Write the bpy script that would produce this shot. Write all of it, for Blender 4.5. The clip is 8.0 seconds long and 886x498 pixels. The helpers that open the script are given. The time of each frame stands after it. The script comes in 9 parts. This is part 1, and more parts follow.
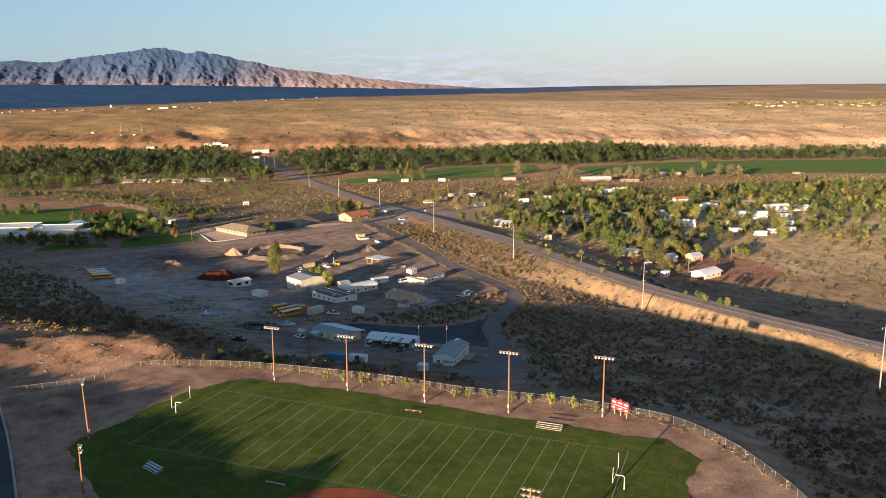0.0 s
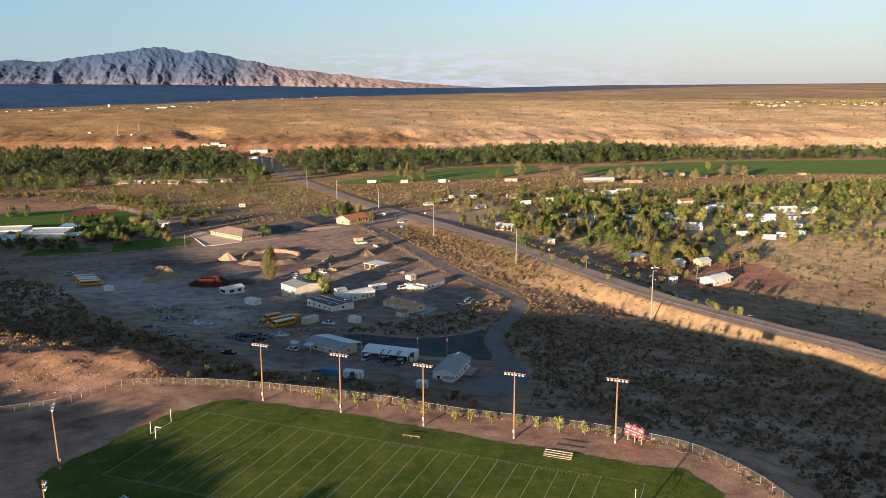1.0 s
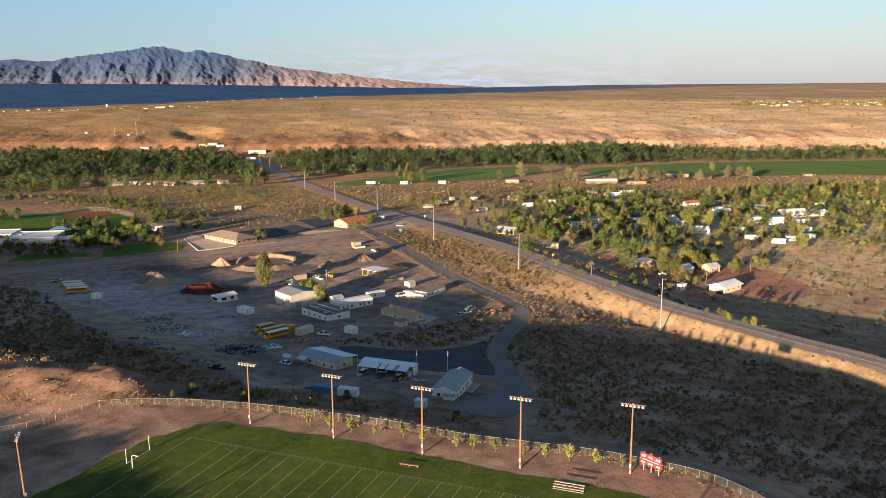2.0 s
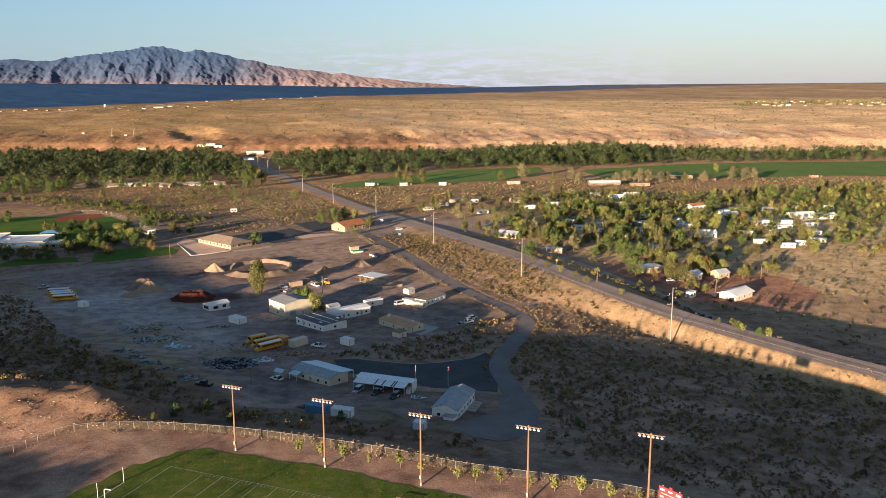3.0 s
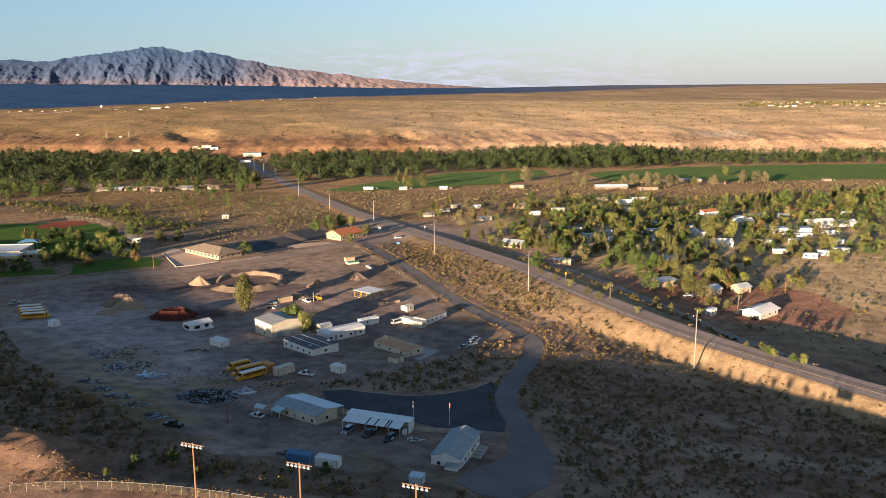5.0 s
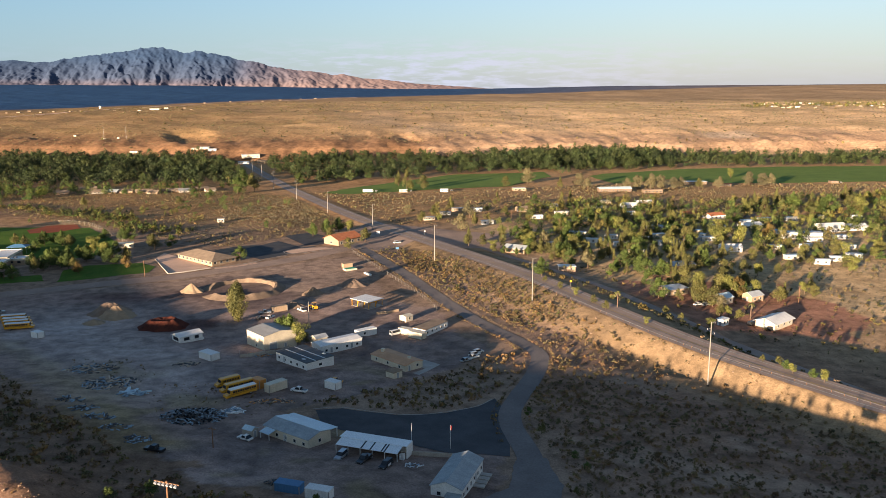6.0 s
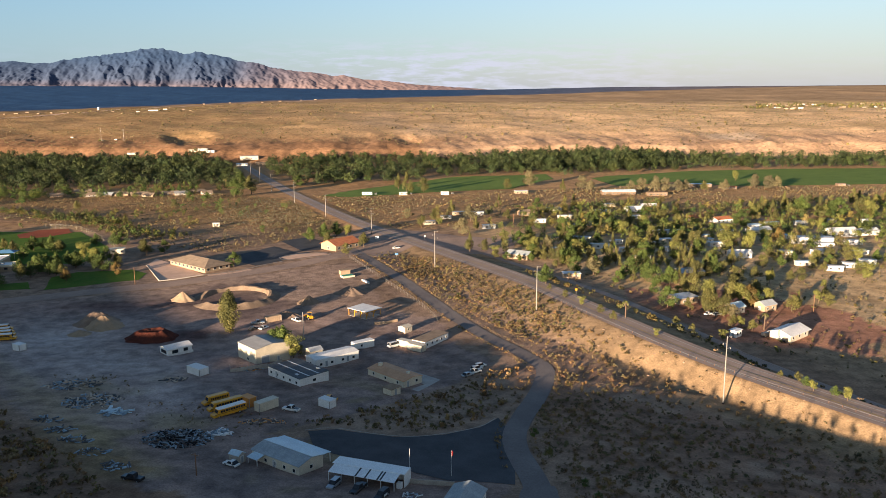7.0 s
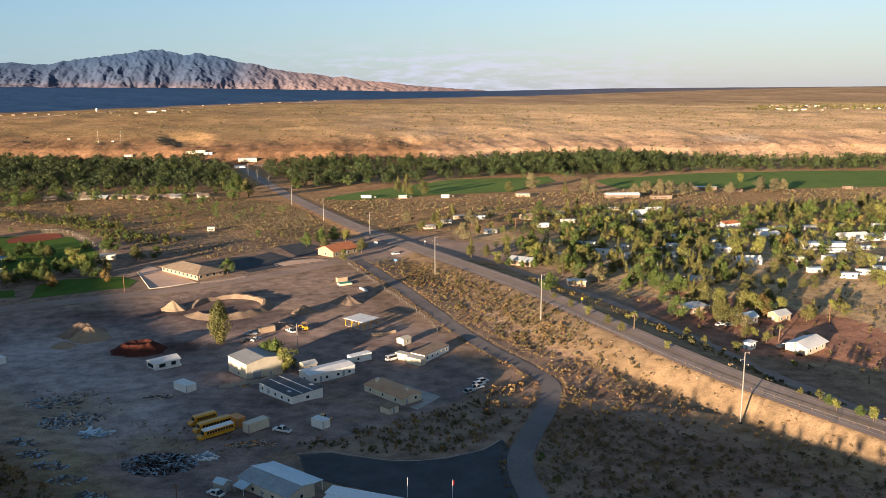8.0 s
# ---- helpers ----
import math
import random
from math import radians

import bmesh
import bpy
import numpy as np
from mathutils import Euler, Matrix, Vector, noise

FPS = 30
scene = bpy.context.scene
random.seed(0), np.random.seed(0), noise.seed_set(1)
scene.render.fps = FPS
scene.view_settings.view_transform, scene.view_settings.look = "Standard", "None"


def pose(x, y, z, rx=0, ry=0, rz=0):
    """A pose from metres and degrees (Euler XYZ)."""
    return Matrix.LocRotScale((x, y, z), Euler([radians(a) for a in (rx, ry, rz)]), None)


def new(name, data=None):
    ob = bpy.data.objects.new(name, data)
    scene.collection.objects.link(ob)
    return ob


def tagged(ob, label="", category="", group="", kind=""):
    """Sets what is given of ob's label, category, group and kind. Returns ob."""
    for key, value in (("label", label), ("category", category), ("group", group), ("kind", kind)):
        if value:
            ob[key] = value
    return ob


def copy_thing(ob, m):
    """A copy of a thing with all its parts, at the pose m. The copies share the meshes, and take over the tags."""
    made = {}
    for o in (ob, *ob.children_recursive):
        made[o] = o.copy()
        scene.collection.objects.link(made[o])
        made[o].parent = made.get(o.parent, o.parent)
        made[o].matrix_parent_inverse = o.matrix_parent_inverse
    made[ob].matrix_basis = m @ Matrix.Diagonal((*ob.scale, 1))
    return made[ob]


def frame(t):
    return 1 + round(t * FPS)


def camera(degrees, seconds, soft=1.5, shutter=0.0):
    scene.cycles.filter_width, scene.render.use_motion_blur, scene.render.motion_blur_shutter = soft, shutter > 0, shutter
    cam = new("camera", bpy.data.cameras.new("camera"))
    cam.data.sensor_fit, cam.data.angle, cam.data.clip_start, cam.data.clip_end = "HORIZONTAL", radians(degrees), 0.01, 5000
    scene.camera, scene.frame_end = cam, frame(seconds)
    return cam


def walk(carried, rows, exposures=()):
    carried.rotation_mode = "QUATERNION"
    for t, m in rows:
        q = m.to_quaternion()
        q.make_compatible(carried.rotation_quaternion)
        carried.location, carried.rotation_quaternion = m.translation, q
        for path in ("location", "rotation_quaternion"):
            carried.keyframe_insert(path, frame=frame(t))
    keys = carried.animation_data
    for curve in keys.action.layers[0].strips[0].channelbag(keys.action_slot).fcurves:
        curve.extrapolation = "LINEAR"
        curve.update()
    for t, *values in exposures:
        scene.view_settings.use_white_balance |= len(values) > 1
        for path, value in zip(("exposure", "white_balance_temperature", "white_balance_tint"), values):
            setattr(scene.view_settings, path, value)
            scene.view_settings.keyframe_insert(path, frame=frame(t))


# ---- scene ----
cam = camera(57.13, 8.0, soft=0.7)
LEAN = -0.269
# seconds, x, y, z, yaw, pitch
ROWS = [
    (0.0, 0.0, 0.0, 81.283, 0.0, -11.189),
    (0.5, 0.003, 7.627, 81.427, 0.008, -11.211),
    (1.0, -0.008, 15.205, 81.549, 0.013, -11.231),
    (1.5, -0.026, 22.747, 81.652, 0.019, -11.247),
    (2.0, -0.043, 30.266, 81.739, 0.025, -11.259),
    (2.5, -0.056, 37.769, 81.814, 0.033, -11.267),
    (3.0, -0.061, 45.267, 81.878, 0.044, -11.27),
    (3.5, -0.057, 52.765, 81.933, 0.059, -11.269),
    (4.0, -0.044, 60.268, 81.98, 0.076, -11.262),
    (4.5, -0.021, 67.78, 82.019, 0.097, -11.25),
    (5.0, 0.008, 75.303, 82.051, 0.12, -11.232),
    (5.5, 0.039, 82.838, 82.073, 0.145, -11.209),
    (6.0, 0.067, 90.382, 82.085, 0.17, -11.181),
    (6.5, 0.086, 97.933, 82.085, 0.195, -11.148),
    (7.0, 0.087, 105.487, 82.069, 0.216, -11.109),
    (7.5, 0.061, 113.037, 82.034, 0.233, -11.066),
    (8.0, -0.004, 120.576, 81.976, 0.242, -11.018),
]
walk(cam, [(t, pose(x, y, z, 90 + pitch, 0, yaw) @ pose(0, 0, 0, 0, 0, LEAN)) for t, x, y, z, yaw, pitch in ROWS])

# ---- sky and sun ----
SUN_HEIGHT, SUN_TURN = 6.4, 213.0
world = bpy.data.worlds.new("sky")
scene.world = world
world.use_nodes = True
wn, wl = world.node_tree.nodes, world.node_tree.links
wn.clear()
w_out, w_back, w_sky = wn.new("ShaderNodeOutputWorld"), wn.new("ShaderNodeBackground"), wn.new("ShaderNodeTexSky")
w_sky.sky_type, w_sky.sun_disc = "NISHITA", False
w_sky.sun_elevation, w_sky.sun_rotation = radians(SUN_HEIGHT), radians(SUN_TURN)
w_sky.altitude, w_sky.air_density, w_sky.dust_density, w_sky.ozone_density = 600, 1.0, 0.6, 1.4
w_back.inputs["Strength"].default_value = 0.053
# thin evening clouds, low over the horizon
w_at, w_map, w_noise, w_ramp = (wn.new(k) for k in ("ShaderNodeTexCoord", "ShaderNodeMapping", "ShaderNodeTexNoise", "ShaderNodeValToRGB"))
w_map.inputs["Scale"].default_value = (13.0, 13.0, 80.0)
w_map.inputs["Location"].default_value = (0.35, 0.0, 0.4)
w_noise.inputs["Scale"].default_value, w_noise.inputs["Detail"].default_value, w_noise.inputs["Roughness"].default_value = 2.2, 9.0, 0.6
w_ramp.color_ramp.elements[0].position, w_ramp.color_ramp.elements[1].position = 0.44, 0.6
w_sep, w_band, w_mul, w_mix = (wn.new(k) for k in ("ShaderNodeSeparateXYZ", "ShaderNodeMapRange", "ShaderNodeMath", "ShaderNodeMix"))
w_band.inputs["From Min"].default_value, w_band.inputs["From Max"].default_value = 0.062, 0.034
w_band.inputs["To Min"].default_value, w_band.inputs["To Max"].default_value = 0.0, 0.95
w_mul.operation = "MULTIPLY"
w_mix.data_type = "RGBA"
w_mix.inputs["B"].default_value = (4.3, 3.75, 3.55, 1)
wl.new(w_at.outputs["Generated"], w_map.inputs["Vector"])
wl.new(w_map.outputs["Vector"], w_noise.inputs["Vector"])
wl.new(w_noise.outputs["Fac"], w_ramp.inputs["Fac"])
wl.new(w_at.outputs["Generated"], w_sep.inputs["Vector"])
wl.new(w_sep.outputs["Z"], w_band.inputs["Value"])
wl.new(w_ramp.outputs["Color"], w_mul.inputs[0])
wl.new(w_band.outputs["Result"], w_mul.inputs[1])
w_west, w_east, w_part, w_cover = (wn.new(k) for k in ("ShaderNodeMapRange", "ShaderNodeMapRange", "ShaderNodeMath", "ShaderNodeMath"))
for w_node, w_near, w_far in ((w_west, -0.26, -0.1), (w_east, 0.36, 0.02)):  # a bank of cloud that thins out to both sides
    w_node.inputs["From Min"].default_value, w_node.inputs["From Max"].default_value = w_near, w_far
    w_node.inputs["To Min"].default_value = 0.1
    wl.new(w_sep.outputs["X"], w_node.inputs["Value"])
w_part.operation = w_cover.operation = "MULTIPLY"
wl.new(w_west.outputs["Result"], w_part.inputs[0])
wl.new(w_east.outputs["Result"], w_part.inputs[1])
wl.new(w_mul.outputs["Value"], w_cover.inputs[0])
wl.new(w_part.outputs["Value"], w_cover.inputs[1])
wl.new(w_cover.outputs["Value"], w_mix.inputs["Factor"])
w_cool = wn.new("ShaderNodeMix")  # the clear dry air of the evening
w_cool.data_type, w_cool.blend_type = "RGBA", "MULTIPLY"
w_cool.inputs["Factor"].default_value, w_cool.inputs["B"].default_value = 1.0, (0.9, 0.98, 1.1, 1)
w_low, w_haze = wn.new("ShaderNodeMapRange"), wn.new("ShaderNodeMix")  # pale haze towards the horizon
w_low.inputs["From Min"].default_value, w_low.inputs["From Max"].default_value = 0.22, 0.0
w_low.inputs["To Min"].default_value, w_low.inputs["To Max"].default_value = 0.0, 0.72
w_haze.data_type = "RGBA"
wl.new(w_sep.outputs["Z"], w_low.inputs["Value"])
w_away = wn.new("ShaderNodeMapRange")  # from the warm glow on the sun's side to the cool air opposite
w_away.inputs["From Min"].default_value, w_away.inputs["From Max"].default_value = -0.25, 0.55
wl.new(w_sep.outputs["Y"], w_away.inputs["Value"])
wl.new(w_low.outputs["Result"], w_haze.inputs["Factor"])
w_glow, w_shift = wn.new("ShaderNodeMix"), wn.new("ShaderNodeMix")
for w_node, w_near, w_far in ((w_glow, (4.9, 4.4, 4.05, 1), (2.95, 2.84, 2.95, 1)), (w_shift, (1.1, 1.0, 0.98, 1), (0.855, 0.955, 1.17, 1))):
    w_node.data_type = "RGBA"
    w_node.inputs["A"].default_value, w_node.inputs["B"].default_value = w_near, w_far
    wl.new(w_away.outputs["Result"], w_node.inputs["Factor"])
wl.new(w_glow.outputs["Result"], w_haze.inputs["B"])
wl.new(w_shift.outputs["Result"], w_cool.inputs["B"])
wl.new(w_sky.outputs["Color"], w_haze.inputs["A"])
wl.new(w_haze.outputs["Result"], w_mix.inputs["A"])
wl.new(w_mix.outputs["Result"], w_cool.inputs["A"])
w_span, w_side, w_blue = wn.new("ShaderNodeMapRange"), wn.new("ShaderNodeMix"), wn.new("ShaderNodeMix")  # deeper blue away from the glow opposite the sun
w_span.inputs["From Min"].default_value, w_span.inputs["From Max"].default_value = -0.5, 0.25
w_side.data_type = w_blue.data_type = "RGBA"
w_blue.blend_type = "MULTIPLY"
w_side.inputs["A"].default_value, w_side.inputs["B"].default_value = (0.74, 0.92, 1.03, 1), (1.0, 1.0, 1.0, 1)
w_blue.inputs["Factor"].default_value = 1.0
wl.new(w_sep.outputs["X"], w_span.inputs["Value"])
wl.new(w_span.outputs["Result"], w_side.inputs["Factor"])
wl.new(w_cool.outputs["Result"], w_blue.inputs["A"])
wl.new(w_side.outputs["Result"], w_blue.inputs["B"])
wl.new(w_blue.outputs["Result"], w_back.inputs["Color"])
wl.new(w_back.outputs["Background"], w_out.inputs["Surface"])

sun = new("sun", bpy.data.lights.new("sun", "SUN"))
sun.data.energy, sun.data.angle, sun.data.color = 4.65, radians(0.55), (1.0, 0.75, 0.52)
SUN_WAY = Vector((-math.sin(radians(SUN_TURN)) * math.cos(radians(SUN_HEIGHT)), -math.cos(radians(SUN_TURN)) * math.cos(radians(SUN_HEIGHT)), -math.sin(radians(SUN_HEIGHT))))
sun.matrix_world = Matrix.Translation((-200, -300, 200)) @ SUN_WAY.to_track_quat("-Z", "Y").to_matrix().to_4x4()
scene.view_settings.exposure = 1.95


# ---- materials ----
def shader(name, rough=0.85, metal=0.0):
    m = bpy.data.materials.new(name)
    m.use_nodes = True
    n, l = m.node_tree.nodes, m.node_tree.links
    b = n["Principled BSDF"]
    b.inputs["Roughness"].default_value, b.inputs["Metallic"].default_value = rough, metal
    b.inputs["Specular IOR Level"].default_value = 0.05 if rough >= 0.85 else 0.25
    return m, n, l, b


def noise_node(n, l, where, scale, detail=4.0, rough=0.6):
    t = n.new("ShaderNodeTexNoise")
    t.inputs["Scale"].default_value, t.inputs["Detail"].default_value, t.inputs["Roughness"].default_value = scale, detail, rough
    l.new(where, t.inputs["Vector"])
    return t.outputs["Fac"]


def ramp_node(n, l, fac, stops):
    r = n.new("ShaderNodeValToRGB")
    for k in range(len(stops) - 2):
        r.color_ramp.elements.new((k + 1) / (len(stops) - 1))
    for k, (p, c) in enumerate(stops):
        r.color_ramp.elements[k].position, r.color_ramp.elements[k].color = p, (*c, 1)
    l.new(fac, r.inputs["Fac"])
    return r.outputs["Color"]


def mix_node(n, l, a, b, fac, mode="MIX"):
    m = n.new("ShaderNodeMix")
    m.data_type, m.blend_type = "RGBA", mode
    for key, v in (("A", a), ("B", b), ("Factor", fac)):
        if isinstance(v, (int, float)):
            m.inputs[key].default_value = v
        elif isinstance(v, tuple):
            m.inputs[key].default_value = (*v, 1)
        else:
            l.new(v, m.inputs[key])
    return m.outputs["Result"]


def bump_node(n, l, b, height, strength, distance):
    k = n.new("ShaderNodeBump")
    k.inputs["Strength"].default_value, k.inputs["Distance"].default_value = strength, distance
    l.new(height, k.inputs["Height"])
    l.new(k.outputs["Normal"], b.inputs["Normal"])


def surface(name, light, dark, patch=0.25, grain=4.0, rough=0.85, metal=0.0, bump=0.3, depth=0.03, vary=0.0):
    """A surface of two tones in patches, with a finer grain and relief. vary: how much one piece differs from the next."""
    m, n, l, b = shader(name, rough, metal)
    at = n.new("ShaderNodeTexCoord").outputs["Object"]
    coarse, fine = noise_node(n, l, at, patch, 5), noise_node(n, l, at, grain, 5, 0.7)
    col = ramp_node(n, l, coarse, [(0.35, dark), (0.65, light)])
    grey = ramp_node(n, l, fine, [(0.3, (0.78, 0.78, 0.78)), (0.7, (1.15, 1.15, 1.15))])
    col = mix_node(n, l, col, grey, 1.0, "MULTIPLY")
    if vary:
        r = n.new("ShaderNodeObjectInfo").outputs["Random"]
        tone = ramp_node(n, l, r, [(0.0, (1 - vary,) * 3), (1.0, (1 + vary,) * 3)])
        col = mix_node(n, l, col, tone, 1.0, "MULTIPLY")
    l.new(col, b.inputs["Base Color"])
    if bump:
        bump_node(n, l, b, fine, bump, depth)
    return m


def foliage(name, dark, light, spread=1.0, toned=False):
    """Leaves: every clump takes its own tone; a little light comes through."""
    m, n, l, b = shader(name, 0.7)
    dark, light = [[0.78 * p + 0.22 * q for p, q in zip(*pair)] for pair in ((dark, light), (light, dark))]
    isle = n.new("ShaderNodeNewGeometry").outputs["Random Per Island"]
    col = ramp_node(n, l, isle, [(0.0, dark), (1.0, light)])
    r = n.new("ShaderNodeObjectInfo").outputs["Random"]
    tone = ramp_node(n, l, r, [(0.0, (1 - 0.25 * spread,) * 3), (1.0, (1 + 0.25 * spread, 1 + 0.2 * spread, 1 + 0.1 * spread))])
    col = mix_node(n, l, col, tone, 1.0, "MULTIPLY")
    if toned:  # each crown of a sheet of growth has its own tone
        own = n.new("ShaderNodeAttribute")
        own.attribute_name = "tone"
        col = mix_node(n, l, col, own.outputs["Color"], 1.0, "MULTIPLY")
    patch = noise_node(n, l, n.new("ShaderNodeTexCoord").outputs["Object"], 0.09, 3)
    col = mix_node(n, l, col, ramp_node(n, l, patch, [(0.32, (0.6, 0.66, 0.7)), (0.68, (1.4, 1.3, 1.15))]), 1.0, "MULTIPLY")
    l.new(col, b.inputs["Base Color"])
    t, s = n.new("ShaderNodeBsdfTranslucent"), n.new("ShaderNodeMixShader")
    l.new(col, t.inputs["Color"])
    s.inputs["Fac"].default_value = 0.1
    l.new(b.outputs["BSDF"], s.inputs[1])
    l.new(t.outputs["BSDF"], s.inputs[2])
    l.new(s.outputs["Shader"], n["Material Output"].inputs["Surface"])
    return m


def soil_material():
    """Bare land: the tone of each stretch comes with the mesh, stones and stains from noise at three sizes."""
    m, n, l, b = shader("soil", 1.0)
    b.inputs["Specular IOR Level"].default_value = 0.03
    tone = n.new("ShaderNodeAttribute")
    tone.attribute_name = "soil"
    at = n.new("ShaderNodeTexCoord").outputs["Object"]
    big, mid, fine = noise_node(n, l, at, 0.02, 5), noise_node(n, l, at, 0.17, 6, 0.65), noise_node(n, l, at, 1.9, 5, 0.7)
    col = mix_node(n, l, tone.outputs["Color"], ramp_node(n, l, big, [(0.3, (0.8, 0.78, 0.76)), (0.7, (1.16, 1.16, 1.16))]), 1.0, "MULTIPLY")
    col = mix_node(n, l, col, ramp_node(n, l, mid, [(0.3, (0.55, 0.55, 0.56)), (0.62, (1.24, 1.23, 1.21))]), 1.0, "MULTIPLY")
    col = mix_node(n, l, col, ramp_node(n, l, fine, [(0.25, (0.6, 0.6, 0.6)), (0.7, (1.28, 1.28, 1.28))]), 1.0, "MULTIPLY")
    l.new(col, b.inputs["Base Color"])
    add = n.new("ShaderNodeMath")
    add.operation = "ADD"
    l.new(mid, add.inputs[0])
    l.new(fine, add.inputs[1])
    bump_node(n, l, b, add.outputs[0], 0.55, 0.35)
    return m


def lawn_material(name, deep, bright, worn):
    m, n, l, b = shader(name, 1.0)
    b.inputs["Specular IOR Level"].default_value = 0.03
    at = n.new("ShaderNodeTexCoord").outputs["Object"]
    big, mid, fine = noise_node(n, l, at, 0.05, 5), noise_node(n, l, at, 0.3, 6, 0.7), noise_node(n, l, at, 3.0, 5, 0.75)
    col = ramp_node(n, l, big, [(0.35, deep), (0.65, bright)])
    bare = ramp_node(n, l, mid, [(0.46, (0, 0, 0)), (0.74, (0.7, 0.7, 0.7))])
    col = mix_node(n, l, col, worn, bare)
    col = mix_node(n, l, col, ramp_node(n, l, fine, [(0.3, (0.6, 0.62, 0.6)), (0.7, (1.3, 1.28, 1.2))]), 1.0, "MULTIPLY")
    l.new(col, b.inputs["Base Color"])
    bump_node(n, l, b, fine, 0.8, 0.2)
    return m


def paint(name, colour, rough=0.4, metal=0.0, coat=0.0):
    m = surface(name, colour, tuple(c * 0.86 for c in colour), 0.6, 9, rough, metal, 0.05, 0.01)
    m.node_tree.nodes["Principled BSDF"].inputs["Coat Weight"].default_value = coat
    return m


M_SOIL = soil_material()
M_LAWN = lawn_material("turf", (0.052, 0.085, 0.017), (0.09, 0.125, 0.024), (0.19, 0.16, 0.055))
M_CROP = lawn_material("irrigated_crop", (0.13, 0.2, 0.055), (0.17, 0.245, 0.066), (0.22, 0.24, 0.09))
M_PARK = lawn_material("watered_lawn", (0.062, 0.125, 0.026), (0.095, 0.165, 0.032), (0.14, 0.16, 0.045))
M_LINE = surface("field_chalk", (0.42, 0.44, 0.36), (0.2, 0.23, 0.14), 0.8, 5, 0.9)
M_CLAY = surface("infield_clay", (0.32, 0.095, 0.05), (0.24, 0.07, 0.04), 0.2, 3, 0.95)
M_ASPHALT = surface("asphalt_worn", (0.38, 0.29, 0.24), (0.3, 0.23, 0.193), 0.12, 2.5, 0.9, 0, 0.3, 0.02)
M_SIDEROAD = surface("asphalt_patched", (0.215, 0.187, 0.175), (0.165, 0.143, 0.135), 0.08, 1.8, 0.9, 0, 0.3, 0.02)
M_TARMAC = surface("tarmac_fresh", (0.085, 0.087, 0.094), (0.062, 0.064, 0.07), 0.15, 2.5, 0.85, 0, 0.3, 0.02)
M_TRACK = surface("dirt_road", (0.36, 0.265, 0.212), (0.27, 0.2, 0.165), 0.1, 1.5, 0.95, 0, 0.4, 0.05)
M_GRAVEL = surface("pale_gravel", (0.62, 0.43, 0.33), (0.52, 0.36, 0.27), 0.2, 4, 0.95, 0, 0.4, 0.03)
M_CONCRETE = surface("concrete", (0.45, 0.42, 0.38), (0.36, 0.33, 0.3), 0.3, 5, 0.85)
M_YELLOWLINE = paint("road_line_yellow", (0.5, 0.36, 0.06), 0.8)
M_WHITELINE = paint("road_line_white", (0.6, 0.58, 0.52), 0.8)
M_WHITE = surface("white_panel", (0.76, 0.755, 0.735), (0.67, 0.665, 0.65), 0.35, 3, 0.6, 0, 0.1, 0.01, 0.06)
M_CREAM = surface("cream_panel", (0.62, 0.555, 0.44), (0.53, 0.475, 0.375), 0.35, 3, 0.6, 0, 0.1, 0.01, 0.05)
M_TAN = surface("tan_stucco", (0.4, 0.3, 0.21), (0.32, 0.24, 0.17), 0.3, 4, 0.9, 0, 0.2, 0.01, 0.05)
M_DARKTAN = surface("brown_stucco", (0.24, 0.17, 0.12), (0.18, 0.13, 0.09), 0.3, 4, 0.9, 0, 0.2, 0.01, 0.05)
M_BLOCK = surface("grey_block", (0.42, 0.38, 0.33), (0.33, 0.3, 0.26), 0.4, 3, 0.9)
M_STEELROOF = surface("steel_roof", (0.56, 0.58, 0.58), (0.44, 0.46, 0.47), 0.25, 3, 0.5, 0.35, 0.1, 0.01, 0.05)
M_BLUEROOF = surface("pale_blue_roof", (0.55, 0.68, 0.74), (0.46, 0.58, 0.65), 0.3, 3, 0.5, 0.1, 0.1, 0.01)
M_GREYROOF = surface("grey_shingle", (0.35, 0.385, 0.4), (0.26, 0.29, 0.305), 0.4, 3, 0.85, 0, 0.3, 0.02, 0.08)
M_DARKROOF = surface("dark_membrane", (0.07, 0.075, 0.085), (0.045, 0.05, 0.055), 0.3, 3, 0.6)
M_BROWNROOF = surface("brown_shingle", (0.3, 0.23, 0.17), (0.22, 0.17, 0.125), 0.3, 4, 0.9, 0, 0.3, 0.02)
M_TERRACOTTA = surface("terracotta_roof", (0.5, 0.2, 0.1), (0.38, 0.14, 0.075), 0.4, 3, 0.85, 0, 0.4, 0.03)
M_ORANGEROOF = surface("rusty_orange_roof", (0.62, 0.35, 0.2), (0.52, 0.28, 0.15), 0.3, 3, 0.8, 0, 0.2, 0.02)
M_GLASS = surface("dark_window", (0.03, 0.035, 0.045), (0.02, 0.024, 0.03), 0.5, 2, 0.12, 0, 0)
M_WHITESHEET = surface("white_roof_sheet", (0.78, 0.81, 0.82), (0.7, 0.74, 0.76), 0.5, 3, 0.5, 0, 0.1, 0.01)
M_DOOR = paint("door_grey", (0.3, 0.33, 0.36), 0.6)
M_TRIM = paint("trim_white", (0.7, 0.7, 0.68), 0.6)
M_WOODPOLE = surface("weathered_pole", (0.26, 0.145, 0.085), (0.18, 0.1, 0.06), 0.5, 6, 0.9)
M_ZINC = surface("zinc_roof", (0.3, 0.305, 0.305), (0.23, 0.235, 0.24), 0.25, 3, 0.6, 0.2, 0.1, 0.01)
M_GALV = surface("galvanised_steel", (0.42, 0.41, 0.39), (0.32, 0.31, 0.3), 0.4, 5, 0.5, 0.5)
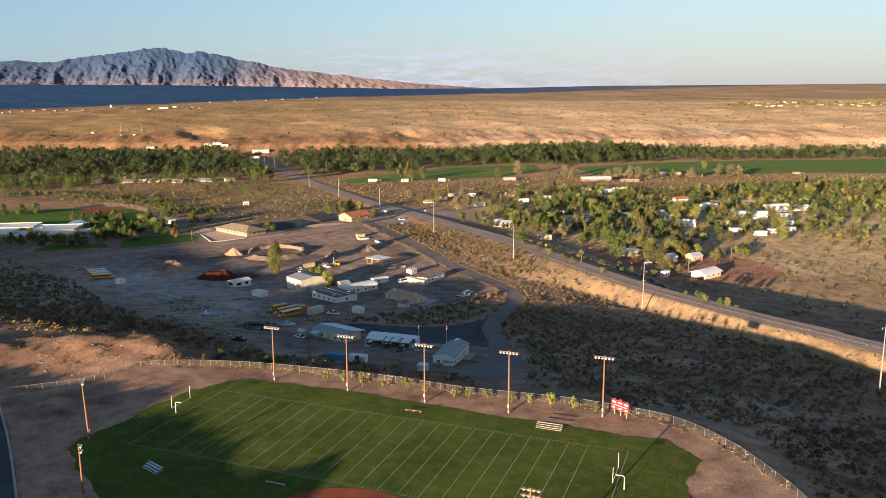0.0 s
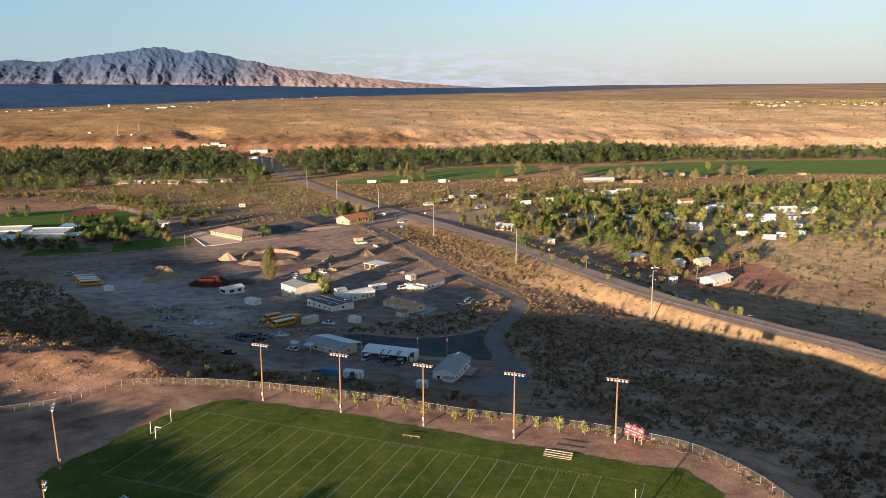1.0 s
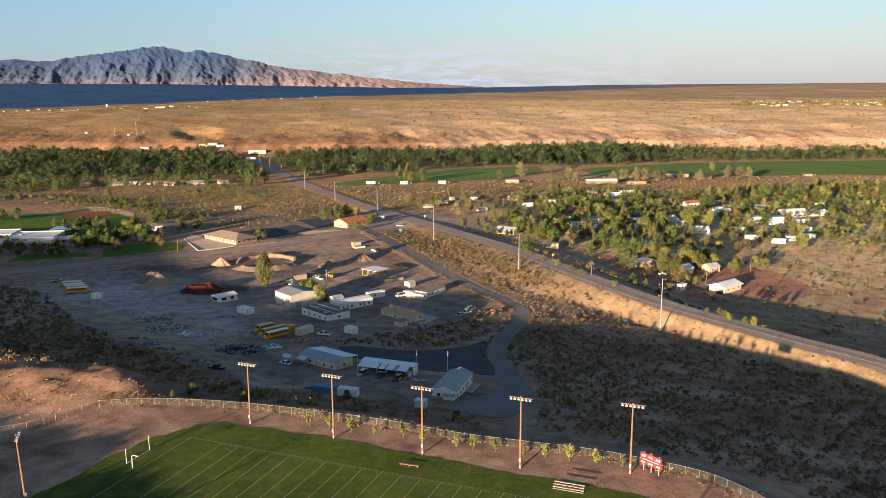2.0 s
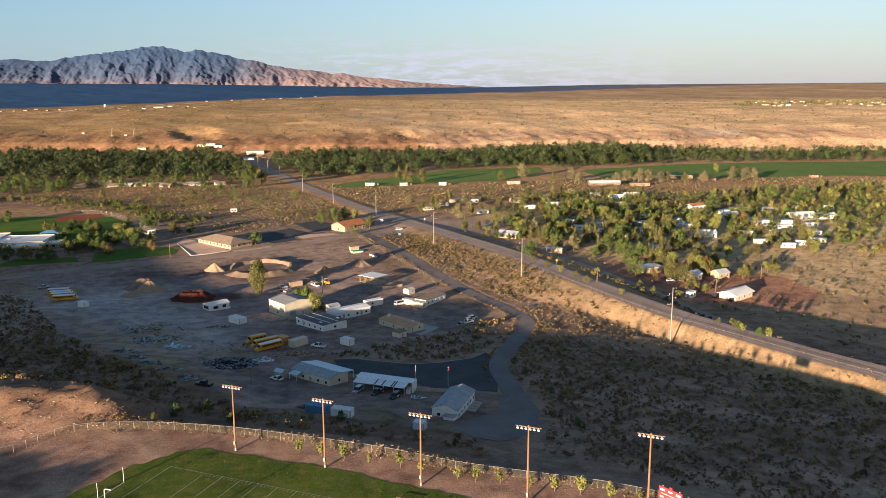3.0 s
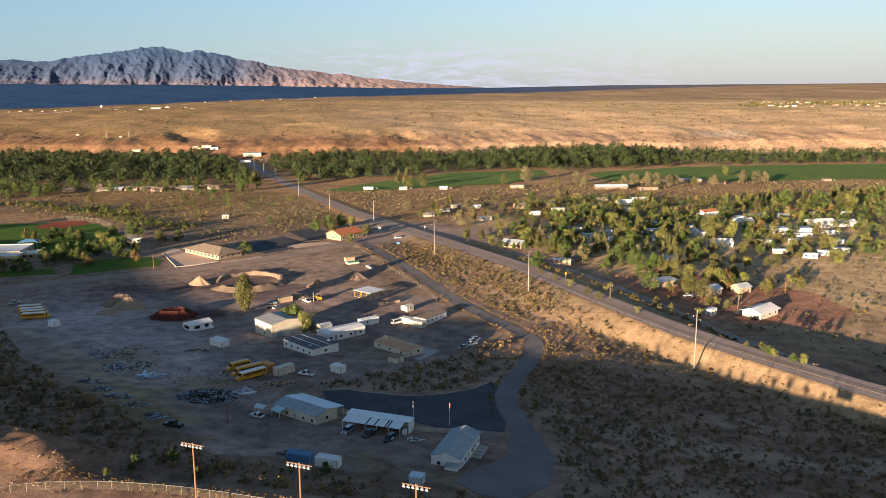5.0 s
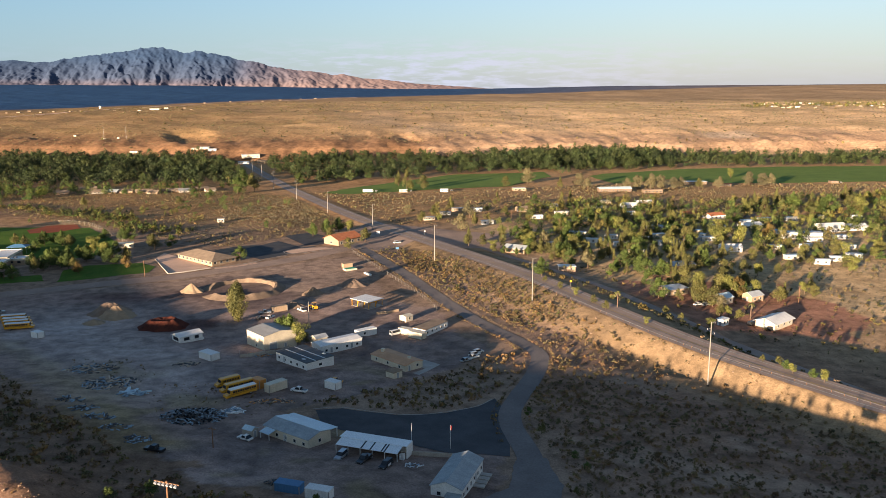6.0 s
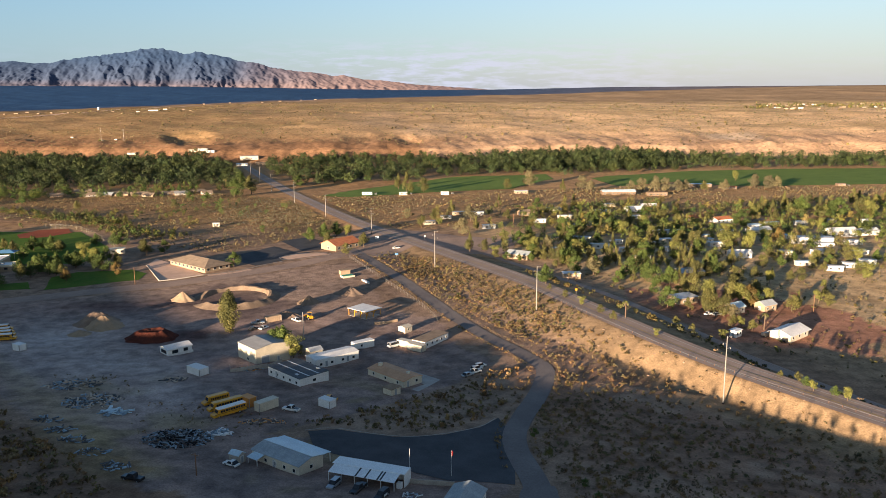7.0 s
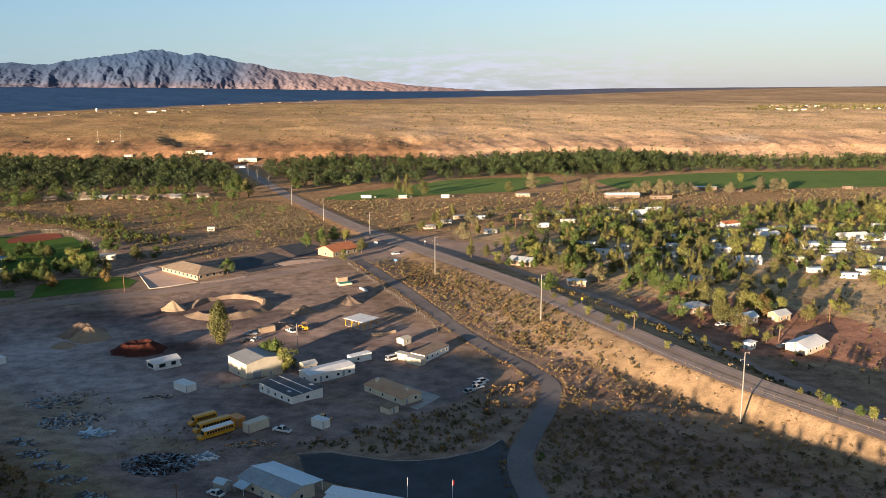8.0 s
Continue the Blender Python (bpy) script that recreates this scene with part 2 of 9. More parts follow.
M_POLESTEEL = surface("dull_pole_steel", (0.3, 0.285, 0.26), (0.23, 0.22, 0.2), 0.4, 5, 0.6, 0.3)
M_WHITESTEEL = paint("white_enamel", (0.8, 0.8, 0.78), 0.4)
M_LAMP = paint("lamp_head", (0.72, 0.74, 0.76), 0.25, 0.4)
M_RED = paint("red_enamel", (0.5, 0.045, 0.05), 0.45)
M_YELLOW = paint("bus_yellow", (0.68, 0.33, 0.03), 0.35, 0, 0.3)
M_ORANGE = paint("orange_enamel", (0.62, 0.27, 0.07), 0.5)
M_BLACK = paint("black_paint", (0.02, 0.02, 0.022), 0.35, 0, 0.3)
M_TYRE = surface("rubber", (0.025, 0.025, 0.026), (0.015, 0.015, 0.016), 1, 8, 0.9)
M_SILVER = paint("silver_paint", (0.4, 0.42, 0.44), 0.3, 0.5, 0.3)
M_BLUE = paint("blue_tarp", (0.08, 0.2, 0.36), 0.6)
M_BENCHWOOD = surface("bench_boards", (0.56, 0.46, 0.36), (0.44, 0.35, 0.27), 0.6, 6, 0.8, 0, 0.2, 0.01, 0.12)
M_ALU = surface("bench_aluminium", (0.62, 0.68, 0.74), (0.5, 0.56, 0.62), 0.6, 6, 0.45, 0.4)
M_GREENPAINT = paint("green_canvas", (0.06, 0.32, 0.2), 0.7)
M_SAND = surface("sand_heap", (0.36, 0.265, 0.18), (0.29, 0.21, 0.14), 0.35, 2.5, 0.95, 0, 0.5, 0.1)
M_REDCINDER = surface("red_cinder", (0.11, 0.036, 0.025), (0.055, 0.022, 0.018), 0.4, 3, 0.95, 0, 0.5, 0.1)
M_DIRT = surface("heaped_dirt", (0.26, 0.19, 0.145), (0.19, 0.14, 0.11), 0.35, 2.5, 0.95, 0, 0.5, 0.1)
M_BERM = surface("packed_earth", (0.25, 0.185, 0.135), (0.185, 0.135, 0.1), 0.35, 2.5, 0.95, 0, 0.5, 0.1)
M_BARK = surface("bark", (0.17, 0.12, 0.085), (0.1, 0.07, 0.05), 1.2, 8, 0.95, 0, 0.5, 0.03)
M_LEAF_DEEP = foliage("leaf_deep_green", (0.02, 0.043, 0.012), (0.115, 0.158, 0.042))
M_LEAF_OLIVE = foliage("leaf_olive", (0.036, 0.046, 0.017), (0.172, 0.165, 0.058))
M_LEAF_LIGHT = foliage("leaf_yellow_green", (0.055, 0.076, 0.022), (0.26, 0.262, 0.078))
M_LEAF_DUSTY = foliage("leaf_dusty", (0.075, 0.075, 0.045), (0.2, 0.178, 0.105))
M_LEAF_RUST = foliage("leaf_rust", (0.09, 0.062, 0.024), (0.2, 0.145, 0.05))
M_WOODS = foliage("woods_leaf", (0.01, 0.02, 0.009), (0.074, 0.092, 0.034), 0, True)
M_GROVE_DEEP = foliage("grove_leaf_deep", (0.02, 0.042, 0.012), (0.115, 0.155, 0.042), 0, True)
M_GROVE_LIGHT = foliage("grove_leaf_light", (0.048, 0.07, 0.021), (0.215, 0.225, 0.07), 0, True)
M_GROVE_OLIVE = foliage("grove_leaf_olive", (0.036, 0.046, 0.017), (0.172, 0.165, 0.058), 0, True)
M_SCRUB = foliage("scrub_leaf", (0.085, 0.08, 0.044), (0.2, 0.172, 0.098), 0, True)
M_CREOSOTE = foliage("creosote_leaf", (0.09, 0.07, 0.036), (0.2, 0.158, 0.084), 0, True)
M_FENCEGRASS = foliage("fence_grass", (0.11, 0.085, 0.042), (0.225, 0.172, 0.088), 0, True)
M_SILVERBRUSH = foliage("silver_brush_leaf", (0.14, 0.12, 0.085), (0.27, 0.235, 0.17), 0, True)
M_DRYGRASS = foliage("dry_grass", (0.085, 0.066, 0.033), (0.165, 0.126, 0.062), 0, True)
M_BUSH_OLIVE = foliage("bush_leaf_olive", (0.055, 0.055, 0.022), (0.15, 0.135, 0.056), 0, True)
M_TUFT = foliage("turf_blades", (0.026, 0.042, 0.01), (0.05, 0.066, 0.016), 0, True)
M_ROCK = surface("boulder", (0.33, 0.235, 0.165), (0.23, 0.16, 0.12), 0.6, 3, 0.95, 0, 0.5, 0.08)


# ---- lie of the land ----
BENCH = [(74, -500), (76, 100), (73, 151), (70.5, 163), (68, 174), (62, 186), (55, 193), (43, 199), (32, 204), (17, 208), (2, 213),
         (-13, 220), (-30, 225.5), (-51, 231.5), (-66, 234), (-77, 237), (-87, 248), (-103, 260), (-160, 282), (-260, 300), (-420, 300), (-700, 200), (-700, -500)]
# unseen ridge, added to throw shade over the field's left part
SHADE_RIDGE = [(-300, 175), (-215, 150), (-150, 123), (-131, 96), (-107, 79), (-79, 61), (-40, 25), (0, -20), (30, -60)]
HIGHWAY = [(390, 20, -12.8), (258, 160, -12.8), (161.1, 283.4, -12.8), (147.1, 306.0, -12.9), (129.4, 329.7, -13.2), (97.2, 382.5, -13.6), (71.3, 440.3, -14.0),
           (44.1, 506.9, -14.5), (8, 578, -15.6), (-26, 642, -16.4), (-75, 740, -18.5), (-160, 950, -24), (-235, 1150, -28), (-290, 1300, -30), (-312, 1360, -30)]


def inside(px, py, loop):
    """Which of the points lie within a loop of corners."""
    odd = np.zeros(px.shape, bool)
    for (ax, ay), (bx, by) in zip(loop, loop[1:] + loop[:1]):
        if ay != by:
            odd ^= ((ay > py) != (by > py)) & (px < (bx - ax) * (py - ay) / (by - ay) + ax)
    return odd


def to_line(px, py, line, closed=False):
    """Distance of points to a line of corners, and how far along it (in corners) the foot lies."""
    best, along = np.full(px.shape, 1e9), np.zeros(px.shape)
    pairs = list(zip(line, line[1:] + line[:1] if closed else line[1:]))
    for i, (a, b) in enumerate(pairs):
        dx, dy = b[0] - a[0], b[1] - a[1]
        s = np.clip(((px - a[0]) * dx + (py - a[1]) * dy) / (dx * dx + dy * dy), 0, 1)
        d = np.hypot(px - a[0] - s * dx, py - a[1] - s * dy)
        nearer = d < best
        best, along = np.where(nearer, d, best), np.where(nearer, i + s, along)
    return best, along


def ripple(x, y, size, seed=0.0):
    """Smooth unevenness between about -1 and 1."""
    x, y = x / size + seed, y / size - 1.7 * seed
    return (np.sin(x * 1.1 + 1.3 * np.sin(y * 0.9)) + np.sin(y * 1.3 + 1.7 * np.sin(x * 0.7 + 2)) + np.sin((x + y) * 2.3 + np.sin(x - 2 * y))
            + 0.6 * np.sin(3.9 * x - 2.7 * y + 2 * np.sin(y * 2.1))) / 3.2


def ridged(x, y, size, seed=0.0):
    """Sharp-backed folds between 0 and 1."""
    total, weight = 0, 0
    for k in range(4):
        s, w = size / 2 ** k, 0.55 ** k
        total, weight = total + w * (1 - np.abs(ripple(x, y, s, seed + 3.1 * k))), weight + w
    return total / weight


def smooth(a, b, v):
    s = np.clip((v - a) / (b - a), 0, 1)
    return s * s * (3 - 2 * s)


def bluff_edge(x, y):
    """How far north a place lies, counted from the wandering foot of the bluff at 1440."""
    return y + 90 * ripple(x, 0 * x, 330, 2.0) + 35 * ripple(x, y * 0.2, 75, 5.0) - 0.02 * x


def land(x, y):
    """Height of the open land, without road beds."""
    x, y = np.asarray(x, float), np.asarray(y, float)
    low = np.interp(x, [60, 150], [0, -3.0]) * (1 - smooth(330, 430, y))
    edge = bluff_edge(x, y)
    base = np.interp(y, [0, 420, 560, 650, 760, 1000, 1300, 1450], [-19.2, -19.2, -17.5, -17.5, -20, -25.5, -30, -30])
    base = base + low + np.interp(x, [60, 200, 600], [0, -2.5, -3]) * smooth(300, 420, y) * (1 - smooth(700, 950, y))
    base = np.interp(edge, [1440, 1462, 1500, 1540, 1600, 1680, 2080, 2760, 3600, 4990], [0, 4, 19, 25, 28, 31, 53, 63, 70, 70]) + base
    far = smooth(2700, 4990, y)
    base = base + far * np.interp(x / np.maximum(y, 1), [-0.6, -0.3, -0.05, 0.05, 0.2, 0.6], [74, 60, 34, 33, 44, 50])
    base = base + smooth(1450, 1700, edge) * (2.2 * ripple(x, y, 160, 1.0) + 1.2 * ripple(x, y, 47, 4.0)) * (1 - 0.6 * far)
    folds = (0.6 * ridged(x, y * 0.3, 62, 7.0) + 0.4 * ridged(x, y * 0.35, 24, 3.0)) * smooth(1448, 1495, edge) * (1 - smooth(1530, 1700, edge))
    base = base - 11 * folds + 5.5 * smooth(1445, 1500, edge)
    for cx, cy, size in ((-236, 2085, 20), (-296, 1745, 12), (-455, 1560, 36), (-62, 1530, 16)):  # washes cut into the edge
        base = base - 0.26 * size * np.exp(-((x - cx + 0.4 * (y - cy) + 9 * ripple(x, y, 11, 2.0)) / size) ** 4 - ((y - cy + 9 * ripple(x, y, 9, 7.0)) / (2.2 * size)) ** 4)
    base = base + 0.35 * ripple(x, y, 31, 3.0) * smooth(215, 300, y)
    d, _ = to_line(x, y, BENCH, True)
    d = np.where(inside(x, y, BENCH), -d, d)
    drop = np.interp(d + 3 * ripple(x, y, 23, 6.0), [0, 10, 40, 70, 110, 150], [0, 3.5, 9.5, 13.5, 16.5, 19])
    crest = 4.2 * smooth(-72, -90, x) * np.exp(-((x + 102) / 42) ** 2 - ((y - 248) / 13) ** 2)
    crest = crest * (1 + 0.3 * ripple(x, y, 9, 8.0) + 0.5 * (ridged(x, y, 7, 3.0) - 0.6))
    # unseen hills beside and behind the view, added to shade yard and slope
    shade_hills = np.interp(x, [-700, -480, -405, -335, -253, -183, -135], [32, 32, 28.0, 19.0, 11.0, 6.2, 0]) * np.exp(-((y - 222) / 42) ** 2) + 26 * np.exp(-((x + 230) / 90) ** 2 - ((y + 60) / 90) ** 2)
    # the added ridge has an uneven crest for a bumpy shadow edge
    rd, _ = to_line(x, y, SHADE_RIDGE)
    shade_hills = shade_hills + 12.2 * np.exp(-(rd / 21) ** 2) * (1 + 0.14 * ripple(x, y, 5, 2.0))
    bench = crest + shade_hills - drop + 0.5 * ripple(x, y, 14, 9.0) * np.clip(d / 10, 0, 1)
    return np.where((d > 170) & (d > 0), np.minimum(base, 999), np.maximum(bench, base))


def ground_z(x, y):
    """Height of the ground with the highway's bed and banks."""
    x, y = np.asarray(x, float), np.asarray(y, float)
    z = land(x, y)
    d, s = to_line(x, y, [p[:2] for p in HIGHWAY])
    deck = np.interp(s, range(len(HIGHWAY)), [p[2] for p in HIGHWAY]) - 0.15
    bank = deck - np.maximum(d - 7.5, 0) / np.interp(y, [390, 480], [1.75, 9.0])
    level = smooth(34, 7.5, d)
    filled = np.maximum(z, bank)
    return np.where(d < 7.5, deck, np.where(z > deck, z * (1 - level) + deck * level, filled))


# ---- the land ----
def tint(x, y, z):
    """The tone of the soil at each place, with the far plain's shade and haze painted in."""
    def c(*v):
        return np.array(v)
    def blend(a, b, w):
        return a * (1 - w[:, None]) + b * w[:, None]
    col = np.tile(c(0.285, 0.2, 0.145), (len(x), 1))
    wob = 14 * ripple(x, y, 25, 2.2) + 7 * ripple(x, y, 8, 5.1)
    d, _ = to_line(x, y, BENCH, True)
    d = np.where(inside(x, y, BENCH), -d, d)
    bench = smooth(14, -6, d + 0.3 * wob + 9 * smooth(45, 65, x))
    col = blend(col, c(0.345, 0.215, 0.155), bench)
    col = blend(col, c(0.2, 0.125, 0.092), 0.7 * bench * smooth(0.1, 0.6, ripple(x, y, 9, 1.9) + 0.4 * ripple(x, y, 3, 2.9)))
    col = blend(col, c(0.38, 0.26, 0.19), 0.6 * bench * smooth(0.25, 0.7, ripple(x, y, 7, 6.6)))
    hill = np.exp(-((x + 105) / 55) ** 4 - ((y - 248) / 17) ** 4)
    col = blend(col, c(0.18, 0.112, 0.075), hill * (0.75 + 0.25 * ripple(x, y, 5, 1.0)))
    slope = smooth(3, 9, d) * smooth(62, 40, d + wob) * smooth(20, 0, x) * smooth(200, 225, y)
    col = blend(col, c(0.205, 0.13, 0.09), 0.85 * slope)
    desert = smooth(20, 45, x - 0.06 * (300 - y)) * smooth(440, 380, y) * smooth(8 - 6 * smooth(45, 65, x), 24 - 14 * smooth(45, 65, x), d)
    col = blend(col, c(0.305, 0.19, 0.13), desert)
    sandy = desert * smooth(0.15, 0.6, ripple(x * 0.55 + 0.45 * y, y * 0.6, 15, 3.3) + 0.5 * ripple(x, y, 5, 6.1))
    col = blend(col, c(0.4, 0.278, 0.2), 0.7 * sandy)
    yard = inside(x + 0.5 * wob, y + 0.5 * wob, [(-230, 480), (-140, 515), (-80, 560), (-50, 570), (-40, 530), (0, 430), (20, 400), (8, 380), (-20, 350), (-50, 325), (12, 300), (12, 255), (-50, 262), (-90, 300), (-140, 345), (-200, 440)])
    col = np.where(yard[:, None], c(0.3, 0.22, 0.188), col)
    oily = yard * smooth(-0.1, 0.6, ripple(x, y, 16, 4.7) + 0.6 * ripple(x, y, 6, 2.1))
    col = blend(col, c(0.165, 0.132, 0.125), 0.6 * oily)
    grassy = yard * smooth(0.25, 0.7, ripple(x, y, 12, 9.3)) * smooth(400, 350, y)
    col = blend(col, c(0.27, 0.21, 0.11), 0.6 * grassy)
    col = blend(col, c(0.33, 0.235, 0.178), yard * 0.8 * smooth(455, 500, y + x * 0.2 + 20))
    weedy = smooth(10, 3, to_line(x, y, [(-172, 400), (-148, 372), (-120, 340), (-98, 312), (-76, 290)])[0] + 0.4 * wob)
    weedy = np.maximum(weedy, np.exp(-((x + 116 + 0.55 * (y - 352)) / 11) ** 4 - ((y - 352) / 24) ** 4))
    col = blend(col, c(0.33, 0.255, 0.135), 0.6 * weedy * (0.7 + 0.3 * ripple(x, y, 3, 2.0)))
    col = blend(col, c(0.135, 0.1, 0.094), 0.85 * smooth(44, 26, np.hypot(x + 100, y - 490) + 0.5 * wob) * smooth(0.0, 0.5, ripple(x, y, 22, 0.4) + 0.3))
    col = blend(col, c(0.16, 0.085, 0.075), 0.7 * np.exp(-((x + 158 + 0.4 * wob) / 30) ** 2 - ((y - 478) / 10) ** 2))
    col = blend(col, c(0.09, 0.048, 0.044), 0.9 * smooth(13, 7, np.hypot((x + 112) * 0.8, y - 430) + 0.3 * wob))
    col = blend(col, c(0.12, 0.082, 0.08), 0.7 * np.exp(-((x + 100 + 0.5 * wob) / 14) ** 2 - ((y - 405) / 9) ** 2))
    # pale veil of dust hanging over the yard, painted into the soil colour
    plume = np.exp(-((x + 168) / 34) ** 2 - ((y - 428) / 32) ** 2) + np.exp(-((x + 122) / 30) ** 2 - ((y - 392) / 24) ** 2) + 0.7 * np.exp(-((x + 92) / 18) ** 2 - ((y - 356) / 20) ** 2)
    col = blend(col, c(0.49, 0.425, 0.4), np.clip(0.85 * plume * (0.85 + 0.15 * ripple(x, y, 12, 7.7)), 0, 0.85))
    red = inside(x + wob, y + wob, [(80, 470), (120, 425), (175, 415), (190, 470), (150, 500), (100, 520)])
    col = np.where(red[:, None], c(0.3, 0.16, 0.105), col)
    hd, _ = to_line(x, y, [p[:2] for p in HIGHWAY])
    bank = smooth(34, 20, hd + 0.25 * wob) * smooth(700, 600, y)
    col = blend(col, c(0.32, 0.222, 0.132), bank)
    lots = smooth(14, 40, hd) * smooth(20, 80, x - (600 - y) * 0.45) * smooth(330, 400, y)
    col = blend(col, c(0.36, 0.245, 0.15) + smooth(415, 470, y + wob)[:, None] * c(0.22, 0.165, 0.085), lots)
    col = np.where((red & (lots > 0.2))[:, None], c(0.38, 0.2, 0.135), col)
    valley = smooth(620, 760, y + wob)
    col = blend(col, (c(0.42, 0.25, 0.125) + smooth(-50, 300, x)[:, None] * c(0.04, 0.035, 0.02)), valley * 0.95)
    col = blend(col, c(0.2, 0.145, 0.12), 0.8 * np.exp(-((x + 400) / 80) ** 4 - ((y - 800 + 0.3 * (x + 400)) / 42) ** 4))
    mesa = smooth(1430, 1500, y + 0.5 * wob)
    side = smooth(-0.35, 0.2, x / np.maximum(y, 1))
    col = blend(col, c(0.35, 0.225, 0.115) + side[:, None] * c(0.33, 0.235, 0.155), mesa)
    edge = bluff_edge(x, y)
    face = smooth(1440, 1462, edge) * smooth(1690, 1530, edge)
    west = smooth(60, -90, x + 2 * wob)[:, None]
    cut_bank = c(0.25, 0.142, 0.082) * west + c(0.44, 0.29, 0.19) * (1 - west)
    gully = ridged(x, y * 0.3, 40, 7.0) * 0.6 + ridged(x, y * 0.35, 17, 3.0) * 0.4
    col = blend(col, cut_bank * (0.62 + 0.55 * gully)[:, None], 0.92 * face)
    streak = ripple(x * 0.22, y, 34, 5.5) + 0.7 * ripple(x * 0.3, y, 13, 1.5)
    col = col * (1 + (mesa * smooth(1560, 1700, y) * 0.16 * np.clip(streak, -1.2, 1.2)))[:, None]
    bushy = mesa * smooth(1560, 1720, y) * smooth(0.1, 0.8, ripple(x * 0.3, y, 60, 2.7) + 0.6 * ripple(x, y, 21, 8.1))
    col = blend(col, c(0.25, 0.185, 0.085), 0.45 * bushy)
    pale = mesa * smooth(0.45, 0.9, ripple(x, y * 0.3, 120, 8.4)) * smooth(2400, 1700, y)
    col = blend(col, c(0.55, 0.39, 0.26), 0.4 * pale)
    cut = np.exp(-((x - 520) / 52) ** 6 - ((y - 1600) / 42) ** 6)
    col = blend(col, c(0.6, 0.46, 0.34), 0.85 * cut)
    brush = smooth(2600, 2850, y + 150 * ripple(x, y * 0.3, 800, 1.4)) * (0.75 + 0.25 * ripple(x, y, 90, 3))
    col = blend(col, c(0.29, 0.2, 0.12), np.clip(brush, 0, 1))
    # the far plain's shadow and blue haze, painted into the soil colour
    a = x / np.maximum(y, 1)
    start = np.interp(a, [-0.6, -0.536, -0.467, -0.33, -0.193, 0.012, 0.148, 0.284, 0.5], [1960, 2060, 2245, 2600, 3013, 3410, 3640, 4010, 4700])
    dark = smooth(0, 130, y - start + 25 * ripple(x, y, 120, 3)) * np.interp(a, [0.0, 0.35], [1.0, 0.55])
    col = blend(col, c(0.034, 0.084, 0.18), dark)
    return col


rows = [-520.0]
while rows[-1] < 4985:
    y = rows[-1]
    rows.append(y + (12 if y < 60 else 1.8 if y < 540 else 5.0 if 1400 < y < 1640 else 1.8 + (y - 540) * 0.0115))
rows = np.array(rows)
cols = np.sort(np.concatenate([np.linspace(-1, 1, 350), np.linspace(-1, 1, 60) * 0.5]))
cols = np.unique(np.round(np.concatenate([np.linspace(-2.3, -1.03, 24), cols, np.linspace(1.05, 1.6, 8)]), 6))
gx = cols[None, :] * np.maximum(300, 0.68 * (rows[:, None] + 60)) 
gy = np.repeat(rows[:, None], len(cols), 1)
gz = ground_z(gx.ravel(), gy.ravel())
verts = np.column_stack([gx.ravel(), gy.ravel(), gz])
w = len(cols)
idx = (np.arange(len(rows) - 1)[:, None] * w + np.arange(w - 1)[None, :]).ravel()
quads = np.column_stack([idx, idx + 1, idx + w + 1, idx + w])
me = bpy.data.meshes.new("ground")
me.from_pydata(verts.tolist(), [], quads.tolist())
me.polygons.foreach_set("use_smooth", np.ones(len(quads), bool))
soil = me.attributes.new("soil", "FLOAT_COLOR", "POINT")
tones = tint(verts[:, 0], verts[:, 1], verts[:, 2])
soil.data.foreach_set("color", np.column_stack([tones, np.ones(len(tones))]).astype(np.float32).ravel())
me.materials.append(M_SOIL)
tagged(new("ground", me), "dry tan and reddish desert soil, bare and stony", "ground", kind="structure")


HX, HY = np.arange(-520.0, 720.0, 2.0), np.arange(60.0, 1560.0, 2.0)
HEIGHTS = ground_z(*(g.ravel() for g in np.meshgrid(HX, HY))).reshape(len(HY), len(HX))


def z_at(x, y):
    """Height of the ground at one place, from a grid of heights where there is one."""
    i, j = (y - HY[0]) / 2.0, (x - HX[0]) / 2.0
    if 0 <= i < len(HY) - 1 and 0 <= j < len(HX) - 1:
        a, b = int(i), int(j)
        u, v = i - a, j - b
        return float((HEIGHTS[a, b] * (1 - v) + HEIGHTS[a, b + 1] * v) * (1 - u) + (HEIGHTS[a + 1, b] * (1 - v) + HEIGHTS[a + 1, b + 1] * v) * u)
    return float(ground_z(np.array([x]), np.array([y]))[0])


def mesh_from(name, bm, material, smooth_it=False):
    me = bpy.data.meshes.new(name)
    bmesh.ops.recalc_face_normals(bm, faces=bm.faces)
    bm.to_mesh(me)
    bm.free()
    for mat in material if isinstance(material, (list, tuple)) else [material]:
        me.materials.append(mat)
    if smooth_it:
        me.polygons.foreach_set("use_smooth", [True] * len(me.polygons))
    return me


def part(name, bm, material, parent=None, label="", smooth_it=False):
    """Links a bmesh as one mesh object, under a thing or a part where one is given."""
    ob = new(name, mesh_from(name, bm, material, smooth_it))
    ob.parent = parent
    return tagged(ob, label)


def base(name, x, y, turn=0.0, label="", category="", group="", z=None, kind=""):
    """An empty at a thing's foot, that carries its parts."""
    ob = new(name)
    ob.empty_display_size = 0.5
    ob.matrix_world = pose(x, y, z_at(x, y) if z is None else z, 0, 0, turn)
    return tagged(ob, label, category, group, kind)


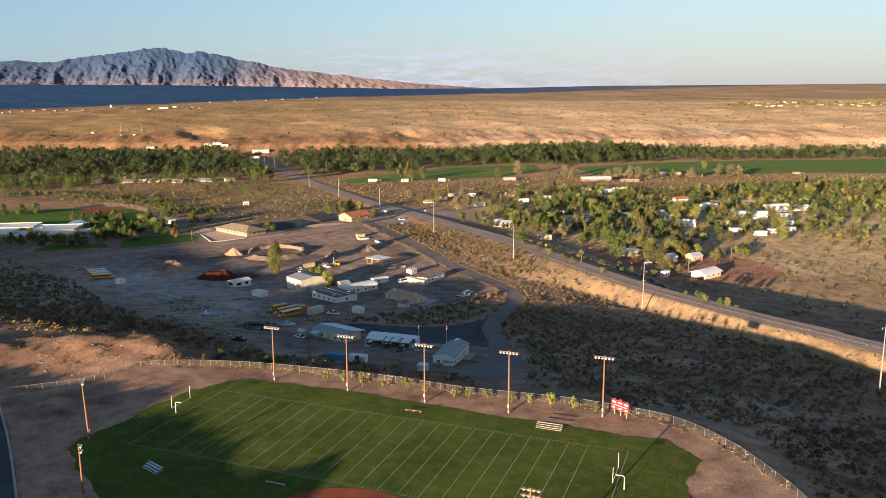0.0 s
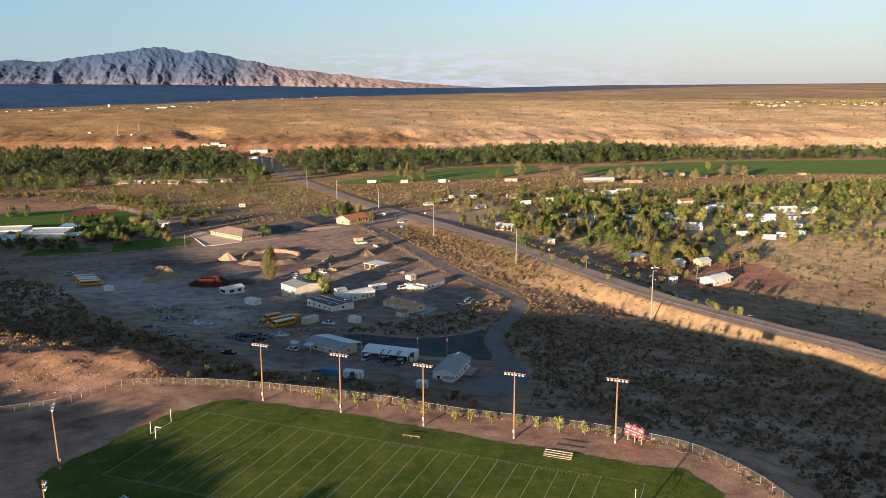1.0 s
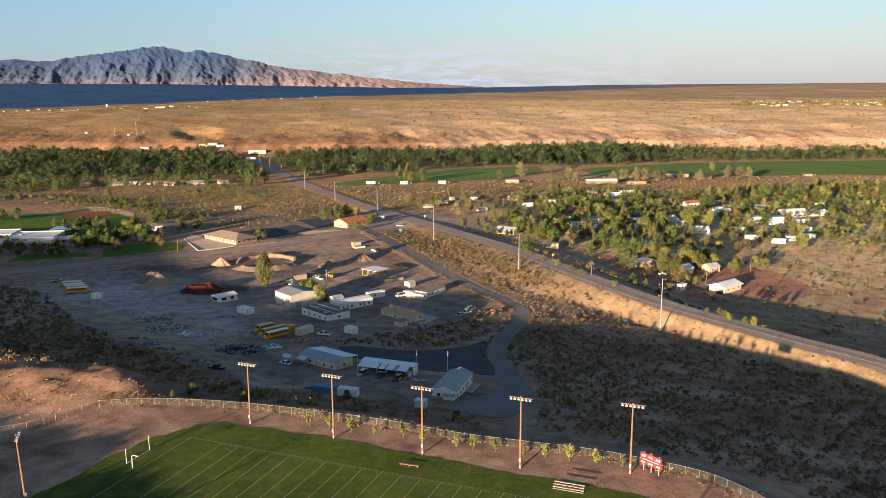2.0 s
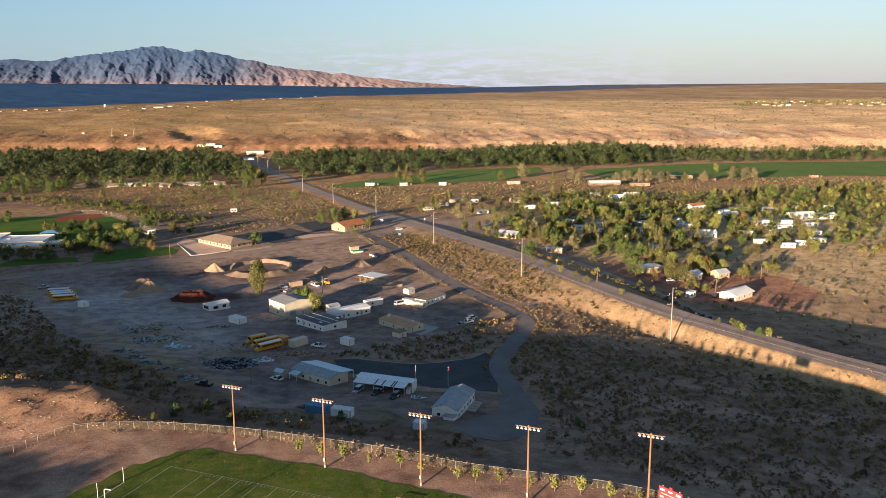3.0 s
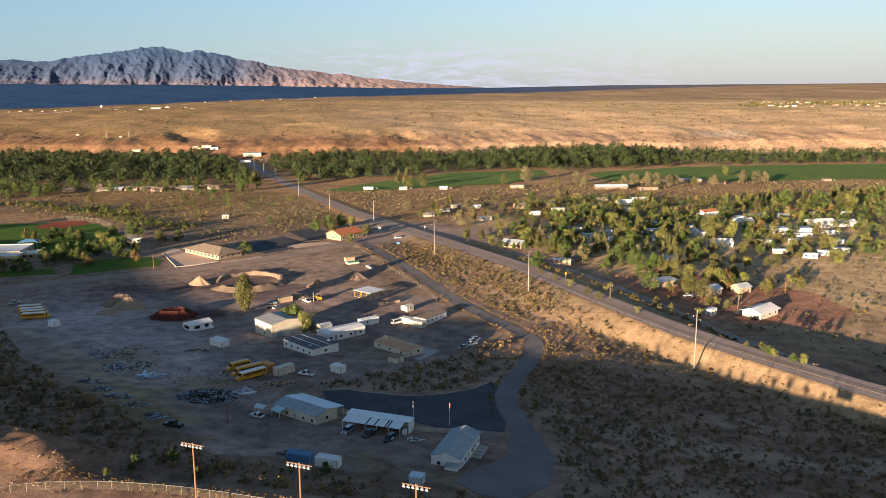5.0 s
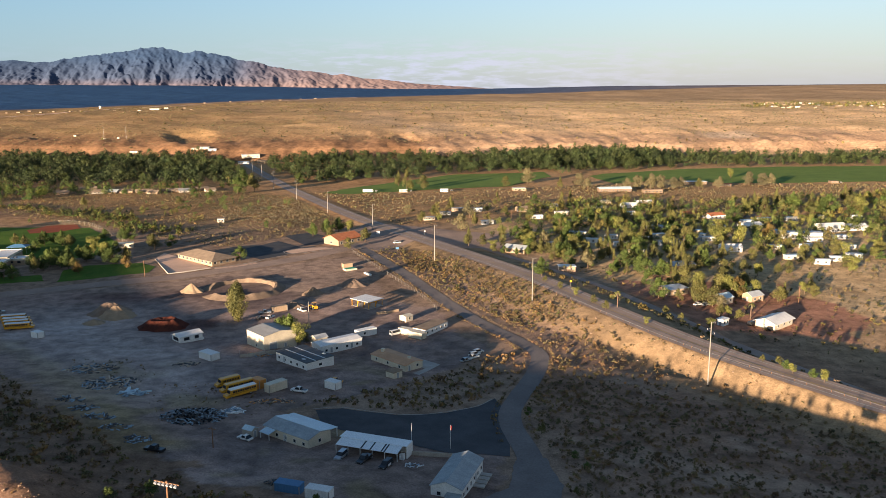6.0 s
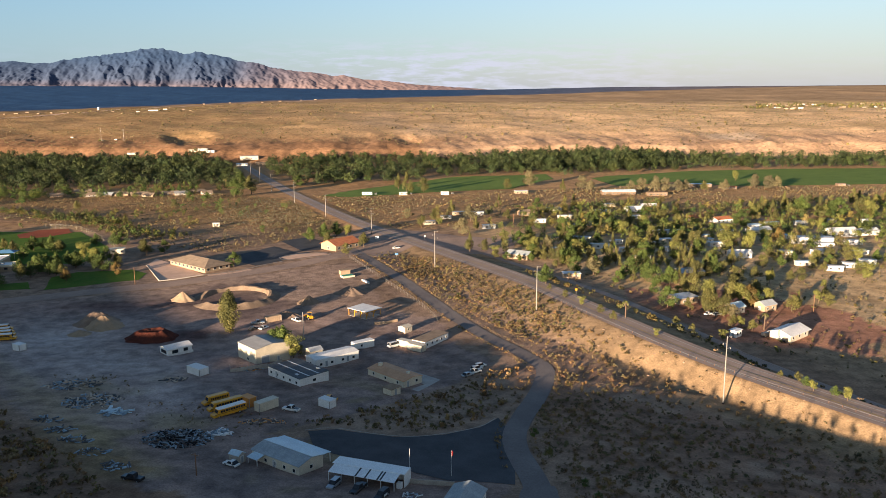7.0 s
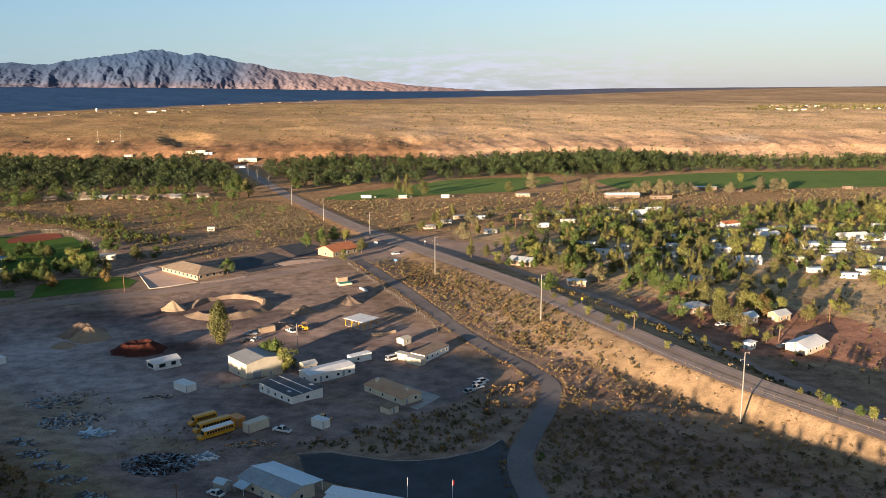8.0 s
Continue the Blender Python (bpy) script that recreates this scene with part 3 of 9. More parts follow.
def sheet(name, loop, lift, material, label, category, step=3.0, parent=None, kind="structure"):
    """A patch of ground cover that follows the land."""
    bm = bmesh.new()
    bm.faces.new([bm.verts.new((x, y, 0)) for x, y in loop])
    for axis in (0, 1):
        lo, hi = min(p[axis] for p in loop), max(p[axis] for p in loop)
        at = lo + step
        while at < hi:
            co, no = [0, 0, 0], [0, 0, 0]
            co[axis], no[axis] = at, 1
            bmesh.ops.bisect_plane(bm, geom=bm.verts[:] + bm.edges[:] + bm.faces[:], plane_co=co, plane_no=no)
            at += step
    zs = ground_z(np.array([v.co.x for v in bm.verts]), np.array([v.co.y for v in bm.verts]))
    for v, z in zip(bm.verts, zs):
        v.co.z = z + lift
    for f in bm.faces:
        if f.normal.z < 0:
            f.normal_flip()
    me = bpy.data.meshes.new(name)
    bm.to_mesh(me)
    bm.free()
    me.materials.append(material)
    ob = new(name, me)
    ob.parent = parent
    return tagged(ob, label, category, kind=kind)


def rough_loop(loop, step=2.0, wander=0.8, seed=1.0):
    """The loop with its sides broken up unevenly."""
    out = []
    for (ax, ay), (bx, by) in zip(loop, loop[1:] + loop[:1]):
        n = max(1, int(math.hypot(bx - ax, by - ay) / step))
        for i in range(n):
            x, y = ax + (bx - ax) * i / n, ay + (by - ay) * i / n
            out.append((x + wander * float(ripple(np.array(x), np.array(y), 3.1, seed)), y + wander * float(ripple(np.array(x), np.array(y), 2.7, seed + 4))))
    return out


def curve_points(line, step):
    """Points every few metres on a smooth curve through the corners."""
    out = []
    p = [np.array(q, float) for q in line]
    p = [2 * p[0] - p[1]] + p + [2 * p[-1] - p[-2]]
    for a, b, c, d in zip(p, p[1:], p[2:], p[3:]):
        n = max(2, int(np.linalg.norm((c - b)[:2]) / step))
        for i in range(n):
            t = i / n
            out.append(0.5 * (2 * b + (c - a) * t + (2 * a - 5 * b + 4 * c - d) * t * t + (3 * b - a - 3 * c + d) * t ** 3))
    return out + [p[-2]]


def strip(name, line, left, right, lift, material, label, category, step=3.0, across=5, parent=None, kind="structure", heights=None):
    """A band along a line, from left to right of it in metres, lying on the land."""
    pts = curve_points(line, step)
    grid = []
    for i, p in enumerate(pts):
        d = (pts[min(i + 1, len(pts) - 1)] - pts[max(i - 1, 0)])[:2]
        d = d / (np.linalg.norm(d) + 1e-9)
        for k in range(across):
            o = left + (right - left) * k / (across - 1)
            grid.append((p[0] - d[1] * o, p[1] + d[0] * o))
    g = np.array(grid)
    z = ground_z(g[:, 0], g[:, 1]) + lift
    me = bpy.data.meshes.new(name)
    f = [(i * across + k, (i + 1) * across + k, (i + 1) * across + k + 1, i * across + k + 1) for i in range(len(pts) - 1) for k in range(across - 1)]
    if left < right:
        f = [q[::-1] for q in f]
    me.from_pydata(np.column_stack([g, z]).tolist(), [], f)
    me.materials.append(material)
    ob = new(name, me)
    ob.parent = parent
    return tagged(ob, label, category, kind=kind)


# far mountains
def mountains():
    n, m = 900, 84
    xs = np.linspace(-4300, 900, n)
    crest_x = [-4300, -3300, -2817, -2616, -2532, -2417, -2300, -2231, -2113, -1945, -1844, -1770, -1693, -1610, -1529, -1461, -1385, -1313, -1273, -1214, -1098, -1032, -883, -750, -657, -599, -483, -349, -215, -14, 221, 389, 900]
    crest_h = [270, 262, 252, 255, 261, 247, 250, 266, 278, 297, 309, 322, 328, 318, 295, 311, 294, 284, 281, 253, 241, 218, 194, 184, 166, 175, 145, 138, 119, 105, 88, 74, 40]
    top = np.interp(xs, crest_x, crest_h) - 6
    peaks = 0.35 + 0.65 * smooth(-2500, -1900, xs) * smooth(-500, -1300, xs)
    v = []
    for j in range(m):
        s = j / (m - 1)
        y = 4560 + 425 * s
        rise = float(np.interp(s, [0, 0.3, 1], [0, 0.1, 1])) ** 1.1
        fold = ridged(xs + 40 * ripple(xs, np.full(n, y), 130, 4.0), np.full(n, y) * 0.14 + 0.25 * xs, 300, 2.0)
        rug = ridged(xs + 18 * ripple(xs, np.full(n, y), 60, 1.0), np.full(n, y) * 0.2 - 0.2 * xs, 105, 6.0)
        fine = ridged(xs + 0.3 * y, np.full(n, y) * 0.5, 36, 3.0)
        low = 60 + 40 * np.clip(-xs / 2600, 0, 1.2)
        sharp = ridged(xs - 0.4 * y, np.full(n, y) * 0.7, 11, 5.0)
        crag = (16 * (rug - 0.62) + 12 * (fine - 0.6) + 7 * (sharp - 0.6)) * peaks
        z = low + (top - low + crag) * np.clip(rise + (0.72 * (fold - 0.62) + 0.36 * (rug - 0.6) + 0.11 * (fine - 0.6) + 0.03 * (sharp - 0.6)) * (1 - rise) * min(1, max(0.04, (s - 0.12) * 4)), 0, 1.02)
        z = np.where(top > low, z, low - 30)
        v += np.column_stack([xs, np.full(n, y), z - 25 * (s == 0)]).tolist()
    f = [(j * n + i, j * n + i + 1, (j + 1) * n + i + 1, (j + 1) * n + i) for j in range(m - 1) for i in range(n - 1)]
    me = bpy.data.meshes.new("mountain_range")
    me.from_pydata(v, [], f)
    mat, nd, l, b = shader("far_rock_hazed", 1.0)
    at = nd.new("ShaderNodeTexCoord").outputs["Object"]
    sep = nd.new("ShaderNodeSeparateXYZ")
    l.new(at, sep.inputs[0])
    rng = nd.new("ShaderNodeMapRange")
    rng.inputs["From Min"].default_value, rng.inputs["From Max"].default_value = 95, 270
    l.new(sep.outputs["Z"], rng.inputs["Value"])
    # blue haze of distance painted into the rock colour, deeper with height
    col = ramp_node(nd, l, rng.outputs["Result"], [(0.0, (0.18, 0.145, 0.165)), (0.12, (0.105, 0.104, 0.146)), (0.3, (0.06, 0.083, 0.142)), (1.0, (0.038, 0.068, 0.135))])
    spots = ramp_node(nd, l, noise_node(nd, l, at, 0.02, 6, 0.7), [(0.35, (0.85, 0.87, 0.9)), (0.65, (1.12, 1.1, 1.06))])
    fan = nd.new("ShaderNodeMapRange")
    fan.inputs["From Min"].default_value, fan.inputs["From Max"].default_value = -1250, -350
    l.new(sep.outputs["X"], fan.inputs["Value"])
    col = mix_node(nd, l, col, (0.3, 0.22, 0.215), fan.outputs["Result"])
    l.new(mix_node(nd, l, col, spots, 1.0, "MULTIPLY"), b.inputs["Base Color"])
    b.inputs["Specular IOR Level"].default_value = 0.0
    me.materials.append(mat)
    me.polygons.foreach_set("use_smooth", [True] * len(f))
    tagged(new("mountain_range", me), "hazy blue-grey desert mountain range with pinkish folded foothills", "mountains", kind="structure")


mountains()

# ---- roads and yards ----
HW = [p[:2] for p in HIGHWAY]
highway = strip("road_highway", HW, 6.8, -6.8, 0.15, M_ASPHALT, "worn grey two-lane highway on an embankment", "road", 5)
strip("centre_line", HW, 0.12, -0.12, 0.2, M_YELLOWLINE, "", "", 5, 2, highway, "")
strip("edge_line", HW, 4.35, 4.1, 0.2, M_WHITELINE, "", "", 5, 2, highway, "")
strip("edge_line", HW, -4.1, -4.35, 0.2, M_WHITELINE, "", "", 5, 2, highway, "")
strip("road_frontage", [(240, 230), (190, 292), (160, 333), (128, 386), (100, 441), (76, 496), (48, 549), (22, 600)], 3, -3, 0.12, M_ASPHALT, "grey frontage road below the highway", "road")
strip("road_side", [(-70, 632), (-50, 590), (-23, 527), (0, 470), (16, 433), (29, 410), (36, 392), (33, 372), (25, 347), (20.2, 330), (19.4, 317), (20.6, 305), (22.2, 293), (21.8, 282), (18.6, 271)], 3.5, -3.5, 0.12, M_SIDEROAD, "worn asphalt side road curving between scrub", "road", 2.5)
sheet("apron_yard", rough_loop([(18.5, 291), (26.5, 292), (29, 275), (24, 252), (14.5, 242), (8, 245), (1.5, 253), (7.5, 263), (15, 271)], 2.5, 0.7), 0.09, M_SIDEROAD, "wide dusty apron where the road meets the yard", "road", 2.5)
strip("road_cross", [(-330, 425), (-215, 488), (-150, 520), (-100, 556), (-66, 592), (-45, 625), (-20, 650)], 6, -6, 0.1, M_TRACK, "dusty grey cross road beside the yard", "road")
sheet("apron_intersection", rough_loop([(-72, 610), (-48, 585), (-36, 590), (-18, 620), (12, 590), (40, 600), (48, 640), (10, 660), (-30, 690), (-60, 690), (-72, 650)], 5, 1.2), 0.08, M_TRACK, "wide dusty asphalt apron of the road junction", "road")
strip("road_mesa", [(-1300, 1820), (-1080, 1930), (-960, 2010), (-880, 2190), (-800, 2560), (-660, 2820), (-500, 3090), (-330, 3210)], 9, -9, 0.5, M_GRAVEL, "pale highway crossing the mesa far off", "road", 20, 3)
strip("road_to_houses", [(0, 628), (40, 642), (95, 660), (160, 690), (260, 760)], 3.4, -3.4, 0.11, M_TRACK, "narrow dusty residential street", "road")
sheet("court_asphalt", [(-40, 326), (-32, 329), (-15, 324), (0, 327), (10, 333), (16, 342), (19, 330), (18, 305), (17, 292), (1, 293), (-8, 298), (-29, 309), (-36, 313)], 0.1, M_TARMAC, "fresh black asphalt court edged with a kerb", "asphalt")
sheet("parking_office", [(-135, 590), (-121, 606), (-111, 622), (-92, 600), (-82, 606), (-98, 578), (-110, 564)], 0.1, M_TARMAC, "dark asphalt car park beside the tan office", "asphalt")
sheet("parking_store", [(-111, 642), (-95, 656), (-72, 630), (-76, 612), (-90, 606)], 0.1, M_TARMAC, "dark asphalt car park beside the red-roofed house", "asphalt")
sheet("gravel_forecourt", [(-174.1, 567.3), (-153.4, 528.8), (-144.8, 533.8), (-133.3, 542.9), (-156.5, 569.1), (-174.2, 584.4)], 0.1, M_GRAVEL, "pale pink gravel forecourt of the tan office", "gravel")
sheet("lawn", rough_loop([(-206, 510), (-215, 536), (-206, 549), (-178, 556), (-166, 546), (-165, 531), (-185, 520)], 4, 0.6), 0.1, M_PARK, "mown roadside lawn with young trees", "lawn")
sheet("lawn", rough_loop([(-258, 500), (-256, 520), (-222, 526), (-214, 512)], 4, 0.6), 0.1, M_PARK, "mown roadside lawn at the school drive", "lawn")
sheet("school_field", rough_loop([(-420, 640), (-330, 690), (-264, 684), (-211, 612), (-215, 572), (-290, 566), (-420, 580)], 6, 0.8), 0.1, M_PARK, "green school sports field", "sports field")
sheet("school_infield", rough_loop([(-304, 672), (-300, 694), (-281, 701), (-268, 680), (-279, 660), (-293, 655)], 3, 0.8), 0.2, M_CLAY, "red clay softball infield", "sports field")
sheet("crop_field", rough_loop([(-128, 925), (-100, 985), (-65, 1033), (10, 1138), (130, 1170), (134, 1110), (70, 990), (-6, 958), (-94, 912)], 9, 2), 0.3, M_CROP, "flat bright green irrigated field", "field", 12)
sheet("crop_field", rough_loop([(180, 1110), (205, 1142), (335, 1212), (467, 1238), (640, 1250), (900, 1270), (880, 1010), (600, 1010), (490, 1025), (380, 1015), (315, 1012), (272, 1065), (193, 1012)], 10, 2), 0.3, M_CROP, "long green irrigated field by the river woods", "field", 15)

# ---- the football field ----
YARD = 0.9144
FIELD_TURN = radians(-21.035)
CA, SA = math.cos(FIELD_TURN), math.sin(FIELD_TURN)


def on_field(u, v):
    """Yards along the field from its far end line and back from the far side line, to metres of the plan."""
    u, v = u * YARD, -v * YARD
    return -60.476 + CA * u - SA * v, 211.865 + SA * u + CA * v


turf = [(-60, 118), (-69.5, 152), (-79.8, 165.2), (-87, 175.2), (-86, 181.4), (-80.6, 189.7), (-74.4, 204.4), (-69.4, 212.6), (-61.6, 218.7), (-55.7, 220.8), (-28.8, 212.1), (-5.2, 201.6),
        (12.1, 193.9), (29.8, 187.7), (42.2, 181.5), (52.4, 178.9), (57, 166.6), (50, 157), (50, 140), (30, 112), (-20, 104)]
field = sheet("playing_field", rough_loop(turf, 1.2, 0.8), 0.05, M_LAWN, "mown green football field marked with white lines", "football field", 6)


def chalk(u0, v0, u1, v1, wide):
    (ax, ay), (bx, by) = on_field(u0, v0), on_field(u1, v1)
    n = math.hypot(bx - ax, by - ay)
    ox, oy = -(by - ay) / n * wide / 2, (bx - ax) / n * wide / 2
    bm = bmesh.new()
    bm.faces.new([bm.verts.new((x, y, 0.075)) for x, y in ((ax + ox, ay + oy), (ax - ox, ay - oy), (bx - ox, by - oy), (bx + ox, by + oy))])
    part("field_line", bm, M_LINE, field)


for k in range(21):
    chalk(10 + 5 * k, 0, 10 + 5 * k, 40, 0.14)
for u in (0, 120):
    chalk(u, 0, u, 40, 0.16)
for v in (0, 40):
    chalk(0, v, 120, v, 0.12)
bm = bmesh.new()
for k in range(101):  # yard ticks along both side lines of the field
    for v in (0.4, 38.9):
        (ax, ay), (bx, by) = on_field(10 + k, v), on_field(10 + k, v + 0.7)
        ox, oy = CA * 0.06, SA * 0.06
        bm.faces.new([bm.verts.new((x, y, 0.07)) for x, y in ((ax + ox, ay + oy), (ax - ox, ay - oy), (bx - ox, by - oy), (bx + ox, by + oy))])
tagged(part("yard_ticks", bm, M_LINE, field), kind="stuff")
clay = [(-21 + 17.5 * math.cos(radians(a)), 139.5 + 16.5 * math.sin(radians(a))) for a in range(0, 360, 12)]
sheet("infield", rough_loop(clay, 2, 0.3), 0.085, M_CLAY, "red clay baseball infield cut into the turf", "infield", 6)
strip("road_bench", [(-72, 119), (-79, 131), (-91.5, 153), (-105.5, 177), (-120, 200)], 3.4, -3.4, 0.12, M_TARMAC, "dark asphalt lane along the field", "road")
strip("kerb_bench", [(-68.7, 120.9), (-75.8, 132.9), (-88.3, 154.9), (-102.3, 178.9), (-116.8, 201.9)], 0.25, -0.25, 0.22, M_CONCRETE, "pale concrete kerb along the lane", "kerb")


# ---- shapes ----
def box_into(bm, x0, x1, y0, y1, z0, z1, taper=0.0):
    v = [bm.verts.new(p) for p in ((x0, y0, z0), (x1, y0, z0), (x1, y1, z0), (x0, y1, z0), (x0 + taper, y0 + taper, z1), (x1 - taper, y0 + taper, z1), (x1 - taper, y1 - taper, z1), (x0 + taper, y1 - taper, z1))]
    for f in ((3, 2, 1, 0), (4, 5, 6, 7), (0, 1, 5, 4), (1, 2, 6, 5), (2, 3, 7, 6), (3, 0, 4, 7)):
        bm.faces.new([v[i] for i in f])


def box(*a, **k):
    bm = bmesh.new()
    box_into(bm, *a, **k)
    return bm


def rod_into(bm, a, b, r0, r1, sides=8):
    """A round bar from a to b, with its two radii."""
    a, b = Vector(a), Vector(b)
    q = (b - a).to_track_quat("Z", "Y").to_matrix()
    rings = []
    for p, r in ((a, r0), (b, r1)):
        rings.append([bm.verts.new(p + q @ Vector((r * math.cos(2 * math.pi * i / sides), r * math.sin(2 * math.pi * i / sides), 0))) for i in range(sides)])
    for i in range(sides):
        bm.faces.new((rings[0][i], rings[0][(i + 1) % sides], rings[1][(i + 1) % sides], rings[1][i]))
    bm.faces.new(rings[0][::-1])
    bm.faces.new(rings[1])


def rod(*a, **k):
    bm = bmesh.new()
    rod_into(bm, *a, **k)
    return bm


def prism(profile, y0, y1, pull=0.0, z_pull=1e9):
    """A side outline (x, z) pushed from y0 to y1; above z_pull it draws in by pull on both sides."""
    bm = bmesh.new()
    a = [bm.verts.new((x, y0 + (pull if z > z_pull else 0), z)) for x, z in profile]
    b = [bm.verts.new((x, y1 - (pull if z > z_pull else 0), z)) for x, z in profile]
    bm.faces.new(a)
    bm.faces.new(b[::-1])
    for i in range(len(profile)):
        j = (i + 1) % len(profile)
        bm.faces.new((a[j], a[i], b[i], b[j]))
    return bm


def opening(house, side, at, wide, z0, z1, W, D, door=False):
    """A window with frame and pane, or a door, set in one wall of a house: side s (south), n, e or w."""
    kind = "door" if door else "window"
    m = {"s": pose(at - W / 2, -D / 2, 0), "n": pose(at - W / 2, D / 2, 0, 0, 0, 180), "e": pose(W / 2, at - D / 2, 0, 0, 0, 90), "w": pose(-W / 2, at - D / 2, 0, 0, 0, -90)}[side]
    bm = bmesh.new()
    t = 0.1
    for x0, x1, a, b in ((-wide / 2 - t, -wide / 2, z0 - t, z1 + t), (wide / 2, wide / 2 + t, z0 - t, z1 + t), (-wide / 2, wide / 2, z1, z1 + t)) + (() if door else ((-wide / 2, wide / 2, z0 - t, z0),)):
        box_into(bm, x0, x1, -0.07, 0.02, max(a, 0.02), b)
    fr = part(kind, bm, M_TRIM, house)
    fr.matrix_basis = m
    part("door_leaf" if door else "pane", box(-wide / 2, wide / 2, -0.035, 0.02, max(z0, 0.02), z1), M_DOOR if door else M_GLASS, fr)


def roof_mesh(W, D, h, kind, rise, over, thick, along):
    """A roof with thickness and eaves over a W x D plan; the ridge runs along x or y."""
    bm = bmesh.new()
    if along == "y":
        W, D = D, W
    a, b = W / 2 + over, D / 2 + over
    dz = rise * over / (D / 2) if kind in ("gable", "hip") else 0
    if kind == "flat":
        box_into(bm, -a, a, -b, b, h, h + thick)
    elif kind == "shed":
        v = [(-a, -b, h), (a, -b, h), (a, b, h + rise), (-a, b, h + rise)]
        lo, hi = [bm.verts.new(p) for p in v], [bm.verts.new((p[0], p[1], p[2] + thick)) for p in v]
        bm.faces.new(lo[::-1])
        bm.faces.new(hi)
        for i in range(4):
            bm.faces.new((lo[i], lo[(i + 1) % 4], hi[(i + 1) % 4], hi[i]))
    else:
        inset = D / 2 + over if kind == "hip" else 0
        for lift, flip in ((0.0, True), (thick, False)):
            z0, z1 = h - dz + lift, h + rise + lift
            e = [bm.verts.new(p) for p in ((-a, -b, z0), (a, -b, z0), (a, b, z0), (-a, b, z0))]
            r = [bm.verts.new(p) for p in ((-a + inset, 0, z1), (a - inset, 0, z1))]
            fs = [(e[0], e[1], r[1], r[0]), (e[2], e[3], r[0], r[1])] + ([(e[1], e[2], r[1]), (e[3], e[0], r[0])] if kind == "hip" else [])
            for f in fs:
                bm.faces.new(f[::-1] if flip else f)
            if flip:
                under, ridge_under = e, r
            else:
                for i in range(4):
                    if kind == "hip" or i in (0, 2):
                        bm.faces.new((under[i], under[(i + 1) % 4], e[(i + 1) % 4], e[i]))
                if kind == "gable":
                    for i, j, k in ((1, 2, 1), (3, 0, 0)):
                        bm.faces.new((under[i], ridge_under[k], r[k], e[i]))
                        bm.faces.new((ridge_under[k], under[j], e[j], r[k]))
    if along == "y":
        bmesh.ops.rotate(bm, verts=bm.verts, cent=(0, 0, 0), matrix=Matrix.Rotation(radians(90), 3, "Z"))
    return bm


def wall_mesh(W, D, h, kind, rise, along):
    bm = box(-W / 2, W / 2, -D / 2, D / 2, -0.6, h)
    if kind == "gable":
        w, d = (D, W) if along == "y" else (W, D)
        for s in (-1, 1):
            x0, x1 = sorted((s * w / 2, s * (w / 2 - 0.2)))
            v = [bm.verts.new(p) for x in (x0, x1) for p in ((x, -d / 2, h), (x, d / 2, h), (x, 0, h + rise))]
            if along == "y":
                for q in v:
                    q.co.x, q.co.y = -q.co.y, q.co.x
            for f in ((2, 1, 0), (3, 4, 5), (0, 1, 4, 3), (1, 2, 5, 4), (2, 0, 3, 5)):
                bm.faces.new([v[i] for i in f])
    elif kind == "shed":
        v = [bm.verts.new(p) for p in ((-W / 2, -D / 2, h), (W / 2, -D / 2, h), (W / 2, D / 2, h), (-W / 2, D / 2, h), (-W / 2, D / 2, h + rise), (W / 2, D / 2, h + rise))]
        for f in ((0, 1, 5, 4), (1, 2, 5), (0, 4, 3), (2, 3, 4, 5)):
            bm.faces.new([v[i] for i in f])
    return bm


def building(name, label, category, x, y, turn, W, D, h, kind="gable", rise=1.2, over=0.35, wall=None, roof=None, along="x", openings=(), group="", thick=0.14, corner=True, wall_label="", roof_label=""):
    """A building from its near corner (or its middle): W along the turn, D to the left of it."""
    if corner:
        c, s = math.cos(radians(turn)), math.sin(radians(turn))
        x, y = x + W / 2 * c - D / 2 * s, y + W / 2 * s + D / 2 * c
    house = base(name, x, y, turn, label, category, group)
    part("wall", wall_mesh(W, D, h, kind, rise, along), wall or M_WHITE, house, wall_label)
    part("roof", roof_mesh(W, D, h, kind, rise, over, thick, along), roof or M_STEELROOF, house, roof_label)
    for o in openings:
        opening(house, *o[:5], W, D, len(o) > 5)
    return house


def row_of(side, n, length, wide, z0, z1):
    return [(side, length * (i + 0.5) / n, wide, z0, z1) for i in range(n)]


def wheel_parts(thing, places, r=0.34, wide=0.24):
    for x, y in places:
        t = part("wheel", rod((x, y - wide / 2, r), (x, y + wide / 2, r), r, r, sides=14), M_TYRE, thing, "black rubber tyre")
        part("rim", rod((x, y - wide / 2 - 0.015, r), (x, y + wide / 2 + 0.015, r), r * 0.58, r * 0.58, sides=10), M_SILVER, t)


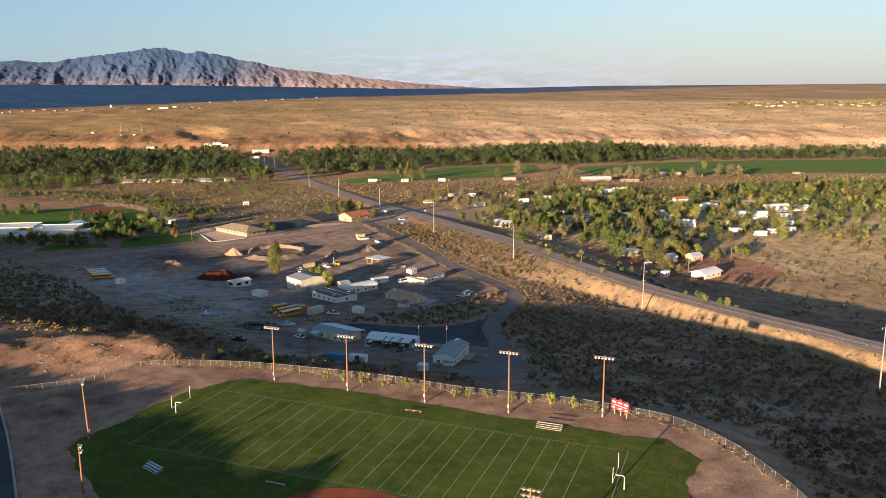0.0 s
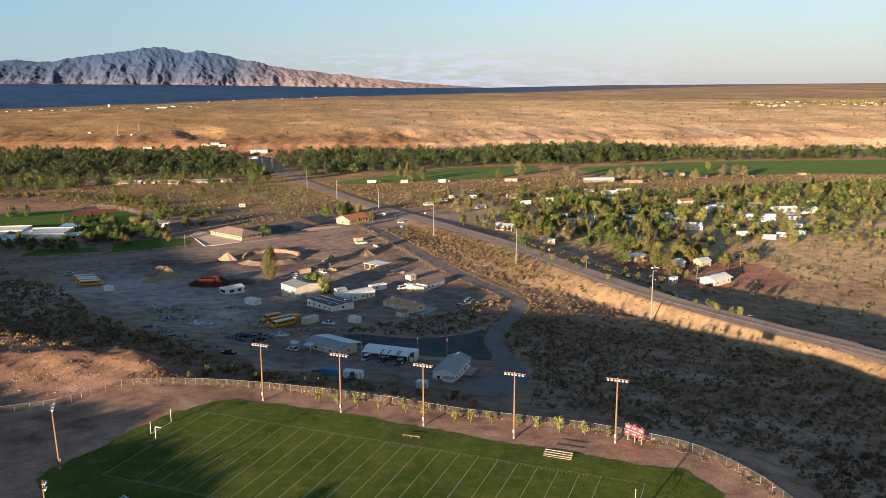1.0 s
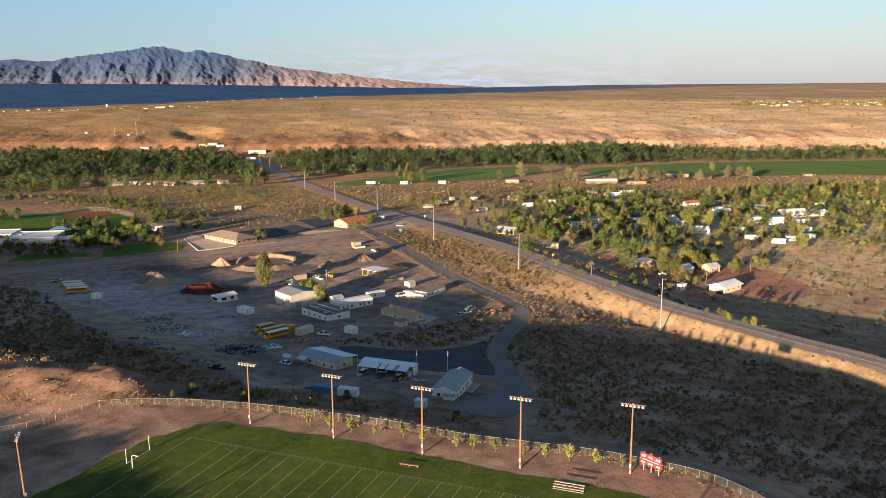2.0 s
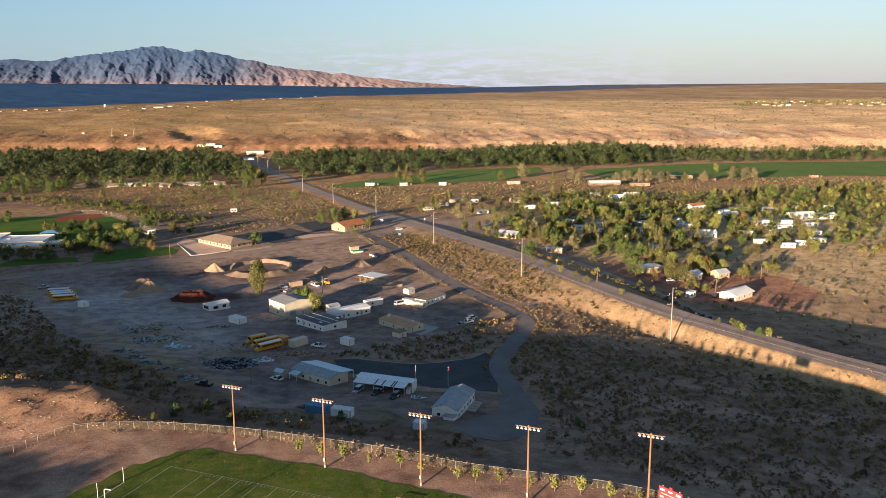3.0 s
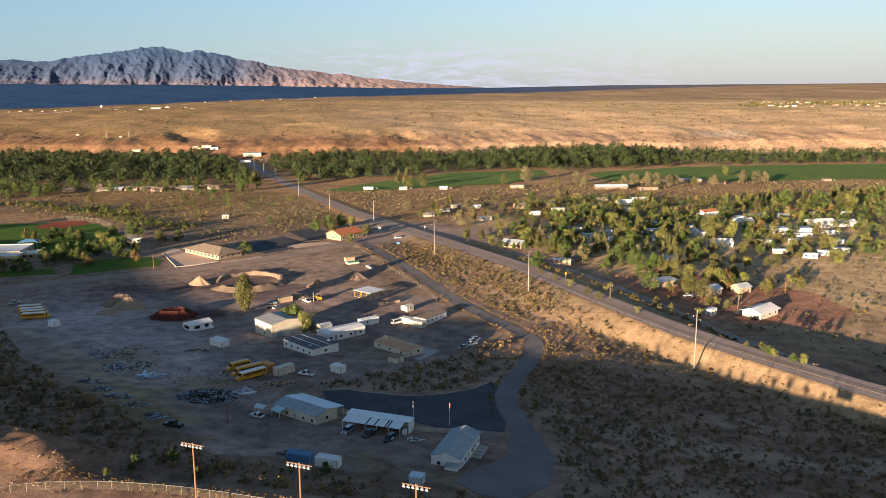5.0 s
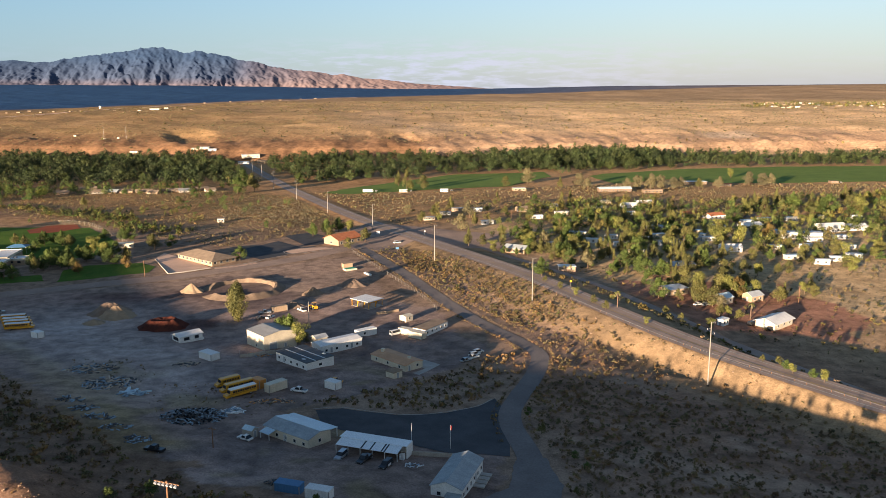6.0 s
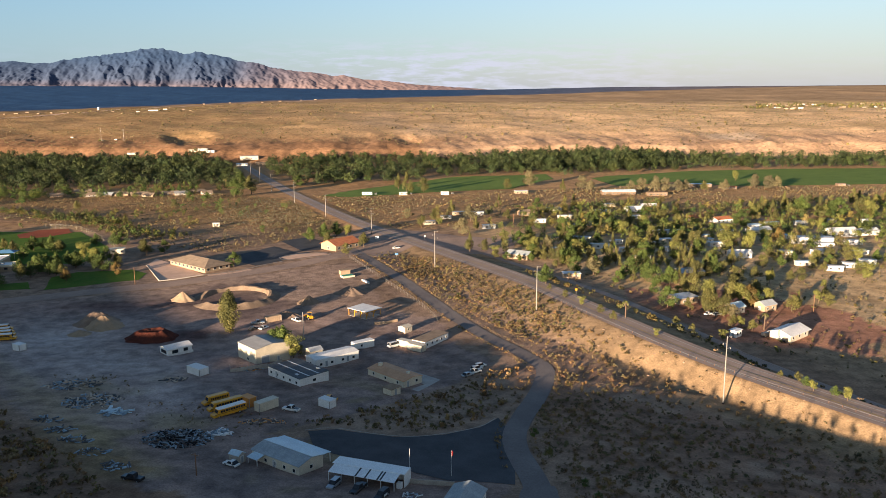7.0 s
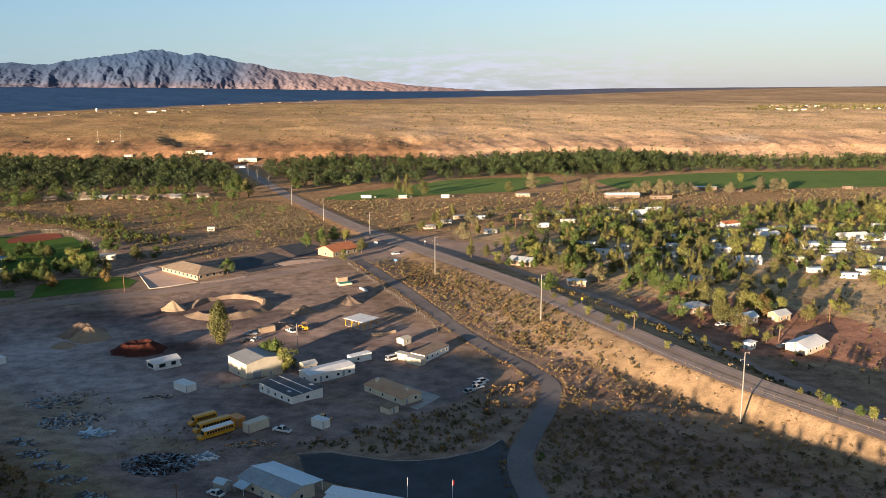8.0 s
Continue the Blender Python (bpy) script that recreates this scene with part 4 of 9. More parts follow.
def car(name, label, x, y, turn, colour, kind="sedan", group="parked vehicles"):
    """sedan, suv, van or pickup; the nose points along the turn."""
    c = base(name, x, y, turn, label, "car" if kind != "pickup" else "pickup truck", group)
    L, H = {"sedan": (4.6, 1.45), "suv": (4.8, 1.75), "van": (5.4, 2.2), "pickup": (5.7, 1.85)}[kind]
    a, b = -L / 2, L / 2
    belt = H * 0.58
    body = [(a + 0.05, 0.3), (b - 0.08, 0.3), (b, 0.5), (b - 0.05, belt * 0.86), (b - 1.25, belt), (a + 0.1, belt), (a, belt * 0.85), (a, 0.45)]
    if kind == "pickup":
        body = [(a, 0.4), (b, 0.4), (b, belt * 0.9), (b - 1.4, belt), (a, belt), (a, 0.6)]
    bm = prism(body, -0.92, 0.92, 0.07, belt * 0.95)
    bmesh.ops.bevel(bm, geom=bm.edges[:], offset=0.05, segments=1, affect="EDGES")
    part("body", bm, colour, c)
    cab = {"sedan": [(b - 1.4, belt), (b - 2.1, H), (a + 1.2, H), (a + 0.45, belt)], "suv": [(b - 1.3, belt), (b - 1.9, H), (a + 0.25, H), (a + 0.08, belt)],
           "van": [(b - 0.7, belt), (b - 1.4, H), (a + 0.15, H), (a + 0.05, belt)], "pickup": [(b - 1.5, belt), (b - 2.1, H), (b - 3.6, H), (b - 3.75, belt)]}[kind]
    part("window_band", prism(cab, -0.86, 0.86, 0.14, belt + 0.1), M_GLASS, c, "dark tinted glass")
    part("roof", box(cab[2][0] + 0.08, cab[1][0] - 0.08, -0.72, 0.72, H - 0.04, H + 0.05), colour, c)
    for s in (-1, 1):
        part("pillar", box(cab[2][0] - 0.02, cab[2][0] + 0.35, min(s * 0.74, s * 0.84), max(s * 0.74, s * 0.84), belt, H - 0.02), colour, c)
        part("headlight", box(b - 0.1, b + 0.02, min(s * 0.5, s * 0.82), max(s * 0.5, s * 0.82), 0.62, 0.78), M_LAMP, c)
    if kind == "pickup":
        part("bed", box(a + 0.12, b - 3.85, -0.72, 0.72, belt - 0.35, belt + 0.012), M_BLACK, c, "dark load bed")
    wheel_parts(c, [(sx, sy) for sx in (a + 0.95, b - 0.95) for sy in (-0.83, 0.83)])
    return c


def bus(name, label, x, y, turn, roof, L=11.0, group="school buses"):
    b = base(name, x, y, turn, label, "bus", group)
    prof = [(-L / 2, 0.55), (L / 2, 0.55), (L / 2, 1.35), (L / 2 - 1.3, 1.6), (L / 2 - 1.55, 2.75), (-L / 2, 2.75)]
    bm = prism(prof, -1.2, 1.2)
    bmesh.ops.bevel(bm, geom=bm.edges[:], offset=0.07, segments=1, affect="EDGES")
    part("body", bm, M_YELLOW, b, "yellow steel body")
    part("roof", prism([(-L / 2 + 0.05, 2.7), (L / 2 - 1.6, 2.7), (L / 2 - 1.75, 3.0), (-L / 2 + 0.2, 3.0)], -1.15, 1.15, 0.22, 2.9), roof, b)
    n = 10
    for s in (-1, 1):
        for i in range(n):
            x0 = -L / 2 + 0.5 + i * (L - 2.6) / n
            part("pane", box(x0, x0 + (L - 2.6) / n - 0.18, min(s * 1.19, s * 1.225), max(s * 1.19, s * 1.225), 1.75, 2.45), M_GLASS, b)
        part("rub_rail", box(-L / 2 + 0.1, L / 2 - 0.4, min(s * 1.2, s * 1.235), max(s * 1.2, s * 1.235), 1.4, 1.5), M_BLACK, b, "black rub rail")
    part("windscreen", prism([(L / 2 - 1.3, 1.66), (L / 2 - 1.27, 1.68), (L / 2 - 1.5, 2.6), (L / 2 - 1.53, 2.58)], -1.0, 1.0), M_GLASS, b)
    wheel_parts(b, [(sx, sy) for sx in (-L / 2 + 2.4, L / 2 - 1.7) for sy in (-1.05, 1.05)], 0.48, 0.3)
    return b


def container(name, label, category, x, y, turn, W, D, h, material, corner=True, roof=None, group=""):
    """A box with ribbed sides, corner posts and doors."""
    if corner:
        c, s = math.cos(radians(turn)), math.sin(radians(turn))
        x, y = x + W / 2 * c - D / 2 * s, y + W / 2 * s + D / 2 * c
    t = base(name, x, y, turn, label, category, group)
    part("body", box(-W / 2, W / 2, -D / 2, D / 2, 0.1, h), material, t)
    n = max(3, int(W / 0.8))
    for i in range(n):
        x0 = -W / 2 + (i + 0.25) * W / n
        for s in (-1, 1):
            part("rib", box(x0, x0 + W / n * 0.5, min(s * D / 2, s * (D / 2 + 0.05)), max(s * D / 2, s * (D / 2 + 0.05)), 0.2, h - 0.1), material, t)
    part("lid", box(-W / 2 - 0.05, W / 2 + 0.05, -D / 2 - 0.08, D / 2 + 0.08, h, h + 0.08), roof or material, t)
    for s in (-1, 1):
        part("door", box(W / 2, W / 2 + 0.05, min(s * 0.03, s * (D / 2 - 0.05)), max(s * 0.03, s * (D / 2 - 0.05)), 0.2, h - 0.1), material, t)
    for sx in (-1, 1):
        for sy in (-1, 1):
            part("corner_post", box(sx * W / 2 - 0.08, sx * W / 2 + 0.08, sy * D / 2 - 0.1, sy * D / 2 + 0.1, 0, h), M_GALV, t)
    return t


def heap(name, label, x, y, rx, ry, h, material, seed=1.0, flat=0.0, category="heap", hollow=0.0):
    """A poured heap with a blunt, uneven top."""
    n, m = 40, 14
    bm = bmesh.new()
    z0 = z_at(x, y)
    rings = []
    for j in range(m + 1):
        s = j / m
        ring = []
        for i in range(n):
            a = 2 * math.pi * i / n
            wob = 1 + 0.16 * float(ripple(np.array(math.cos(a) * 2.0), np.array(math.sin(a) * 2.0), 0.8, seed)) + 0.05 * math.sin(9 * a + seed)
            r = (1 - s) * (1 - flat) + flat if s < 1 else flat * 0.3
            px, py = x + rx * wob * r * math.cos(a), y + ry * wob * r * math.sin(a)
            rough = 0.06 * h * float(ripple(np.array(px), np.array(py), 1.3, seed))
            ring.append(bm.verts.new((px - x, py - y, (z_at(px, py) - z0) * (1 - s) + h * (min(1, s * 1.05) ** 1.15 - hollow * max(0, s * 4 - 3)) + rough * min(1, 4 * s) - 0.15 * (j == 0))))
        rings.append(ring)
    for a, b in zip(rings, rings[1:]):
        for i in range(n):
            bm.faces.new((a[i], a[(i + 1) % n], b[(i + 1) % n], b[i]))
    bm.faces.new(rings[-1])
    me = mesh_from(name, bm, material, True)
    ob = new(name, me)
    ob.matrix_world = pose(x, y, z0)
    return tagged(ob, label, category)


# ---- plants ----
def quads_mesh(name, centres, sizes, rng, material, flatness=0.5, parent=None, kind="", normals=None, tones=None, wild=0.7):
    """Many small bent leaf clumps, each a pair of joined faces at its own tilt."""
    n = len(centres)
    a = rng.normal(size=(n, 3))
    if normals is not None:
        a = a * wild + normals * 1.1
    a[:, 2] += flatness
    a /= np.linalg.norm(a, axis=1)[:, None]
    t = np.cross(a, rng.normal(size=(n, 3)))
    t /= np.linalg.norm(t, axis=1)[:, None] + 1e-9
    b = np.cross(a, t)
    s = np.asarray(sizes)[:, None] * (0.5 + 0.35 * rng.random((n, 1)))
    k = 0.7 + 0.5 * rng.random((n, 1))
    v = np.stack([centres - t * s - b * s * k, centres + t * s * 0.8 - b * s * 0.5 + a * s * 0.2, centres + t * s + b * s * k, centres - t * s * 0.6 + b * s * 0.9 + a * s * 0.25], 1).reshape(-1, 3)
    f = np.arange(4 * n).reshape(-1, 4)
    me = bpy.data.meshes.new(name)
    me.from_pydata(v.tolist(), [], f.tolist())
    me.materials.append(material)
    if tones is not None:
        at = me.attributes.new("tone", "FLOAT_COLOR", "POINT")
        at.data.foreach_set("color", np.repeat(np.column_stack([tones, np.ones(n)]), 4, 0).astype(np.float32).ravel())
    ob = new(name, me)
    ob.parent = parent
    return tagged(ob, kind=kind)


def crown_points(rng, n, h0, h1, spread, lobes, shape):
    """Leaf places in a crown of several lobes; more of them near the outside."""
    pts, nor = [], []
    lob = []
    for _ in range(lobes):
        s = rng.random()
        z = h0 + (h1 - h0) * (0.15 + 0.75 * s)
        w = {"round": math.sin(math.pi * (0.2 + 0.7 * s)), "cone": 1.05 - 0.9 * s, "column": 0.75, "vase": 0.5 + 0.5 * s}[shape]
        ang = rng.random() * 2 * math.pi
        r = spread * w * (0.25 + 0.5 * rng.random())
        lob.append((r * math.cos(ang), r * math.sin(ang), z, spread * w * (0.38 + 0.25 * rng.random()), (h1 - h0) * (0.14 + 0.1 * rng.random())))
    for i in range(n):
        x, y, z, r, rz = lob[rng.integers(len(lob))]
        d = rng.normal(size=3)
        d /= np.linalg.norm(d)
        q = 0.6 + 0.45 * rng.random() ** 0.6
        pts.append((x + d[0] * r * q, y + d[1] * r * q, max(h0 * 0.75, z + d[2] * rz * q)))
        nor.append(d)
    return np.array(pts), np.array(nor)


def tree(name, label, leaf, h=8.0, spread=3.2, clear=0.22, shape="round", lobes=12, leaves=420, size=0.55, seed=1, x=0.0, y=-300.0):
    """A tapered trunk with limbs under a loose crown of leaf clumps."""
    rng = np.random.default_rng(seed)
    t = base(name, x, y, 0, label, "tree")
    bm = bmesh.new()
    top = Vector((0.2 * rng.normal(), 0.2 * rng.normal(), h * 0.62))
    r = 0.028 * h
    mid = top * 0.5 + Vector((0.15 * rng.normal(), 0.15 * rng.normal(), 0))
    rod_into(bm, (0, 0, -0.3), mid, r, r * 0.7)
    rod_into(bm, mid, top, r * 0.7, r * 0.3)
    for k in range(6):
        s = clear + 0.1 + 0.35 * rng.random()
        ang = 2 * math.pi * (k + rng.random()) / 6
        p = Vector((mid.x * s * 1.6, mid.y * s * 1.6, h * min(s, 0.6)))
        q = p + Vector((math.cos(ang) * spread * 0.6, math.sin(ang) * spread * 0.6, h * 0.16))
        rod_into(bm, p, q, r * 0.4, r * 0.12, 5)
    part("trunk", bm, M_BARK, t)
    pts, nor = crown_points(rng, leaves, h * clear, h, spread, lobes, shape)
    quads_mesh("crown", pts, np.full(len(pts), size), rng, leaf, 0.3, t, normals=nor, wild=0.45)
    return t


def palm(name, label, h=7.0, seed=1, x=0.0, y=-300.0):
    rng = np.random.default_rng(seed)
    t = base(name, x, y, 0, label, "palm tree")
    part("trunk", rod((0, 0, -0.3), (0.15, 0, h), 0.28, 0.2), M_BARK, t)
    for k in range(26):
        ang, el = rng.random() * 2 * math.pi, rng.uniform(-0.9, 1.1)
        bm = bmesh.new()
        prev = None
        for s in range(5):
            u = s / 4
            p = Vector((0.15 + math.cos(ang) * 1.9 * u * math.cos(el), math.sin(ang) * 1.9 * u * math.cos(el), h + 1.7 * u * math.sin(el) - 0.9 * u * u))
            side = Vector((-math.sin(ang), math.cos(ang), 0)) * (0.34 * math.sin(math.pi * (0.15 + 0.75 * u)))
            pair = (bm.verts.new(p - side), bm.verts.new(p + side))
            if prev:
                bm.faces.new((prev[0], prev[1], pair[1], pair[0]))
            prev = pair
        part("frond", bm, M_LEAF_LIGHT if el > -0.3 else M_LEAF_DUSTY, t)
    return t


def grow(model, x, y, scale=1.0, turn=None, label="", group="", rng=random, tall=None):
    s = Matrix.Diagonal((scale, scale, scale * (tall or rng.uniform(0.88, 1.15)), 1))
    t = copy_thing(model, pose(x, y, z_at(x, y), 0, 0, rng.uniform(0, 360) if turn is None else turn) @ s)
    return tagged(t, label, "", group)


# ---- the field's furniture ----
def light_pole(label, x, y, h, turn, lamps=6, rows=1, lean=0.0):
    p = base("light_pole", x, y, turn, label, "light pole", "floodlight poles round the field")
    part("pole", rod((0, 0, -0.5), (lean, 0, h), 0.24, 0.14, sides=10), M_WOODPOLE, p, "brown wooden pole")
    part("collar", rod((0, 0, -0.3), (lean * 0.15, 0, 0.7), 0.255, 0.25, sides=10), M_GALV, p, "pale grey foot sleeve")
    n = lamps // rows
    for r in range(rows):
        z = h - 0.35 - 1.1 * r
        arm = part("crossarm", box(lean - 0.07, lean + 0.07, -0.42 * n - 0.1, 0.42 * n + 0.1, z - 0.08, z + 0.08), M_WOODPOLE, p)
        for i in range(n):
            y0 = 0.42 * (2 * i - n + 1)
            lamp = part("lamp", rod((lean - 0.15, y0, z - 0.05), (lean - 0.52, y0, z - 0.3), 0.16, 0.3, sides=10), M_LAMP, p, "round silvery floodlight")
            part("bracket", rod((lean, y0, z), (lean - 0.2, y0, z - 0.08), 0.05, 0.05, sides=6), M_GALV, lamp)
    part("ballast_box", box(lean * 0.3 - 0.42, lean * 0.3 - 0.2, -0.2, 0.2, 1.6, 2.4), M_GALV, p)
    return p


POLE = "tall wooden floodlight pole with a bar of round lamps"
for x, y, h in ((-48.1, 219.9, 16.0), (-26.3, 211.2, 16.1), (-5.0, 202.8, 16.2), (16.5, 195.3, 16.6), (39.9, 192.5, 16.1)):
    light_pole(POLE, x, y, h, 69)
light_pole("leaning wooden floodlight pole with a bar of round lamps", -84.1, 180.7, 15.0, -160, 6, 1, 0.5)
light_pole("wooden floodlight pole at the turf's edge, lamps in clusters", -73.3, 152.6, 11.6, -165, 4, 2)
light_pole("wooden floodlight pole with two bars of lamps", 14.2, 123.5, 16.8, -110, 8, 2)


def goal_post(u, v, turn):
    x, y = on_field(u, v)
    g = base("goal_post", x, y, turn, "white steel gooseneck football goal post", "goal post", "goal posts", 0.0)
    bm = bmesh.new()
    rod_into(bm, (0, 0, -0.3), (0, 0, 2.55), 0.085, 0.085)
    for a in range(5):
        p, q = (radians(90 * a / 5), radians(90 * (a + 1) / 5))
        rod_into(bm, (0.5 - 0.5 * math.cos(p), 0, 2.55 + 0.5 * math.sin(p)), (0.5 - 0.5 * math.cos(q), 0, 2.55 + 0.5 * math.sin(q)), 0.085, 0.085)
    rod_into(bm, (0.5, 0, 3.05), (1.85, 0, 3.05), 0.08, 0.08)
    part("gooseneck", bm, M_WHITESTEEL, g)
    part("crossbar", rod((1.85, -3.55, 3.05), (1.85, 3.55, 3.05), 0.065, 0.065), M_WHITESTEEL, g)
    for s in (-1, 1):
        part("upright", rod((1.85, s * 3.55, 3.0), (1.85, s * 3.55, 6.3), 0.05, 0.045), M_WHITESTEEL, g)


goal_post(-2.0, 19.2, -21)
goal_post(122.0, 20.2, 159)


def scoreboard():
    s = base("scoreboard", 44.6, 192.9, 131, "red scoreboard with white panels on steel posts", "scoreboard")
    for x in (-1.9, 0.0, 1.9):
        part("post", box(x - 0.1, x + 0.1, 0.0, 0.2, -0.4, 4.3), M_GALV, s)
    face = part("board", box(-2.6, 2.6, 0.2, 0.5, 1.6, 4.1), M_RED, s, "red enamelled board")
    for x0, x1, z0, z1 in ((-2.3, -1.3, 3.3, 3.7), (-0.5, 0.5, 3.4, 3.7), (1.3, 2.3, 3.3, 3.7), (-2.3, -1.5, 1.9, 2.2), (-0.5, 0.5, 1.9, 2.2), (1.5, 2.3, 1.9, 2.2), (-2.0, 2.0, 2.7, 2.8)):
        part("panel", box(x0, x1, 0.5, 0.53, z0, z1), M_WHITESTEEL, face, "white panel")
    part("fascia", box(-0.3, 0.3, 0.2, 0.4, 4.1, 4.5), M_RED, s)


scoreboard()


def bleacher(label, x, y, turn, L, rows, material, name="bleacher"):
    b = base(name, x, y, turn, label, "bench" if rows == 1 else "bleachers")
    for r in range(rows):
        z = 0.45 + 0.28 * r
        part("seat_board", box(-L / 2, L / 2, r * 0.62, r * 0.62 + 0.34, z, z + 0.07), material, b)
        if rows > 1:
            part("foot_board", box(-L / 2, L / 2, r * 0.62 - 0.28, r * 0.62 - 0.02, z - 0.3, z - 0.25), material, b)
    for i in range(max(2, int(L / 2) + 1)):
        x0 = -L / 2 + 0.3 + (L - 0.6) * i / max(1, int(L / 2))
        bm = box(x0 - 0.04, x0 + 0.04, 0.05, 0.11, -0.05, 0.45)
        box_into(bm, x0 - 0.04, x0 + 0.04, rows * 0.62 - 0.4, rows * 0.62 - 0.34, -0.05, 0.45 + 0.28 * (rows - 1))
        box_into(bm, x0 - 0.03, x0 + 0.03, 0.05, rows * 0.62 - 0.34, 0.2, 0.26)
        part("leg", bm, M_GALV, b)


bleacher("three-row bleacher with pale boards beside the side line", 25.4, 184.9, -21, 6.4, 3, M_BENCHWOOD)
bleacher("low reddish team bench of bare boards on the grass", -7.8, 196.0, -18, 4.4, 1, surface("bench_red", (0.5, 0.24, 0.15), (0.4, 0.18, 0.11), 0.6, 6, 0.8), "team_bench")
bleacher("three-row aluminium bleacher lying in the field's shade", -63.8, 164.0, -40, 5.4, 3, M_ALU)
bleacher("low tan team bench of bare boards on the grass", -35.4, 157.3, -21, 4.6, 1, M_BENCHWOOD, "team_bench")


def fence_mesh_material():
    m, n, l, b = shader("fence_wire", 0.6, 0.3)
    b.inputs["Base Color"].default_value = (0.34, 0.28, 0.2, 1)
    t, s = n.new("ShaderNodeBsdfTransparent"), n.new("ShaderNodeMixShader")
    s.inputs["Fac"].default_value = 0.08
    l.new(t.outputs["BSDF"], s.inputs[1])
    l.new(b.outputs["BSDF"], s.inputs[2])
    l.new(s.outputs["Shader"], n["Material Output"].inputs["Surface"])
    return m


M_WIRE = fence_mesh_material()
POST_MESH = mesh_from("post", rod((0, 0, -0.3), (0, 0, 1.0), 0.035, 0.035, sides=6), M_GALV)


def chain_fence(label, line, h=1.8, gap=3.0, group="chain-link fences"):
    pts = curve_points(line, gap)
    f = base("fence", pts[0][0], pts[0][1], 0, label, "fence", group)
    f.matrix_world = Matrix.Identity(4)
    tops = []
    for p in pts:
        z = z_at(p[0], p[1])
        o = new("post", POST_MESH)
        o.parent = f
        o.matrix_basis = pose(p[0], p[1], z) @ Matrix.Diagonal((1, 1, h, 1))
        tops.append(Vector((p[0], p[1], z + h)))
    bm, wire = bmesh.new(), bmesh.new()
    for a, b in zip(tops, tops[1:]):
        rod_into(bm, a, b, 0.028, 0.028, 5)
        d = Vector((0, 0, h - 0.05))
        wire.faces.new([wire.verts.new(q) for q in (a, b, b - d, a - d)])
    part("top_rail", bm, M_GALV, f, "galvanised top rail")
    part("wire_mesh", wire, M_WIRE, f, "see-through chain-link wire")


chain_fence("galvanised chain-link fence round the football field", [(71.3, 140), (71.1, 151), (68.8, 162.4), (66, 172.3), (60.3, 183.2), (54, 190.1), (42.6, 196.5), (31.7, 201.2), (17.3, 205.4), (2.3, 210.2), (-13.5, 217.2), (-30, 222.8), (-50.8, 228.8), (-66, 231.5), (-76, 232), (-89.5, 229.5), (-95.6, 224), (-102, 216.8), (-121, 209)], 1.9)
chain_fence("wire fence along the yard's side road", [(-58, 586), (-48, 562), (-33, 527), (-10, 474), (-4, 455)], 1.6, 4)
chain_fence("wire fence beside the school field", [(-300, 706), (-266, 690), (-208, 612)], 3.0, 5)


def saplings():
    a = tree("sapling", "young yellow-green tree staked beside the field fence", M_LEAF_LIGHT, 3.6, 1.15, 0.16, "vase", 7, 380, 0.2, 11)
    b = tree("sapling", "thin young olive-green tree beside the field fence", M_LEAF_LIGHT, 2.9, 1.0, 0.18, "round", 6, 300, 0.19, 12)
    rnd = random.Random(5)
    for i, (x, y) in enumerate(((-33.2, 218.0), (-22.6, 214.5), (-17.0, 213.2), (-9.8, 211.0), (-5.2, 208.5), (2.8, 205.5), (6.5, 204.5), (11.7, 203.2), (17.6, 201.5), (22.6, 200.0), (27.8, 198.6), (33.5, 197.2))):
        grow((a, b)[i % 3 == 2], x, y, rnd.uniform(0.85, 1.25), rng=rnd, group="saplings along the fence")
    for m in (a, b):
        m.matrix_world = pose(*((-28.0, 216.6, 0.0) if m is a else (38.5, 195.0, 0.0)))
        tagged(m, "", "", "saplings along the fence")


saplings()

# ---- the yard ----
W1 = (1.0, 1.9)
building("metal_shed", "large cream metal workshop with a pale gabled roof", "workshop", -70.6, 393.6, 42, 14.5, 13.5, 6.6, "gable", 1.1, 0.15, M_CREAM, M_ZINC, "y",
         [("s", 4, 3.2, 0.02, 3.6, True), ("s", 9.5, 0.95, 0.02, 2.1, True), ("w", 6, 1.2, 1.4, 2.3)], thick=0.1)
h = building("office_trailer", "white modular classroom with a flat dark striped roof", "trailer", -49.8, 367.8, 45, 12.2, 19.2, 3.1, "flat", 0, 0.15, M_WHITE, M_DARKROOF, "x",
             row_of("w", 5, 19.2, 1.0, *W1) + row_of("s", 1, 12.2, 1.3, *W1) + [("w", 14.0, 0.95, 0.3, 2.4, True)])
for x in (-2.0, 2.0):
    part("roof_seam", box(x - 0.22, x + 0.22, -9.5, 9.5, 3.24, 3.3), M_STEELROOF, h, "pale metal seam strip")
for x in (-4.6, 4.4):
    part("roof_hatch", box(x, x + 0.9, -6, -4.6, 3.24, 3.45), M_STEELROOF, h)
building("modular_office", "long white modular building with small dark windows", "modular building", -48.1, 391.2, 38, 18.6, 7.5, 3.3, "gable", 0.5, 0.2, M_WHITE, M_WHITE, "x",
         row_of("s", 4, 18.6, 1.0, *W1) + [("s", 4.6, 0.95, 0.3, 2.3, True), ("s", 13.8, 0.95, 0.3, 2.3, True)] + row_of("w", 1, 7.5, 1.0, *W1))
building("cottage", "small cream cabin with a pale roof", "cabin", -52, 404, 38, 5.2, 4.2, 2.6, "gable", 0.9, 0.3, M_CREAM, M_STEELROOF, "x", [("s", 2.5, 0.9, *W1)])
building("storage_trailer", "long low white storage trailer behind the modular building", "trailer", -36, 414, 38, 9, 3.2, 2.7, "flat", 0, 0.08, M_WHITE, M_WHITE, "x", [("s", 3, 0.9, *W1)])
